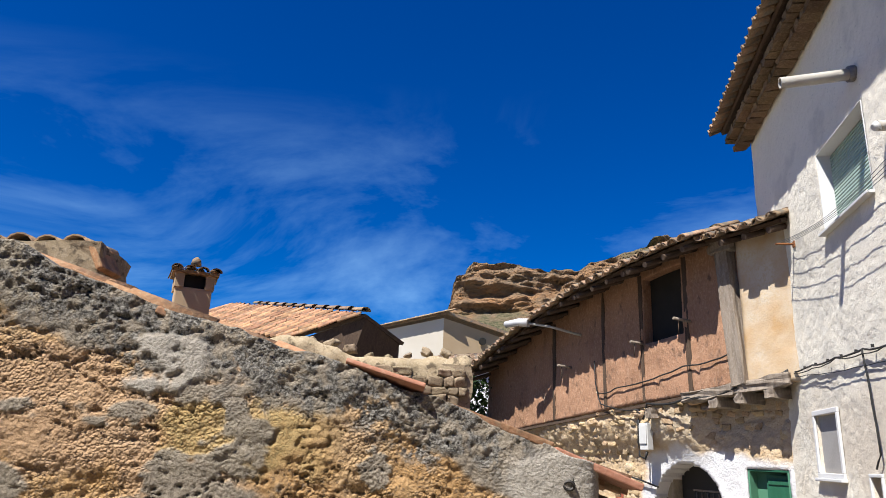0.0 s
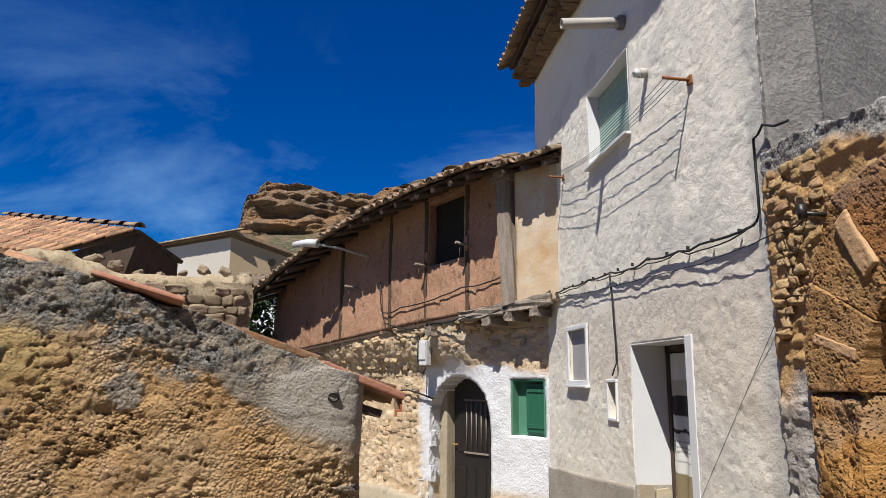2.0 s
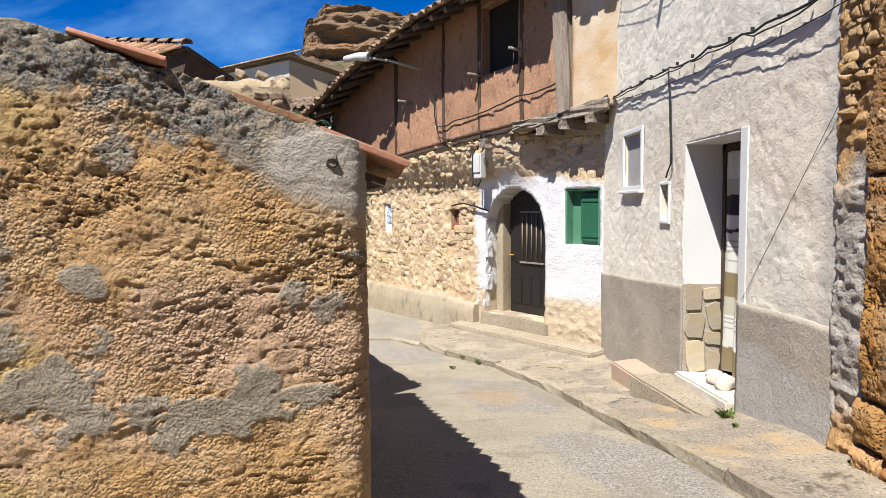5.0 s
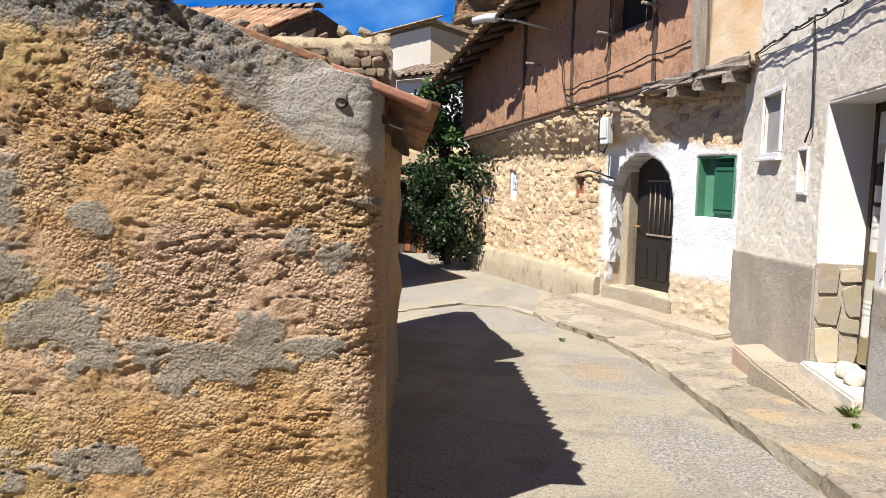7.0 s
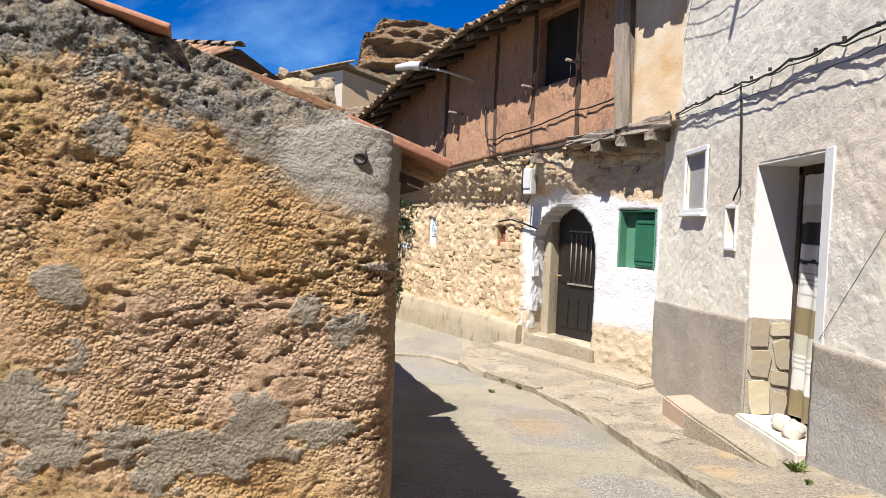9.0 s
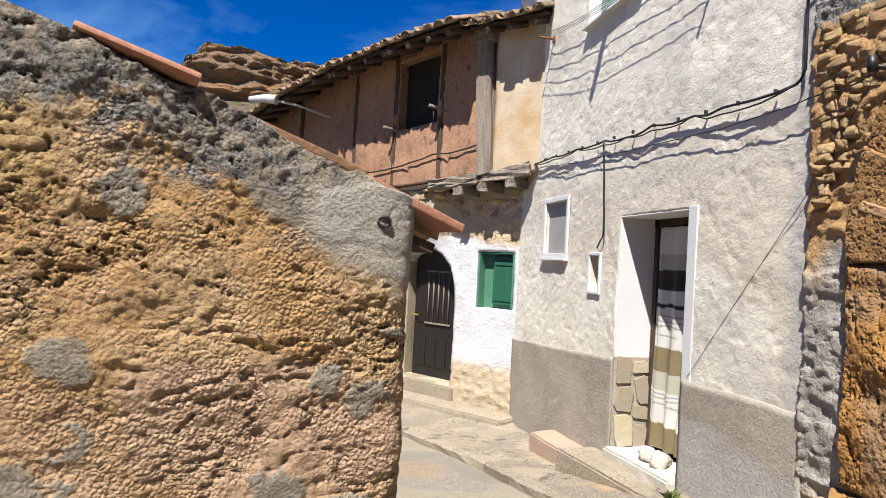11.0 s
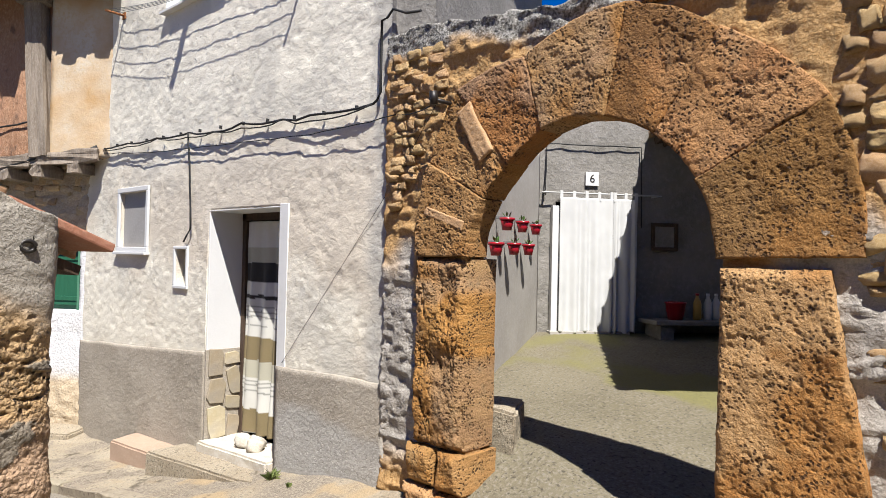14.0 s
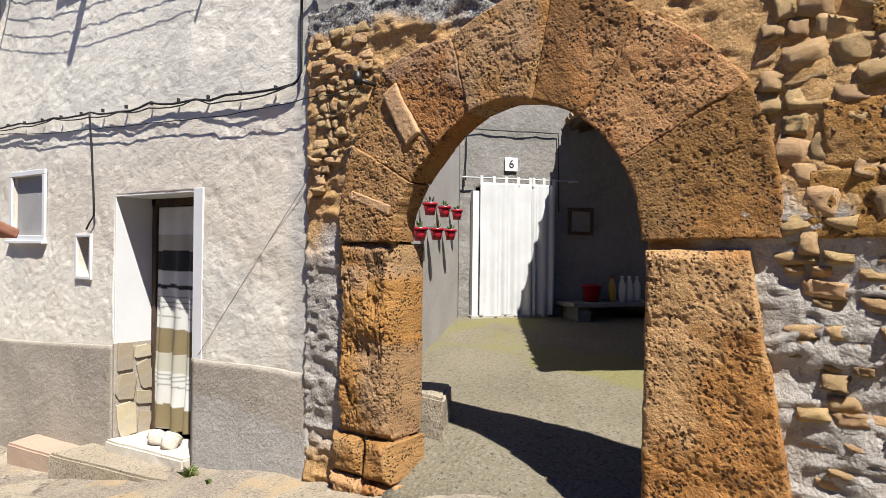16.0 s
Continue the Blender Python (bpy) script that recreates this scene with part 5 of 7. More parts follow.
def court_drape(u0, u1, folds, seed, name):
    ob = drape(name, 0, u1 - u0, 0.745, 2.575, 0, folds, 0.028, M["fabric"], None, seed=seed)
    ob.matrix_basis = Matrix.Translation(Vector(C0 + CD * u0 + CN * 0.13)) @ Matrix(((*(-CN),), (*CD,), (0, 0, 1))).transposed().to_4x4()
    n_ = max(2, int((u1 - u0) / 0.17))
    for k in range(n_ + 1):
        u = 0.02 + (u1 - u0 - 0.04) * k / n_
        bm = box((0.014, 0.045, 0.13), bevel=0.004)
        part("tab", bm, ob, pose_=Matrix.Translation((-0.0, u, 2.6)), mat=M["fabric"])
    return ob


tagged(court_drape(-0.4, 0.36, 4.5, 2, "door_curtain"), "plain white cotton tab-top door curtain", "curtain")
tagged(court_drape(0.37, 0.72, 2.5, 5, "door_curtain"), "narrow white cotton tab-top curtain pushed aside", "curtain")
plaque = thing("number_plaque", "white house number tile reading six", "sign", at_court(0.09, 0.03, 2.85))
part("tile", box((0.19, 0.02, 0.19), bevel=0.004), plaque, mat=M["paint"])
digit = bpy.data.curves.new("digit", "FONT")
digit.body, digit.size, digit.extrude, digit.align_x, digit.align_y = "6", 0.16, 0.002, "CENTER", "CENTER"
digit.materials.append(M["metal"])
dg = new("digit", digit)
dg.parent = plaque
dg.matrix_basis = pose(0, -0.0125, 0, 90, 0, 0)
tagged(dg, "dark numeral six")
cable_run("court_cable", [C0 + CD * -0.58 + CN * 0.05 + np.array([0, 0, 2.6]), C0 + CD * -0.58 + CN * 0.05 + np.array([0, 0, 3.3]), C0 + CD * 0.8 + CN * 0.05 + np.array([0, 0, 3.32]), C0 + CD * 0.82 + CN * 0.05 + np.array([0, 0, 2.2])], 0.009, "black cable looped over the courtyard door", 0, 8)
frame_ = thing("wall_frame", "small dark framed panel on the shaded wall", "picture frame", at_court(1.17, 0.04, 2.08))
for x, z, w, h in ((0, 0.17, 0.40, 0.05), (0, -0.17, 0.40, 0.05), (-0.175, 0, 0.05, 0.30), (0.175, 0, 0.05, 0.30)):
    part("frame", box((w, 0.035, h), bevel=0.006), frame_, pose_=Matrix.Translation((x, -0.01, z)), mat=M["darkwood"])
part("panel", box((0.30, 0.015, 0.29), bevel=0.003), frame_, mat=M["courtwall"])
shelf = thing("masonry_ledge", "low masonry ledge along the shaded courtyard wall", "ledge", at_court(1.75, 0.3, 0.7))
part("slab_top", box((1.9, 0.55, 0.06), bevel=0.012), shelf, pose_=Matrix.Translation((0, 0, 0.22)), mat=M["courtwall"])
part("support", box((0.2, 0.45, 0.24), bevel=0.01), shelf, pose_=Matrix.Translation((-0.75, 0.03, 0.07)), mat=M["courtwall"])
part("support", box((0.2, 0.45, 0.24), bevel=0.01), shelf, pose_=Matrix.Translation((0.75, 0.03, 0.07)), mat=M["courtwall"])


def lathe(profile, segs=16):
    bm = bmesh.new()
    rings = [[bm.verts.new((r * math.cos(k * math.tau / segs), r * math.sin(k * math.tau / segs), z)) for k in range(segs)] for r, z in profile]
    for a, b in zip(rings, rings[1:]):
        for k in range(segs):
            bm.faces.new((a[k], a[(k + 1) % segs], b[(k + 1) % segs], b[k])).smooth = True
    bm.faces.new(list(reversed(rings[0])))
    bm.faces.new(rings[-1])
    return bm


bucket = thing("bucket", "red plastic bucket standing on the ledge", "bucket", at_court(1.2, 0.33, 0.95))
part("body", lathe([(0.10, 0), (0.135, 0.22), (0.145, 0.22), (0.145, 0.24), (0.125, 0.24), (0.095, 0.03)]), bucket, mat=M["redpot"])
part("handle", tube([(0.14 * math.cos(a), 0.02, 0.23 - 0.1 * math.sin(a)) for a in np.linspace(0, math.pi, 10)], 0.005, 6), bucket, "grey wire handle", mat=M["wire"])
for k, (u, mt, lab) in enumerate(((1.52, "ochrebottle", "yellow plastic jerrycan on the ledge"), (1.68, "plastic", "pale plastic bottle on the ledge"), (1.8, "plastic", "pale plastic bottle on the ledge"), (1.92, "plastic", "pale plastic bottle on the ledge"))):
    bt = thing("bottle", lab, "bottle", at_court(u, 0.33, 0.95), "bottles on the ledge")
    part("body", lathe([(0.05, 0), (0.056, 0.02), (0.056, 0.22), (0.03, 0.29), (0.022, 0.3), (0.022, 0.33)], 12), bt, mat=M[mt])
    part("cap", lathe([(0.025, 0.33), (0.025, 0.36)], 10), bt, mat=M["redpot"] if k == 0 else M["paint"])
LN = np.array([0.4283, -0.9036, 0])
pot_me, rim_me, soil_me = bpy.data.meshes.new("pot"), bpy.data.meshes.new("rim"), bpy.data.meshes.new("soil")
for me, prof, mt in ((pot_me, [(0.047, 0), (0.070, 0.118), (0.064, 0.118), (0.043, 0.013)], "redpot"), (rim_me, [(0.071, 0.10), (0.079, 0.10), (0.079, 0.125), (0.068, 0.125)], "redpot"), (soil_me, [(0.060, 0.10), (0.062, 0.11)], "bark")):
    b_ = lathe(prof, 14)
    b_.to_mesh(me)
    b_.free()
    me.materials.append(M[mt])
for k, (lx, ly, lz) in enumerate(((5.62, 5.25, 2.0), (6.42, 5.65, 2.02), (7.2, 6.02, 2.03), (5.2, 5.05, 1.74), (5.98, 5.43, 1.76), (6.75, 5.80, 1.77))):
    p = Vector((lx, ly, lz)) - Vector(LWD) * 0.5 + Vector(LN) * 0.12
    pot = thing("flower_pot", "glossy red plant pot hung on the wall with a sprig", "plant pot", Matrix.Translation(p), "pots on the courtyard wall")
    part("pot", pot_me, pot)
    part("rim", rim_me, pot)
    part("soil", soil_me, pot)
    part("hanger", box((0.02, 0.12, 0.03), bevel=0.004), pot, pose_=pose(-0.03, 0.07, 0.13, 0, 0, 25), mat=M["wire"])
    rnd = random.Random(k)
    bm = bmesh.new()
    for q in range(8):
        a, h, r = rnd.uniform(0, 6.28), rnd.uniform(0.02, 0.07), rnd.uniform(0.01, 0.05)
        base = Vector((0.02 * math.cos(a), 0.02 * math.sin(a), 0.125))
        tip = base + Vector((r * math.cos(a), r * math.sin(a), h))
        sd_ = Vector((-math.sin(a), math.cos(a), 0.2)) * 0.012
        mid_ = base.lerp(tip, 0.6)
        vs_ = [bm.verts.new(v) for v in (base, mid_ + sd_, tip, mid_ - sd_)]
        bm.faces.new(vs_)
    part("plant", bm, pot, mat=M["leaf"])
block = step_block("stone_block", [(3.66, 3.62), (3.66, 4.25), (4.05, 4.3), (4.1, 3.85)], -0.1, [0.62, 0.62, 0.62, 0.62], M["pave"], "low dressed stone block beside the arch", 33, 0.02)
porch = thing("porch_roof", "tiled lean-to roof shading the courtyard", "roof", kind="structure")
pe0, pe1 = Vector((4.75, 2.3, 3.45)), Vector((8.85, 5.2, 3.45))
palong = (pe1 - pe0).normalized()
pup = (Vector((palong.y, -palong.x, 0)) + Vector((0, 0, 0.3))).normalized()
roof_plate([pe0 + pup * 0.03, pe1 + pup * 0.03, pe1 + pup * 4.2, pe0 + pup * 4.2], 0.08, M["darkwood"], parent=porch)
tile_field(porch, pe0, pe1, pup, 2, "oldtile", seed=17)
for f in (0.03, 0.5, 0.97):
    c = pe0.lerp(pe1, f) + pup * 0.35
    part("porch_beam", box((0.12, 0.12, 4.0), bevel=0.01), porch, pose_=Matrix.Translation(c + pup * 1.8 + Vector((0, 0, -0.1))) @ pup.to_track_quat("Z", "Y").to_matrix().to_4x4(), mat=M["darkwood"])
c = pe0 + pup * 0.5
part("porch_post", box((0.14, 0.14, 3.4), bevel=0.012), porch, pose_=Matrix.Translation((c.x + 0.35, c.y - 0.5, 1.75)), mat=M["darkwood"])

# ---- old house with the arched door ----
BT = Matrix(((*BD,), (*(-BN),), (0, 0, 1))).transposed().to_4x4()


def at_b(s, out, z):
    return Matrix.Translation(Vector(BP + BD * s + BN * out) + Vector((0, 0, z))) @ BT


DS, DZ, DR = 1.99, 1.05, 0.765


def door_hole(u, v):
    arch = ((np.abs(u - DS) < DR) & (v < DZ) & (v > -0.42)) | ((np.hypot(u - DS, v - DZ) < DR) & (v >= DZ))
    return arch | ((u > 0.06) & (u < 0.78) & (v > 0.9) & (v < 1.77)) | ((u > 3.57) & (u < 3.82) & (v > 1.05) & (v < 1.44)) | ((u > 5.95) & (u < 6.3) & (v > 0.95) & (v < 1.55)) | ((u > 7.15) & (u < 7.5) & (v > 0.95) & (v < 1.5))


def door_snap(u, v):
    r = np.maximum(np.hypot(u - DS, v - DZ), 1e-6)
    near = (v >= DZ) & (np.abs(r - DR) < 0.022)
    return np.where(near, DS + (u - DS) / r * DR, u), np.where(near, DZ + (v - DZ) / r * DR, v)


wash = lambda u, z: smooth(3.05, 2.85, u + (fbm(u, z, 3, 3, 131) - 0.5) * 0.35) * smooth(2.14, 2.0, z + (fbm(u, z, 2.5, 4, 132) - 0.5) * 0.35 + 0.12 * np.abs(u - DS)) * smooth(-0.12, 0.06, z + 0.1 * (fbm(u, z, 3, 3, 133) - 0.5) + 0.4 * smooth(1.3, 1.0, np.abs(u - DS)) * 0)
def bulge(u, z):
    return 0.29 * smooth(1.15, 2.0, u) * smooth(1.75, 2.5, z)


def rubble_cells(u, z):
    d1, d2, own = cells(u + 0.08 * fbm(u, z, 4, 2, 137), z + 0.06 * fbm(u, z, 4, 2, 138), 6.0, 139, 1.55)
    return smooth(0.03, 0.30, d2 - d1) * (0.45 + 0.55 * own), own


wall_old = slab("wall_old_house", BP, BD, snapped(-0.1, 8.0, 0.04, [0.06, 0.78, DS - DR, DS + DR, 3.57, 3.82, 5.95, 6.3, 7.15, 7.5]),
                snapped(-1.3, 3.1, 0.04, [0.9, 1.77, DZ, -0.42, 1.44, 1.55, 0.95, 1.5]), BN, M["brownwall"], 0.5, hole=door_hole, snap=door_snap,
                disp=lambda u, z: bulge(u, z) + (fbm(u, z, 2.4, 3, 134) - 0.5) * 0.05 + (fbm(u, z, 9, 3, 135) - 0.5) * 0.035 * (1 - 0.92 * wash(u, z)) + 0.012 * wash(u, z) + 0.035 * rubble_cells(u, z)[0] * (1 - wash(u, z)),
                masks={"wash": wash, "cell": lambda u, z: rubble_cells(u, z)[0] * smooth(0.35, 0.8, rubble_cells(u, z)[1]), "earth": lambda u, z: np.maximum(smooth(0.15, -0.15, z) * smooth(3.2, 3.0, u), smooth(2.0, 2.3, z) * smooth(3.2, 2.6, u))})
tagged(wall_old, "rubble stone wall of the old house, whitewashed round the door", "wall", kind="structure")
BTS = Matrix(((*(-BN),), (*BD,), (0, 0, 1))).transposed().to_4x4()
bsize = lambda u, v: (3.02 < u < 7.9 and -0.2 < v < 2.75 and not (3.5 < u < 3.9 and 0.95 < v < 1.55) and not (5.8 < u < 6.4 and 0.8 < v < 1.7) and not (7.0 < u < 7.6 and 0.8 < v < 1.65)) or (u < 3.02 and 2.15 + 0.12 * math.sin(u * 4) < v < 2.75)
course(wall_old, lambda u, v: (Vector(BP + BD * u + BN * (float(bulge(u, v)) - 0.005)) + Vector((0, 0, v)), BTS), (0.0, 7.9), (-0.2, 2.75), lambda u, v: 0.5, (0.17, 0.10), LUMPS, 21, 0.05, bsize, (-4, 6))
plinth = slab("plinth", BP, BD, np.arange(2.95, 8.1, 0.06), np.linspace(0, 1, 14), BN, M["plinth"], 0.05, warp=lambda u, v: (u, -1.2 + v * (np.interp(u, [2.95, 3.6, 8.1], [0.90, 0.96, 1.0]) + (fbm(u, u * 0, 2, 2, 141) - 0.5) * 0.06)),
              disp=lambda u, z: 0.16 - 0.07 * smooth(-0.5, -0.15, z) + (fbm(u, z, 3, 3, 142) - 0.5) * 0.03)
tagged(plinth, "stained cement plinth along the old house", "plinth", kind="structure")
step_block("step_arch_door", [tuple((BP + BD * s + BN * o)[:2]) for s, o in ((1.15, -0.4), (2.85, -0.4), (2.85, 0.07), (1.15, 0.07))], -1.1, [-0.42] * 4, M["pave"], "worn stone threshold of the arched door", 44, 0.015)
step_block("footing", [tuple((BP + BD * s + BN * o)[:2]) for s, o in ((-0.2, -0.1), (3.3, -0.1), (3.4, 0.42), (-0.1, 0.40))], -1.1, [-0.62, -0.62, -0.68, -0.66], M["pave"], "sloping concrete footing of the old house", 46, 0.02)
door_3 = thing("door_3", "dark metal arched door standing deep in its reveal", "door", kind="structure")
for s, w, h in ((1.27, 0.1, 2.2), (2.66, 0.18, 2.2)):
    part("jamb", box((w, 0.24, h), bevel=0.02), door_3, pose_=at_b(s, -0.36, 0.65), mat=M["plinth"])
part("leaf", box((1.16, 0.06, 2.3), bevel=0.01), door_3, pose_=at_b(1.94, -0.42, 0.73), mat=M["metal"])
for k in range(4):
    part("door_panel", box((0.2, 0.02, 0.9), bevel=0.008), door_3, pose_=at_b(1.58 + 0.245 * k, -0.385, 0.95), mat=M["metal"])
    part("door_panel", box((0.2, 0.02, 0.5), bevel=0.008), door_3, pose_=at_b(1.58 + 0.245 * k, -0.385, 0.0), mat=M["metal"])
for k in range(5):
    part("grille_bar", tube([(0, 0, -0.42), (0, 0, 0.42)], 0.012, 6), door_3, pose_=at_b(1.7 + 0.12 * k, -0.365, 0.95), mat=M["wood"])
for z in (0.5, 1.4):
    part("grille_rail", box((0.6, 0.02, 0.03), bevel=0.004), door_3, pose_=at_b(1.94, -0.365, z), mat=M["wood"])
part("handle", tube([(0, 0, 0), (0, -0.05, 0), (0.1, -0.05, 0)], 0.012, 8), door_3, "brass lever handle", pose_=at_b(2.42, -0.39, 0.62), mat=M["ochrebottle"])
part("reveal_back", box((1.8, 0.03, 2.6), bevel=0.005), door_3, pose_=at_b(1.95, -0.47, 0.7), mat=M["plinth"])
for k, (z, s) in enumerate(((-0.2, 2.90), (0.12, 2.88), (0.42, 2.90), (0.72, 2.88), (1.0, 2.90))):
    bm = box((0.3 + 0.05 * (k % 2), 0.12, 0.27), cuts=2, jitter=0.008, seed=k)
    part("quoin", bm, door_3, pose_=at_b(s, -0.05, z), mat=M["whitewash"])
window_4 = thing("window_4", "dark green painted wooden shutter window", "window", kind="structure")
part("window_frame", box((0.72, 0.05, 0.87), bevel=0.006), window_4, pose_=at_b(0.42, -0.16, 1.335), mat=M["greenlight"])
part("shutter", box((0.46, 0.04, 0.74), bevel=0.006), window_4, pose_=at_b(0.30, -0.10, 1.33), mat=M["green"])
for z in (1.05, 1.6):
    part("ledger", box((0.40, 0.02, 0.06), bevel=0.004), window_4, pose_=at_b(0.30, -0.075, z), mat=M["green"])
for s_ in (0.085, 0.755):
    part("reveal_lining", box((0.03, 0.16, 0.86), bevel=0.004), window_4, pose_=at_b(s_, -0.07, 1.335), mat=M["greenlight"])
part("reveal_lining", box((0.70, 0.16, 0.03), bevel=0.004), window_4, pose_=at_b(0.42, -0.07, 1.755), mat=M["green"])
window_5 = thing("window_5", "small square opening blocked with red brick", "window", kind="structure")
part("brick", box((0.25, 0.06, 0.13), bevel=0.006), window_5, pose_=at_b(3.695, -0.06, 1.12), mat=M["brick"])
part("brick", box((0.12, 0.06, 0.1), bevel=0.006), window_5, pose_=at_b(3.64, -0.08, 1.24), mat=M["brick"])
part("backing", box((0.27, 0.03, 0.42), bevel=0.004), window_5, pose_=at_b(3.695, -0.16, 1.245), mat=M["brick"])
window_6 = thing("window_6", "small opening with a blue and white glazed tile", "window", kind="structure")
part("tile", box((0.36, 0.03, 0.62), bevel=0.005), window_6, pose_=at_b(6.125, -0.05, 1.25), mat=M["whitewash"])
part("glazed_tile", box((0.2, 0.02, 0.3), bevel=0.003), window_6, pose_=at_b(6.1, -0.028, 1.3), mat=M["blue_tile"])
window_7 = thing("window_7", "whitewashed slit window", "window", kind="structure")
part("pane", box((0.36, 0.03, 0.6), bevel=0.005), window_7, pose_=at_b(7.325, -0.2, 1.22), mat=M["dark"])
part("window_frame", box((0.62, 0.03, 0.1), bevel=0.006), window_7, pose_=at_b(7.32, 0.02, 0.88), mat=M["whitewash"])

# upper floor
JUT = 0.35
sill_z = lambda s: np.interp(s, [-0.6, 0, 1.5, 3, 6.5, 8], [3.02, 2.97, 2.84, 2.74, 2.42, 2.3])
eave_z = lambda s: np.interp(s, [-0.6, 0.4, 2, 4, 6, 8], [4.97, 5.02, 4.93, 4.72, 4.2, 3.55])
UO = BP + BN * JUT
wall_adobe = slab("wall_old_house_upper", UO, BD, snapped(0.3, 8.0, 0.06, [1.5, 2.42]), np.linspace(0, 1, 40), BN, M["adobe"], 0.25, warp=lambda u, v: (u, sill_z(u) + v * (eave_z(u) + 0.25 - sill_z(u))),
                  hole=lambda u, v: (u > 1.5) & (u < 2.42) & (v > 0.40) & (v < 0.9),
                  disp=lambda u, z: (fbm(u, z, 1.6, 3, 151) - 0.5) * 0.05 + (fbm(u, z, 9, 2, 152) - 0.5) * 0.015 + (fbm(u, z * 0.5, 5, 3, 153, 0.7) - 0.5) * 0.03 - 0.03 * (np.abs((u * 1.15 + 0.1 * fbm(u, z, 2, 2, 154)) % 1.0 - 0.5) < 0.025))
tagged(wall_adobe, "reddish adobe upper wall of the old house", "wall", kind="structure")
# Black sheet standing in for the shade inside the loft opening.
part("loft_back", box((1.2, 0.05, 1.6), bevel=0.005), wall_adobe, pose_=Matrix.Translation(Vector(UO + BD * 1.98 - BN * 0.2) + Vector((0, 0, 4.2))) @ BT, mat=M["dark"])
for s_, w_, mt_ in ((1.42, 0.08, "darkwood"), (2.50, 0.09, "darkwood"), (3.55, 0.07, "darkwood"), (5.2, 0.07, "darkwood")):
    zz_ = float(sill_z(s_)) + 0.02
    hh_ = float(eave_z(s_)) + 0.1 - zz_
    part("stud", box((w_, 0.08, hh_), cuts=3, jitter=0.012, seed=int(s_ * 10)), wall_adobe, "worn upright timber stud", pose_=Matrix.Translation(Vector(UO + BD * s_ - BN * 0.028) + Vector((0, 0, zz_ + hh_ / 2))) @ BT, mat=M[mt_])
wall_panel = slab("wall_plaster_panel", UO + BN * 0.05, BD, np.arange(-0.62, 0.31, 0.05), np.linspace(0, 1, 40), BN, M["yellow"], 0.25, warp=lambda u, v: (u, 2.9 + v * 2.25), disp=lambda u, z: (fbm(u, z, 2, 3, 155) - 0.5) * 0.04)
tagged(wall_panel, "stained yellow plaster panel beside the post", "wall", kind="structure")
post = thing("corner_post", "weathered grey timber post of the old house", "post")
bm = box((0.24, 0.2, 2.15), cuts=3, jitter=0.012, seed=4)
part("post", bm, post, pose_=Matrix.Translation(Vector(UO + BD * 0.44 + BN * 0.05) + Vector((0, 0, 3.98))) @ BT @ pose(0, 0, 0, 0, 4, 0), mat=M["wood"])
part("capital", box((0.42, 0.24, 0.2), cuts=2, jitter=0.015, seed=5), post, pose_=Matrix.Translation(Vector(UO + BD * 0.5 + BN * 0.06) + Vector((0, 0, 5.0))) @ BT, mat=M["wood"])
beam = thing("jetty_beam", "cracked weathered sill beam under the adobe", "beam")
pts = [Vector(UO + BD * s + BN * 0.03) + Vector((0, 0, float(sill_z(s)) - 0.06)) for s in np.linspace(-0.4, 1.5, 7)]
for a, b in zip(pts[::3], pts[3::3] + [pts[-1]]):
    if (b - a).length > 0.1:
        bm = box(((b - a).length + 0.06, 0.17, 0.15), cuts=3, jitter=0.02, seed=int(a.x * 50))
        part("beam", bm, beam, pose_=Matrix.Translation((a + b) / 2) @ (b - a).to_track_quat("X", "Z").to_matrix().to_4x4(), mat=M["wood"])
for s in (-0.1, 0.42, 0.9, 2.3):
    z = float(sill_z(s)) - 0.2
    bm = box((0.17, 0.75, 0.15), cuts=2, jitter=0.014, seed=int(s * 10) + 20)
    j = part("joist_end", bm, pose_=Matrix.Translation(Vector(UO + BD * s - BN * 0.27) + Vector((0, 0, z))) @ BT, mat=M["wood"])
    tagged(j, "worn grey joist end under the jetty", "joist", "joists under the jetty")
rnd = random.Random(77)
for k in range(46):
    s = rnd.uniform(1.2, 4.6)
    ob = new("stone", rnd.choice(LUMPS))
    ob.parent = wall_old
    w = rnd.uniform(0.10, 0.24)
    ob.matrix_basis = Matrix.Translation(Vector(BP + BD * s + BN * rnd.uniform(0.0, 0.26)) + Vector((0, 0, float(sill_z(s)) - rnd.uniform(0.05, 0.24)))) @ BTS @ pose(0, 0, 0, rnd.uniform(-25, 25), rnd.uniform(-20, 20), rnd.uniform(-30, 30)) @ Matrix.Diagonal((0.22, w, w * 0.55, 1))
wall_soffit = part("jetty_boards", prism([Vector(UO + BD * s + BN * o) + Vector((0, 0, float(sill_z(s)) - 0.06)) for s, o in ((-0.5, 0.0), (8, 0.0), (8, -0.5), (-0.5, -0.5))], 0.05), mat=M["darkwood"])
tagged(wall_soffit, "dark boards under the jutting upper floor", "soffit", kind="structure")
old_roof = thing("old_roof", "sagging old tile roof with deep rotten eave", "roof", kind="structure")
SEG = [-0.75, 0.6, 2, 3.4, 4.8, 6.2, 8.1]
OVER = 0.75
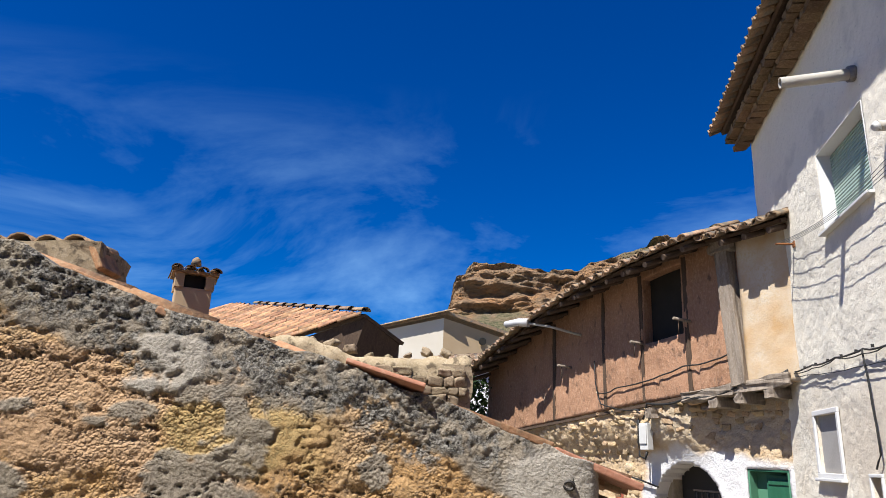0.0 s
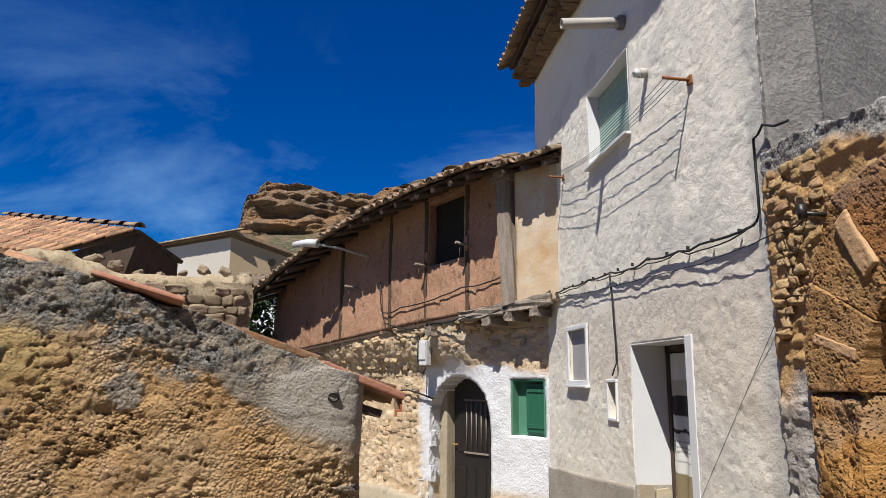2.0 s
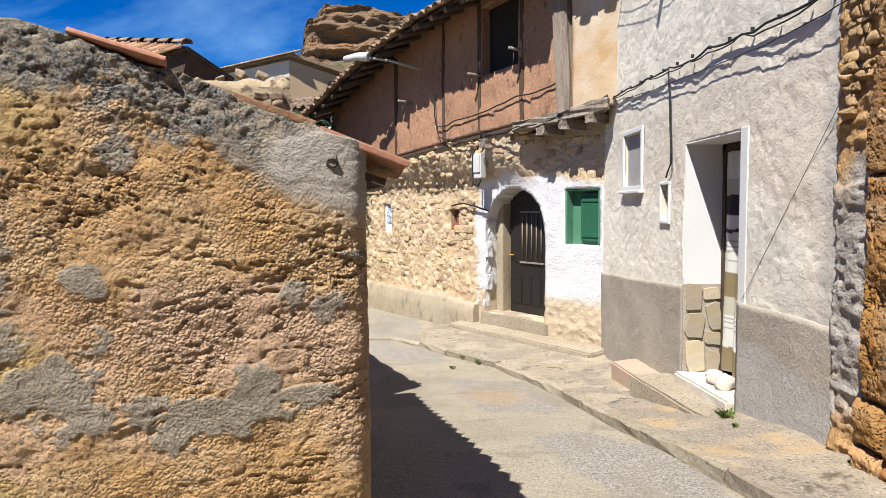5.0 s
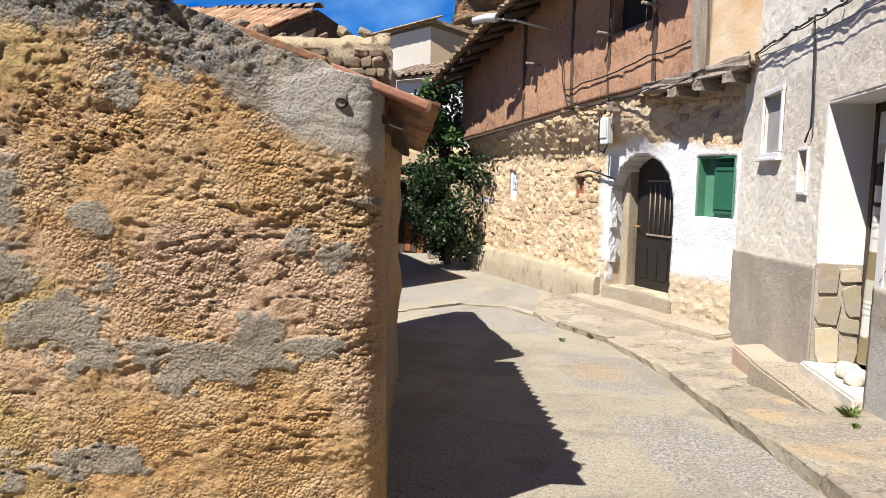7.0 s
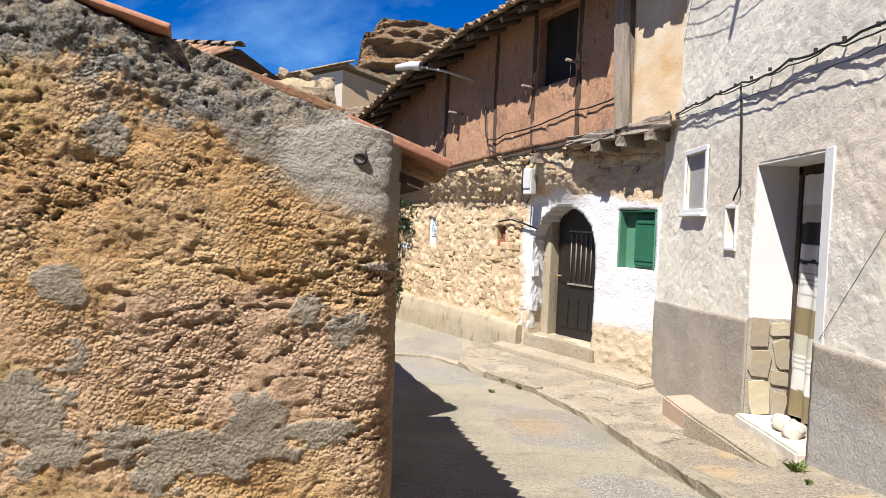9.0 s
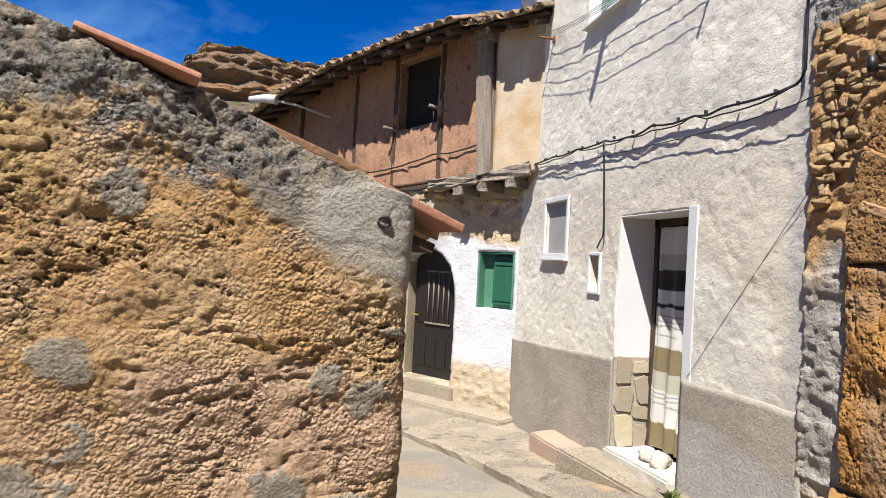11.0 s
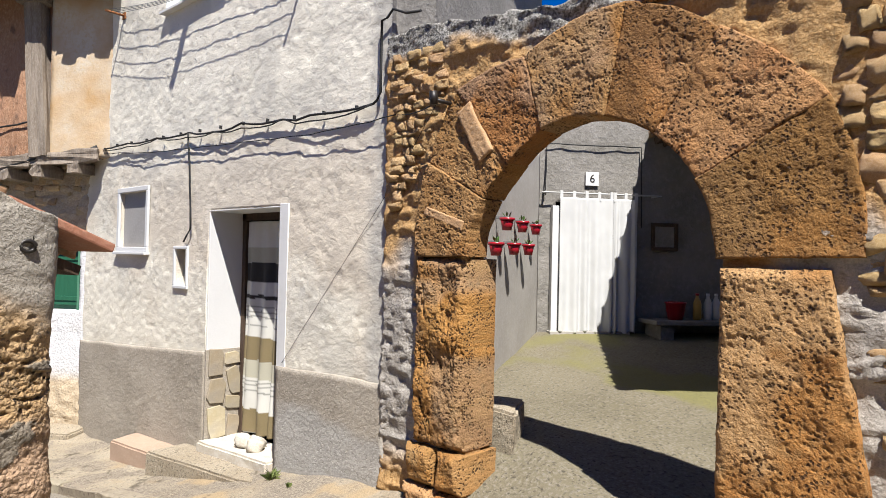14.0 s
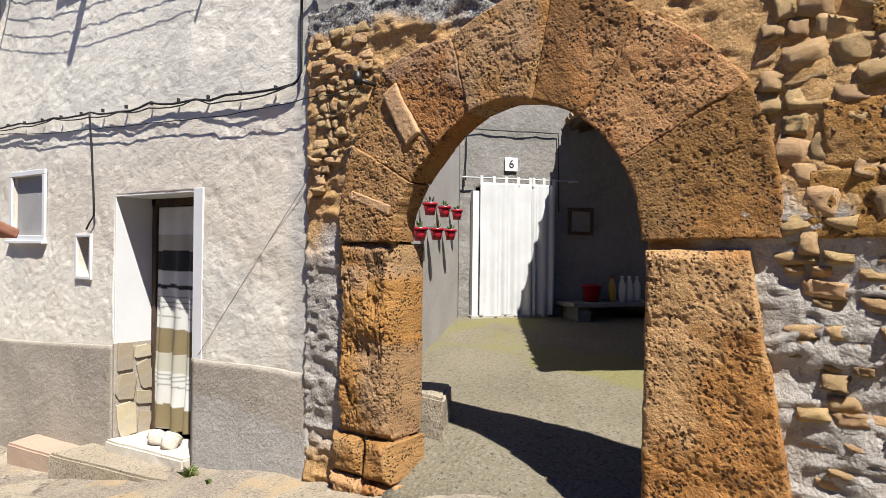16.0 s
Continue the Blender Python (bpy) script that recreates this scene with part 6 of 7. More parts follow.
for a, b in zip(SEG, SEG[1:]):
    over = OVER if a > 0.5 else 0.5
    e0 = Vector(UO + BD * a + BN * over) + Vector((0, 0, float(eave_z(a))))
    e1 = Vector(UO + BD * b + BN * over) + Vector((0, 0, float(eave_z(b))))
    upv = Vector((*(-BN[:2]), 0.36)).normalized()
    roof_plate([e0 + upv * 0.18, e1 + upv * 0.18, e1 + upv * 4, e0 + upv * 4], 0.05, M["darkwood"], parent=old_roof)
    tile_field(old_roof, e0, e1, upv, 3, "oldtile", seed=int(a * 10) + 60, wobble=0.05)
    s = a + 0.1
    while s < b:
        r0 = Vector(UO + BD * s + BN * (over - 0.04)) + Vector((0, 0, float(eave_z(s)) - 0.1))
        part("rafter", tube([r0, r0 + upv * 1.2], 0.05, 6), old_roof, mat=M["darkwood"])
        s += 0.42
wall_old_end = slab("wall_old_house_end", BP + BD * 8.0, -BN, [0, 5.0], [-1, 4.6], BD, M["adobe"], 0.3)
tagged(wall_old_end, "plain end wall of the old house", "wall", kind="structure")

meter = thing("meter_box", "white electric meter box with cables", "meter box", at_b(2.56, 0.30, 2.22))
part("body", box((0.2, 0.12, 0.44), bevel=0.012), meter, mat=M["plastic"])
part("cover", box((0.17, 0.02, 0.3), bevel=0.006), meter, pose_=Matrix.Translation((0, -0.07, 0.03)), mat=M["plastic"])
part("conduit", tube([(0.14, -0.02, 0.45), (0.15, -0.04, -0.1), (0.12, -0.05, -0.32), (0.0, -0.04, -0.36), (-0.04, -0.02, -0.24)], 0.02, 8), meter, "black looped conduit", mat=M["cable"])
def bp3(s, o, z):
    return Vector(BP + BD * s + BN * o) + Vector((0, 0, z))


cable_run("old_house_cable", [bp3(-0.4, 0.4, 3.05), bp3(0.4, 0.45, 2.88), bp3(1.4, 0.45, 2.78), bp3(2.4, 0.4, 2.75), bp3(2.55, 0.36, 2.5)], 0.02, "bundle of black cables under the jetty", 0.05, 9)
cable_run("old_house_cable", [bp3(0.45, 0.4, 3.4), bp3(1.5, 0.4, 3.28), bp3(3.2, 0.4, 3.05), bp3(3.7, 0.4, 3.0)], 0.012, "black cable strung across the adobe wall", 0.04, 10)
cable_run("old_house_cable", [bp3(3.8, 0.4, 3.6), bp3(3.75, 0.4, 3.1), bp3(3.6, 0.42, 2.8), bp3(2.6, 0.4, 2.66)], 0.012, "black cable drooping to the meter", 0.06, 11)
cable_run("old_house_cable", [bp3(3.7, 0.06, 1.52), bp3(3.3, 0.08, 1.56), bp3(2.95, 0.08, 1.5), bp3(2.6, 0.06, 1.42)], 0.016, "short black conduit beside the arch", 0, 12)
for s, z, n_ in ((1.35, 3.98, 0.3), (2.45, 3.75, 0.26), (4.6, 3.55, 0.3)):
    rod = thing("wooden_peg", "pale wooden peg jutting from the adobe", "peg", group="pegs in the adobe wall")
    part("peg", tube([bp3(s, JUT - 0.05, z), bp3(s + 0.05, JUT + n_, z + 0.03)], 0.025, 7), rod, mat=M["wood"])
    part("hanging_rope", tube([bp3(s + 0.04, JUT + n_ * 0.7, z), bp3(s + 0.04, JUT + n_ * 0.7, z - 0.22)], 0.008, 5), rod, mat=M["darkwood"])
street_lamp = thing("street_lamp", "grey street lamp on a long arm under the eave", "street lamp")
part("arm", tube([bp3(4.25, JUT, 4.15), bp3(4.6, JUT + 0.5, 4.32), bp3(5.0, JUT + 0.8, 4.42)], 0.025, 8), street_lamp, mat=M["pipe"])
part("head", tube([bp3(4.95, JUT + 0.78, 4.42), bp3(5.15, JUT + 0.9, 4.45), bp3(5.45, JUT + 1.03, 4.43)], 0.09, 12, 0.75), street_lamp, mat=M["screen"])

# ---- crumbling building behind the shed ----
RO = np.array([-0.64, 6.85, 0])
ruin_stone = material("weathered_ruin_stone", [(0.42, 0.33, 0.22), (0.34, 0.26, 0.165), (0.48, 0.40, 0.29)], 6, 40, 0.7, 0.94, per_object=0.2, grain=0.16, spots=((0.14, 0.105, 0.07), 14, 0.54, 0.66))
rub_top = lambda u: 2.68 + 0.05 * np.sin(u * 5) + 0.04 * u
wall_rubble = slab("wall_ruin", RO, -ND, np.arange(0, 4.6, 0.06), np.linspace(0, 1, 40), (0.316, -0.949, 0), ruin_stone, 0.4, warp=lambda u, v: (u, -1 + v * (rub_top(u) + 1 + (fbm(u, u * 0, 3, 3, 161) - 0.5) * 0.2)),
                   disp=lambda u, z: (fbm(u, z, 4, 4, 162) - 0.5) * 0.12)
tagged(wall_rubble, "crumbling rubble wall behind the shed", "wall", kind="structure")
wall_rubble2 = slab("wall_ruin_side", RO, SD, np.arange(0, 3.6, 0.1), np.linspace(0, 1, 30), (0.97, 0.24, 0), ruin_stone, 0.3, warp=lambda u, v: (u, -1 + v * (3.65 - 0.22 * u)), disp=lambda u, z: (fbm(u, z, 4, 4, 163) - 0.5) * 0.1)
tagged(wall_rubble2, "crumbling rubble side wall", "wall", kind="structure")
RUIN_LUMPS = []
for me in LUMPS:
    c = me.copy()
    c.materials.clear()
    c.materials.append(ruin_stone)
    RUIN_LUMPS.append(c)
rnd = random.Random(9)
for k in range(22):
    u = 0.1 + k * 0.19
    ob = new("stone", rnd.choice(RUIN_LUMPS))
    ob.parent = wall_rubble
    sc = rnd.uniform(0.05, 0.12)
    ob.matrix_basis = Matrix.Translation(Vector(RO - ND * u + np.array([0, 0.15, 0])) + Vector((0, 0, float(rub_top(u)) + 0.03))) @ pose(0, 0, 0, rnd.uniform(-30, 30), rnd.uniform(-30, 30), rnd.uniform(0, 180)) @ Matrix.Diagonal((sc, sc * 1.2, sc * 0.7, 1))
course(wall_rubble, lambda u, v: (Vector(RO - ND * u + np.array([0.316, -0.949, 0]) * 0.02) + Vector((0, 0, v)), Matrix(((0.316, -0.949, 0), (-0.949, -0.316, 0), (0, 0, 1))).transposed().to_4x4()), (0.05, 3.0), (1.7, 2.6), lambda u, v: 0.85, (0.13, 0.08), RUIN_LUMPS, 31, 0.06)

# ---- unseen plain walls added behind the camera, closing off sky fill ----
wall_behind = slab("wall_behind", (-5, -4.4, 0), (1, 0, 0), [0, 8.4], [-0.5, 6.6], (0, 1, 0), M["adobe"], 0.3)
tagged(wall_behind, "unseen earth coloured wall added to block sky fill", "wall", kind="structure")
wall_lane = slab("wall_lane", (-4.7, -4.4, 0), (0, 1, 0), [0, 5.9], [-0.5, 6.2], (1, 0, 0), M["adobe"], 0.3)
tagged(wall_lane, "unseen earth coloured lane wall added to block sky fill", "wall", kind="structure")

# ---- chimney and ridge on the shed roof ----
chimney = thing("chimney", "squat plastered chimney with a tiled cap", "chimney", (-3.04, 5.65, 0))
part("shaft", box((0.31, 0.30, 0.7), bevel=0.012), chimney, pose_=pose(0, 0, 2.78, 0, 0, 35), mat=M["far_ochre"])
for a in range(4):
    x, y = 0.13 * (1 if a % 2 else -1), 0.12 * (1 if a > 1 else -1)
    part("pillar", box((0.08, 0.08, 0.14), bevel=0.006), chimney, pose_=pose(0, 0, 3.19, 0, 0, 35) @ Matrix.Translation((x, y, 0)), mat=M["far_ochre"])
part("flue", box((0.2, 0.2, 0.13), bevel=0.004), chimney, pose_=pose(0, 0, 3.18, 0, 0, 35), mat=M["dark"])
part("cap_plate", box((0.40, 0.38, 0.025), bevel=0.006), chimney, pose_=pose(0, 0, 3.265, 0, 0, 35), mat=M["oldtile"])
for k in range(8):
    ob = new("cap_tile", TILES["oldtile"])
    ob.parent = chimney
    ob.matrix_basis = pose(0, 0, 3.268, 0, 0, 35 if k < 4 else 215) @ pose(-0.165 + 0.11 * (k % 4), -0.25, 0.0, 12, 0, 3 * math.sin(k * 2.2)) @ Matrix.Diagonal((0.5, 0.56, 0.5, 1))
part("finial", lathe([(0.05, 0), (0.04, 0.05), (0.01, 0.08)], 8), chimney, pose_=Matrix.Translation((0, 0, 3.37)), mat=M["oldtile"])
ridge = thing("ridge_parapet", "broken stone parapet capped with old barrel tiles", "parapet")
bm = box((1.3, 0.5, 0.7), cuts=4, jitter=0.025, seed=12)
part("stonework", bm, ridge, pose_=pose(-3.62, 4.35, 2.78, 0, 0, 10), mat=ruin_stone)
for k in range(6):
    ob = new("cap_tile", TILES["oldtile"])
    ob.parent = ridge
    ob.matrix_basis = pose(-4.15 + k * 0.2, 4.05 + 0.035 * k, 3.12 + 0.01 * (k % 2), 6, 0, 10 + 4 * math.sin(k))
part("broken_slab", box((0.22, 0.3, 0.05), bevel=0.01), ridge, pose_=pose(-2.98, 4.35, 3.05, 0, 62, 10), mat=M["tile"])

# ---- houses behind ----
house_a = thing("tiled_house", "low house with an orange barrel tile roof", "house")
Rn, Rf = Vector((-3.4, 12.07, 4.22)), Vector((-7.9, 16.6, 5.36))
Ln, Lf = Vector((-4.95, 12.05, 3.74)), Vector((-9.3, 15.4, 4.66))
En, Ef = Vector((-2.8, 12.7, 3.8)), Vector((-6.4, 17.2, 4.8))
part("gable", prism([Ln + Vector((0.1, 0.05, -0.05)), Rn + Vector((0, 0.05, -0.06)), En + Vector((-0.1, 0, -0.05)), Vector((-2.9, 12.7, -0.8)), Vector((-4.85, 12.1, -0.8))], 0.3, Vector((-0.5, 0.86, 0))), house_a, mat=M["darkwood"])
part("wall", prism([Ln + Vector((0.12, 0.1, -0.05)), Lf + Vector((0.12, 0, -0.05)), Vector((Lf.x + 0.12, Lf.y, -0.8)), Vector((-4.83, 12.15, -0.8))], 0.3, Vector((0.7, 0.5, 0))), house_a, mat=M["far_ochre"])
for q in ([Ln, Lf, Rf, Rn], [En, Ef, Rf, Rn]):
    roof_plate(q, 0.06, M["darkwood"], "roof", house_a)
tile_field(house_a, Ln, Lf, (Rn - Ln), 4, "tile", seed=71, pitch=0.23, lap=0.36, wobble=0.02)
for k in range(11):
    ob = new("ridge_tile", TILES["oldtile"])
    ob.parent = house_a
    d = (Rf - Rn).normalized()
    ob.matrix_basis = Matrix.Translation(Rn.lerp(Rf, k / 11) + Vector((0, 0, 0.05))) @ d.to_track_quat("Y", "Z").to_matrix().to_4x4()
house_b = thing("white_house", "pale two storey house with a tiled verge", "house")
part("wall", prism([Vector((-13, 28.4, -0.6)), Vector((-5.2, 29.1, -0.6)), Vector((-5.2, 29.1, 7.5)), Vector((-7.8, 28.85, 6.9)), Vector((-13, 28.4, 5.6))], 0.4, Vector((-0.09, 1, 0))), house_b, mat=M["far_wall"])
part("wall", prism([Vector((-5.2, 29.1, -0.6)), Vector((-2.2, 30.6, -0.6)), Vector((-2.2, 30.6, 6.7)), Vector((-5.2, 29.1, 7.5))], 0.4, Vector((-0.45, 0.9, 0))), house_b, mat=M["far_ochre"])
part("roof", prism([Vector((-13.2, 28.2, 5.68)), Vector((-5.1, 28.9, 7.66)), Vector((-6.5, 38, 7.66)), Vector((-14, 37, 5.68))], 0.14), house_b, mat=M["oldtile"])
part("roof", prism([Vector((-5.1, 28.9, 7.66)), Vector((-1.9, 30.4, 6.8)), Vector((-4, 38.5, 6.8)), Vector((-6.5, 38, 7.66))], 0.14), house_b, mat=M["oldtile"])
for k in range(26):
    a = k / 25
    p = Vector((-13.2, 28.15, 5.74)).lerp(Vector((-5.1, 28.85, 7.72)), a)
    ob = new("verge_tile", TILES["oldtile"])
    ob.parent = house_b
    ob.matrix_basis = Matrix.Translation(p) @ Vector((8.1, 0.7, 1.98)).to_track_quat("Y", "Z").to_matrix().to_4x4()
win = part("window", box((0.9, 0.15, 1.0), bevel=0.02), house_b, pose_=pose(-7.4, 28.87, 4.6, 0, 0, 5), mat=M["dark"])
part("sill", box((1.1, 0.3, 0.1), bevel=0.02), win, pose_=Matrix.Translation((0, -0.05, -0.55)), mat=M["far_wall"])
part("vent", lathe([(0.16, 0), (0.16, 0.1)], 12), house_b, "dark round vent", pose_=pose(-3.6, 29.82, 6.6, 90, 0, 26), mat=M["dark"])
house_c = thing("low_white_house", "low whitewashed house with a mossy tile roof", "house")
part("wall", prism([Vector((-4.6, 21.6, -0.7)), Vector((-1.2, 20.0, -0.7)), Vector((-1.2, 20.0, 4.3)), Vector((-4.6, 21.6, 4.3))], 0.4, Vector((0.4, 0.9, 0))), house_c, mat=M["whitewash"])
ca, cb, cup = Vector((-5.2, 21.6, 4.35)), Vector((-0.9, 19.5, 4.35)), Vector((0.42, 0.9, 0.3)).normalized()
roof_plate([ca, cb, cb + cup * 3, ca + cup * 3], 0.08, M["darkwood"], "roof", house_c)
tile_field(house_c, ca, cb, cup, 5, "oldtile", seed=83, pitch=0.26, lap=0.4, wobble=0.03)
yard_wall = slab("wall_yard", (-9, 19.6, 0), (1, 0, 0), np.arange(0, 8.6, 0.2), np.arange(-1, 2.4, 0.2), (0, -1, 0), M["brownwall"], 0.4, disp=lambda u, z: (fbm(u, z, 2, 3, 171) - 0.5) * 0.15)
tagged(yard_wall, "rough stone yard wall at the street end", "wall", kind="structure")
gate = thing("yard_gate", "rusty plank gate in the yard wall", "gate", (-3.65, 19.3, 0))
for k in range(6):
    part("plank", box((0.17, 0.04, 2.0), bevel=0.006), gate, pose_=pose(-0.5 + k * 0.18, 0, 0.28 - 0.03 * (k % 3), 0, 0, 0), mat=M["rust"] if k % 2 else M["darkwood"])
part("cross_rail", box((1.1, 0.05, 0.1), bevel=0.006), gate, pose_=pose(-0.05, -0.04, 0.9), mat=M["darkwood"])
canopy = thing("lean_to_canopy", "weathered board canopy over the gate", "canopy")
part("boards", box((2.6, 1.4, 0.08), bevel=0.01), canopy, pose_=pose(-3.9, 18.8, 1.55, -8, 0, 0), mat=M["darkwood"])
for x in (-5.0, -2.75):
    part("post", box((0.1, 0.1, 2.3), bevel=0.01), canopy, pose_=pose(x, 18.25, 0.4), mat=M["wood"])


# ---- trees and plants ----
def leafy(clumps, per, size, seed, droop=0.2):
    rnd = random.Random(seed)
    verts, faces = [], []
    for c, r in clumps:
        for _ in range(per):
            d = Vector((rnd.gauss(0, 1), rnd.gauss(0, 1), rnd.gauss(0, 1))).normalized() * r * rnd.uniform(0.35, 1.05) ** 0.6
            p = Vector(c) + Vector((d.x, d.y, d.z * 0.9))
            a = Vector((rnd.uniform(-1, 1), rnd.uniform(-1, 1), rnd.uniform(-1, 0.4))).normalized()
            b = a.cross(Vector((rnd.uniform(-1, 1), rnd.uniform(-1, 1), rnd.uniform(-1, 1)))).normalized()
            s = size * rnd.uniform(0.6, 1.4)
            k = len(verts)
            verts += [p, p + a * s * 0.5 + b * s * 0.32, p + a * s, p + a * s * 0.5 - b * s * 0.32]
            faces.append((k, k + 1, k + 2, k + 3))
    return verts, faces


def tree(name, foot, clumps, trunk_pts, label, mat, per, size, seed):
    t_ = thing(name, label, "tree", foot)
    part("trunk", tube(trunk_pts, 0.09, 8, 0.5), t_, mat=M["bark"])
    top = Vector(trunk_pts[-1])
    for k, (c, r) in enumerate(clumps[::3]):
        part("limb", tube([top.lerp(Vector(trunk_pts[0]), 0.4 * (k % 2)), (top + Vector(c)) / 2 + Vector((0, 0, 0.1)), Vector(c)], 0.03, 6, 0.4), t_, mat=M["bark"])
    v, f = leafy(clumps, per, size, seed)
    tagged(part("crown", mesh("crown", v, f, mat), t_), kind="stuff")
    return t_


rnd = random.Random(14)
cl = [((rnd.uniform(-0.75, 0.7), rnd.uniform(-0.5, 0.5), rnd.uniform(1.7, 4.3)), rnd.uniform(0.28, 0.5)) for _ in range(30)]
cl = [(c, r) for c, r in cl if abs(c[0]) < 0.9 - 0.16 * (c[2] - 1.7)]
tree("tree", (-2.15, 17.3, -0.7), cl, [(0, 0, 0), (0.05, 0, 1.2), (0.0, 0.05, 2.4)], "small leafy green fruit tree by the stone wall", M["leaf"], 230, 0.12, 3)
cl = [((rnd.uniform(-0.85, 0.85), rnd.uniform(-0.5, 0.4), rnd.uniform(0.3, 2.3)), rnd.uniform(0.28, 0.5)) for _ in range(26)]
tree("shrub", (-1.95, 16.6, -0.7), cl, [(0, 0, 0), (0.02, 0, 0.6), (0, 0, 1.1)], "dense dark green shrub at the wall end", M["darkleaf"], 260, 0.09, 5)


def weed(at, seed, n=40, h=0.12):
    rnd = random.Random(seed)
    bm = bmesh.new()
    for _ in range(n):
        a, r, hh = rnd.uniform(0, 6.28), rnd.uniform(0.2, 1.0) * h, rnd.uniform(0.4, 1.0) * h
        b0 = Vector((rnd.uniform(-0.3, 0.3) * h, rnd.uniform(-0.3, 0.3) * h, 0))
        tip = b0 + Vector((math.cos(a) * r, math.sin(a) * r, hh))
        sd_ = Vector((-math.sin(a), math.cos(a), 0)) * 0.006
        mid_ = b0.lerp(tip, 0.5) + Vector((0, 0, 0.02))
        bm.faces.new([bm.verts.new(v) for v in (b0 - sd_, b0 + sd_, mid_ + sd_)])
        bm.faces.new([bm.verts.new(v) for v in (b0 - sd_, mid_ + sd_, tip)])
    return tagged(part("weed", bm, pose_=Matrix.Translation(at), mat=M["grasses"]), "small green weed tuft in a pavement crack", "weed", "weeds along the street")


for k, (x, y, h) in enumerate(((3.05, 5.7, 0.10), (2.95, 5.3, 0.03), (1.35, 10.3, 0.08), (1.15, 10.6, 0.09), (0.95, 10.0, 0.05),)):
    weed((x, y, float(ground_z(y)) + (0.10 if x > float(np.interp(y, kerb_y, kerb_x)) else 0.005)), k, 60, h)
for k, (x, y, z, s) in enumerate(((3.36, 6.62, -0.11, 0.15), (3.34, 6.42, -0.11, 0.13), (3.42, 6.5, -0.11, 0.12))):
    me = LUMPS[k % 10].copy()
    me.materials.clear()
    me.materials.append(M["paleblock"])
    ob = part("loose_stone", me, pose_=pose(x, y, z, 20 * k, 10, 50 * k) @ Matrix.Diagonal((s, s * 1.1, s * 0.8, 1)))
    tagged(ob, "broken pale limestone lump lying by the door", "stone", "loose stones")
ring = thing("iron_ring", "rusty iron ring stub set in cement", "ring", Vector(CORNER - ND * 0.145 + np.array([0.316, -0.949, 0]) * 0.015) + Vector((0, 0, 1.70)))
part("ring", tube([(0.019 * math.cos(a), -0.012, 0.015 * math.sin(a)) for a in np.linspace(0, math.tau, 15)], 0.006, 6, cap=False), ring, mat=M["metal"])
part("socket", tube([(0, 0.04, 0.02), (0.0, -0.004, 0.02)], 0.018, 8), ring, mat=M["dark"])
stub = thing("iron_stub", "dark splintered peg stub in the gable", "peg", Vector(CORNER - ND * 0.535 + np.array([0.316, -0.949, 0]) * 0.0) + Vector((0, 0, 1.37)))
part("peg", tube([(0.0, 0.06, 0.012), (0.015, 0.0, 0.0), (0.045, -0.015, -0.012)], 0.009, 6, 0.5), stub, mat=M["wood"])
part("cavity", tube([(-0.01, 0.03, 0.018), (-0.015, 0.002, 0.02)], 0.014, 7), stub, mat=M["dark"])

# ---- cliff ----
CX = [-60, -34, -29, -27.2, -25.6, -23.1, -17.1, -7.5, 1.0, 17.0, 23.0, 45, 90, 160]
CH = [14, 24, 29, 33, 39, 42.2, 42.8, 41.6, 41.4, 48, 48.5, 54, 52, 40]
xs = np.concatenate([np.arange(-60, -30, 2.0), np.arange(-30, 60, 0.6), np.arange(60, 160, 4)])
ws = np.linspace(0, 1, 90)
gx, gw = np.meshgrid(xs, ws, indexing="ij")
top = np.interp(gx, CX, CH) + (fbm(gx, gx * 0, 0.16, 4, 181) - 0.5) * 4
foot = np.minimum(top - 1, np.interp(gx, [-60, -28, -8, 20, 60, 160], [6, 30, 31, 40, 44, 30]))
z = np.where(gw < 0.4, -2 + (foot + 2) * gw / 0.4, foot + (top - foot) * np.minimum((gw - 0.4) / 0.5, 1.0))
z = np.where(gw > 0.9, top - (gw - 0.9) * 60, z)
strata = (fbm(gx * 0.12, z * 0.9, 0.5, 4, 182) - 0.5) * 6.0 * (gw > 0.4) + (fbm(gx * 0.3, z, 1.1, 3, 185) - 0.5) * 3.0 * (gw > 0.4) + (fbm(gx, z, 0.35, 4, 183) - 0.5) * 3.0 + (np.abs(fbm(gx, z * 0.4, 0.14, 3, 184) - 0.5)) * 7 * (gw > 0.4)
y = np.where(gw < 0.4, 88 + 52 * gw / 0.4, 140 + 7 * np.minimum((gw - 0.4) / 0.5, 1) + strata)
y = np.where(gw > 0.9, 147 + strata + (gw - 0.9) * 400, y) + np.maximum(0, -26 - gx) * 0.8
n0, n1 = gx.shape
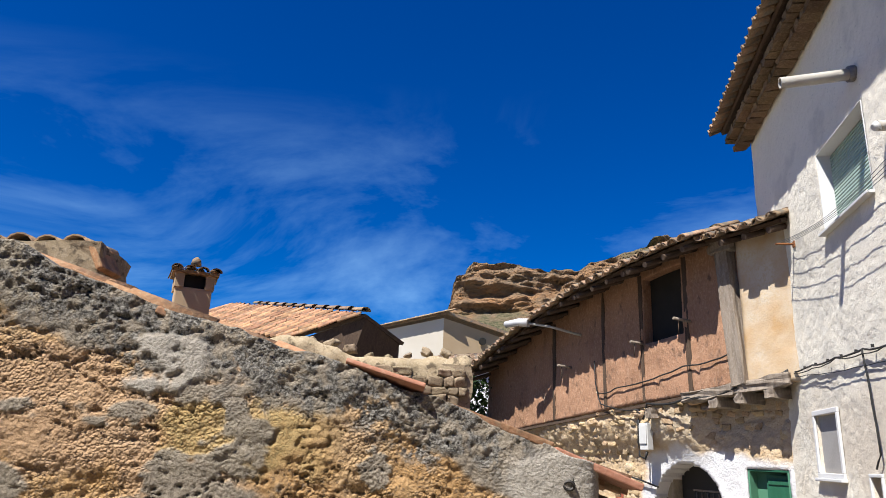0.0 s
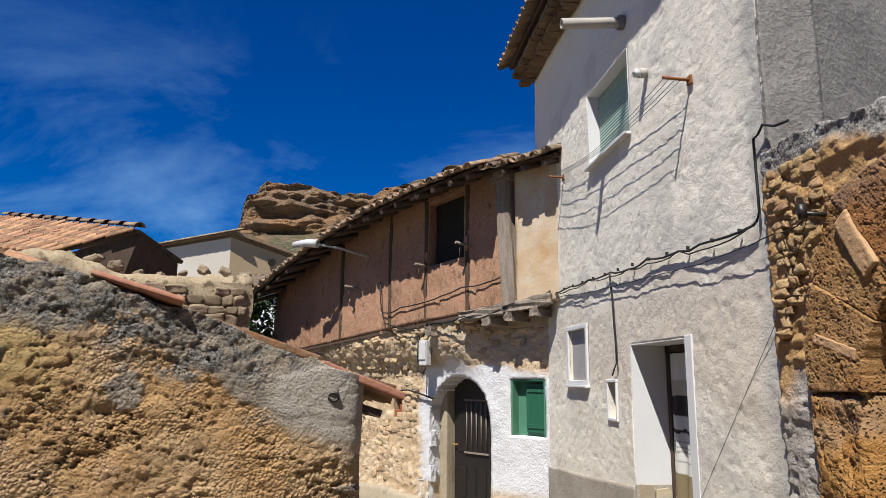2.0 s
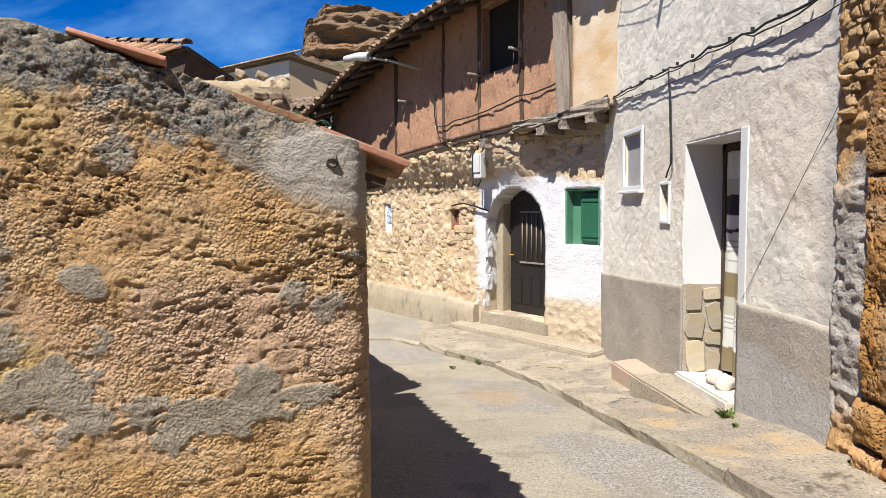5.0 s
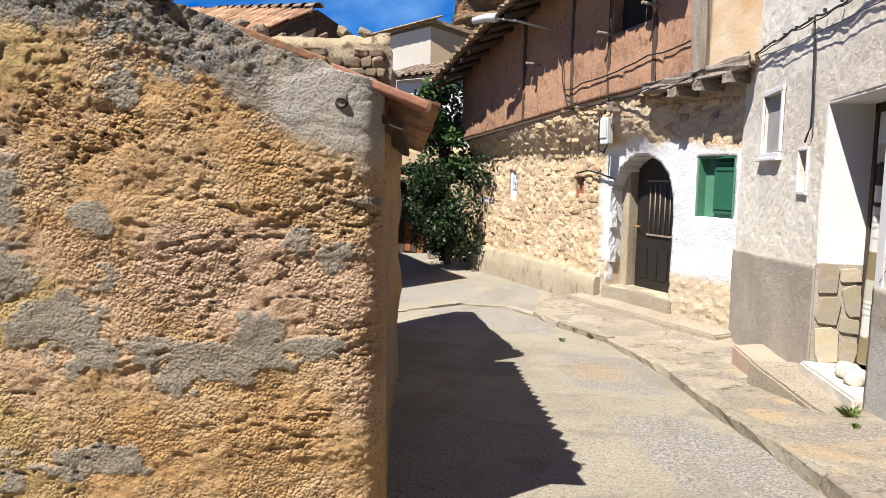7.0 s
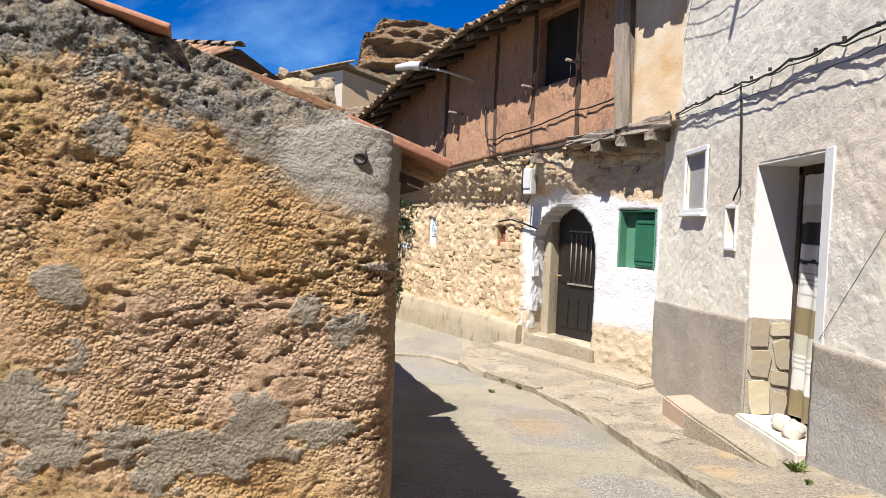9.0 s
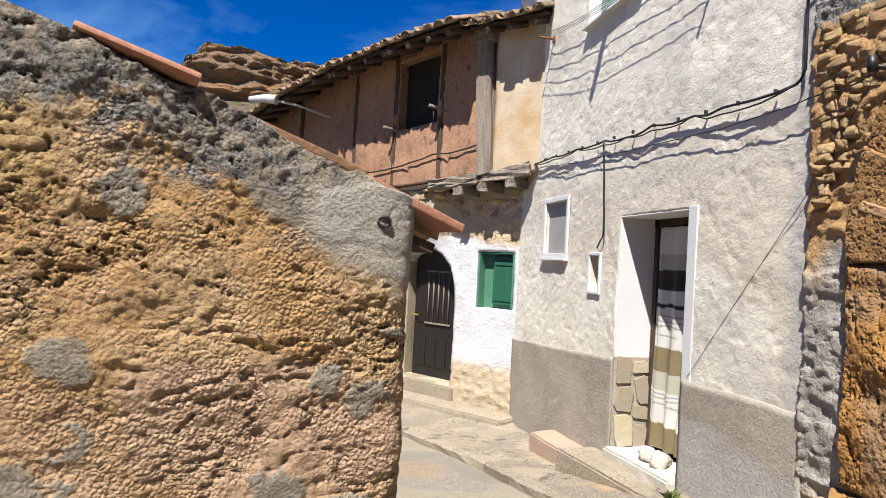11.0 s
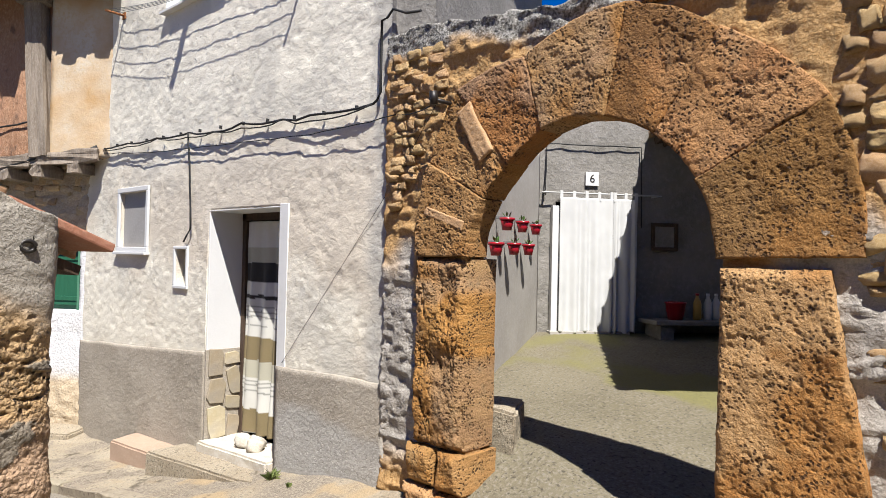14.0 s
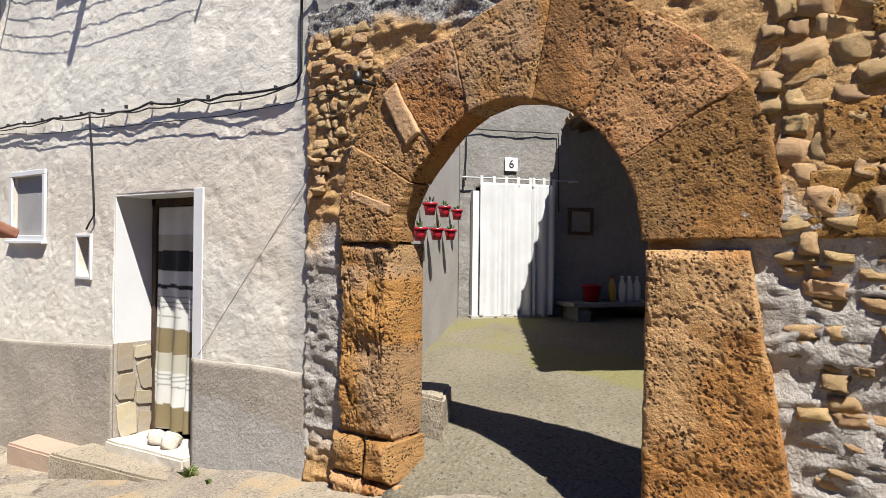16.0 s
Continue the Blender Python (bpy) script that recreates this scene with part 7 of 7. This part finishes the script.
idx = np.arange(n0 * n1).reshape(n0, n1)
me = mesh("cliff", np.stack([gx, y, z], -1).reshape(-1, 3).tolist(), np.stack([idx[:-1, :-1], idx[1:, :-1], idx[1:, 1:], idx[:-1, 1:]], -1).reshape(-1, 4).tolist(), M["cliff"], True)
sc = np.clip(smooth(0.46, 0.36, gw) * smooth(0.3, 0.55, fbm(gx, z, 0.3, 4, 186)) + smooth(0.86, 0.95, gw) * 0.6 + smooth(-6, 16, gx) * smooth(0.4, 0.6, fbm(gx, z, 0.25, 4, 187)) * 0.8, 0, 1)
me.attributes.new("scrub", "FLOAT", "POINT").data.foreach_set("value", sc.reshape(-1).astype(np.float32))
me.attributes.new("shade", "FLOAT", "POINT").data.foreach_set("value", np.clip(smooth(0.5, 0.75, fbm(gx * 0.2, z, 0.5, 4, 188)), 0, 1).reshape(-1).astype(np.float32) * 0.6)
cliff = tagged(new("cliff", me), "red banded sandstone cliff above scrubby slopes", "cliff", kind="structure")

# ---- kerb stones ----
kerb = thing("kerb", "worn concrete kerb stones edging the pavement", "kerb", kind="structure")
kerb_me = []
for k in range(4):
    bm = box((0.82, 0.15, 0.27), cuts=3, jitter=0.012, seed=90 + k)
    me = bpy.data.meshes.new("kerb_stone")
    bm.to_mesh(me)
    bm.free()
    me.materials.append(M["kerb"])
    kerb_me.append(me)
line = [Vector((x, y, 0)) for x, y in KERB]
k = 0
for a, b in zip(line, line[1:]):
    n_ = max(1, round((b - a).length / 0.84))
    for q in range(n_):
        c = a.lerp(b, (q + 0.5) / n_)
        d = b - a
        slope = (float(ground_z(a.lerp(b, 1.0).y)) - float(ground_z(a.y))) / max(d.length, 0.01)
        low = 0.0 if c.x > 0.5 else 0.05
        part("kerb_stone", kerb_me[k % 4], kerb, pose_=Matrix.Translation((c.x, c.y, float(ground_z(c.y)) - 0.055 - low)) @ Vector((d.x, d.y, slope * d.length)).to_track_quat("X", "Z").to_matrix().to_4x4() @ Matrix.Diagonal((d.length / n_ / 0.83, 1, 1, 1)))
        k += 1
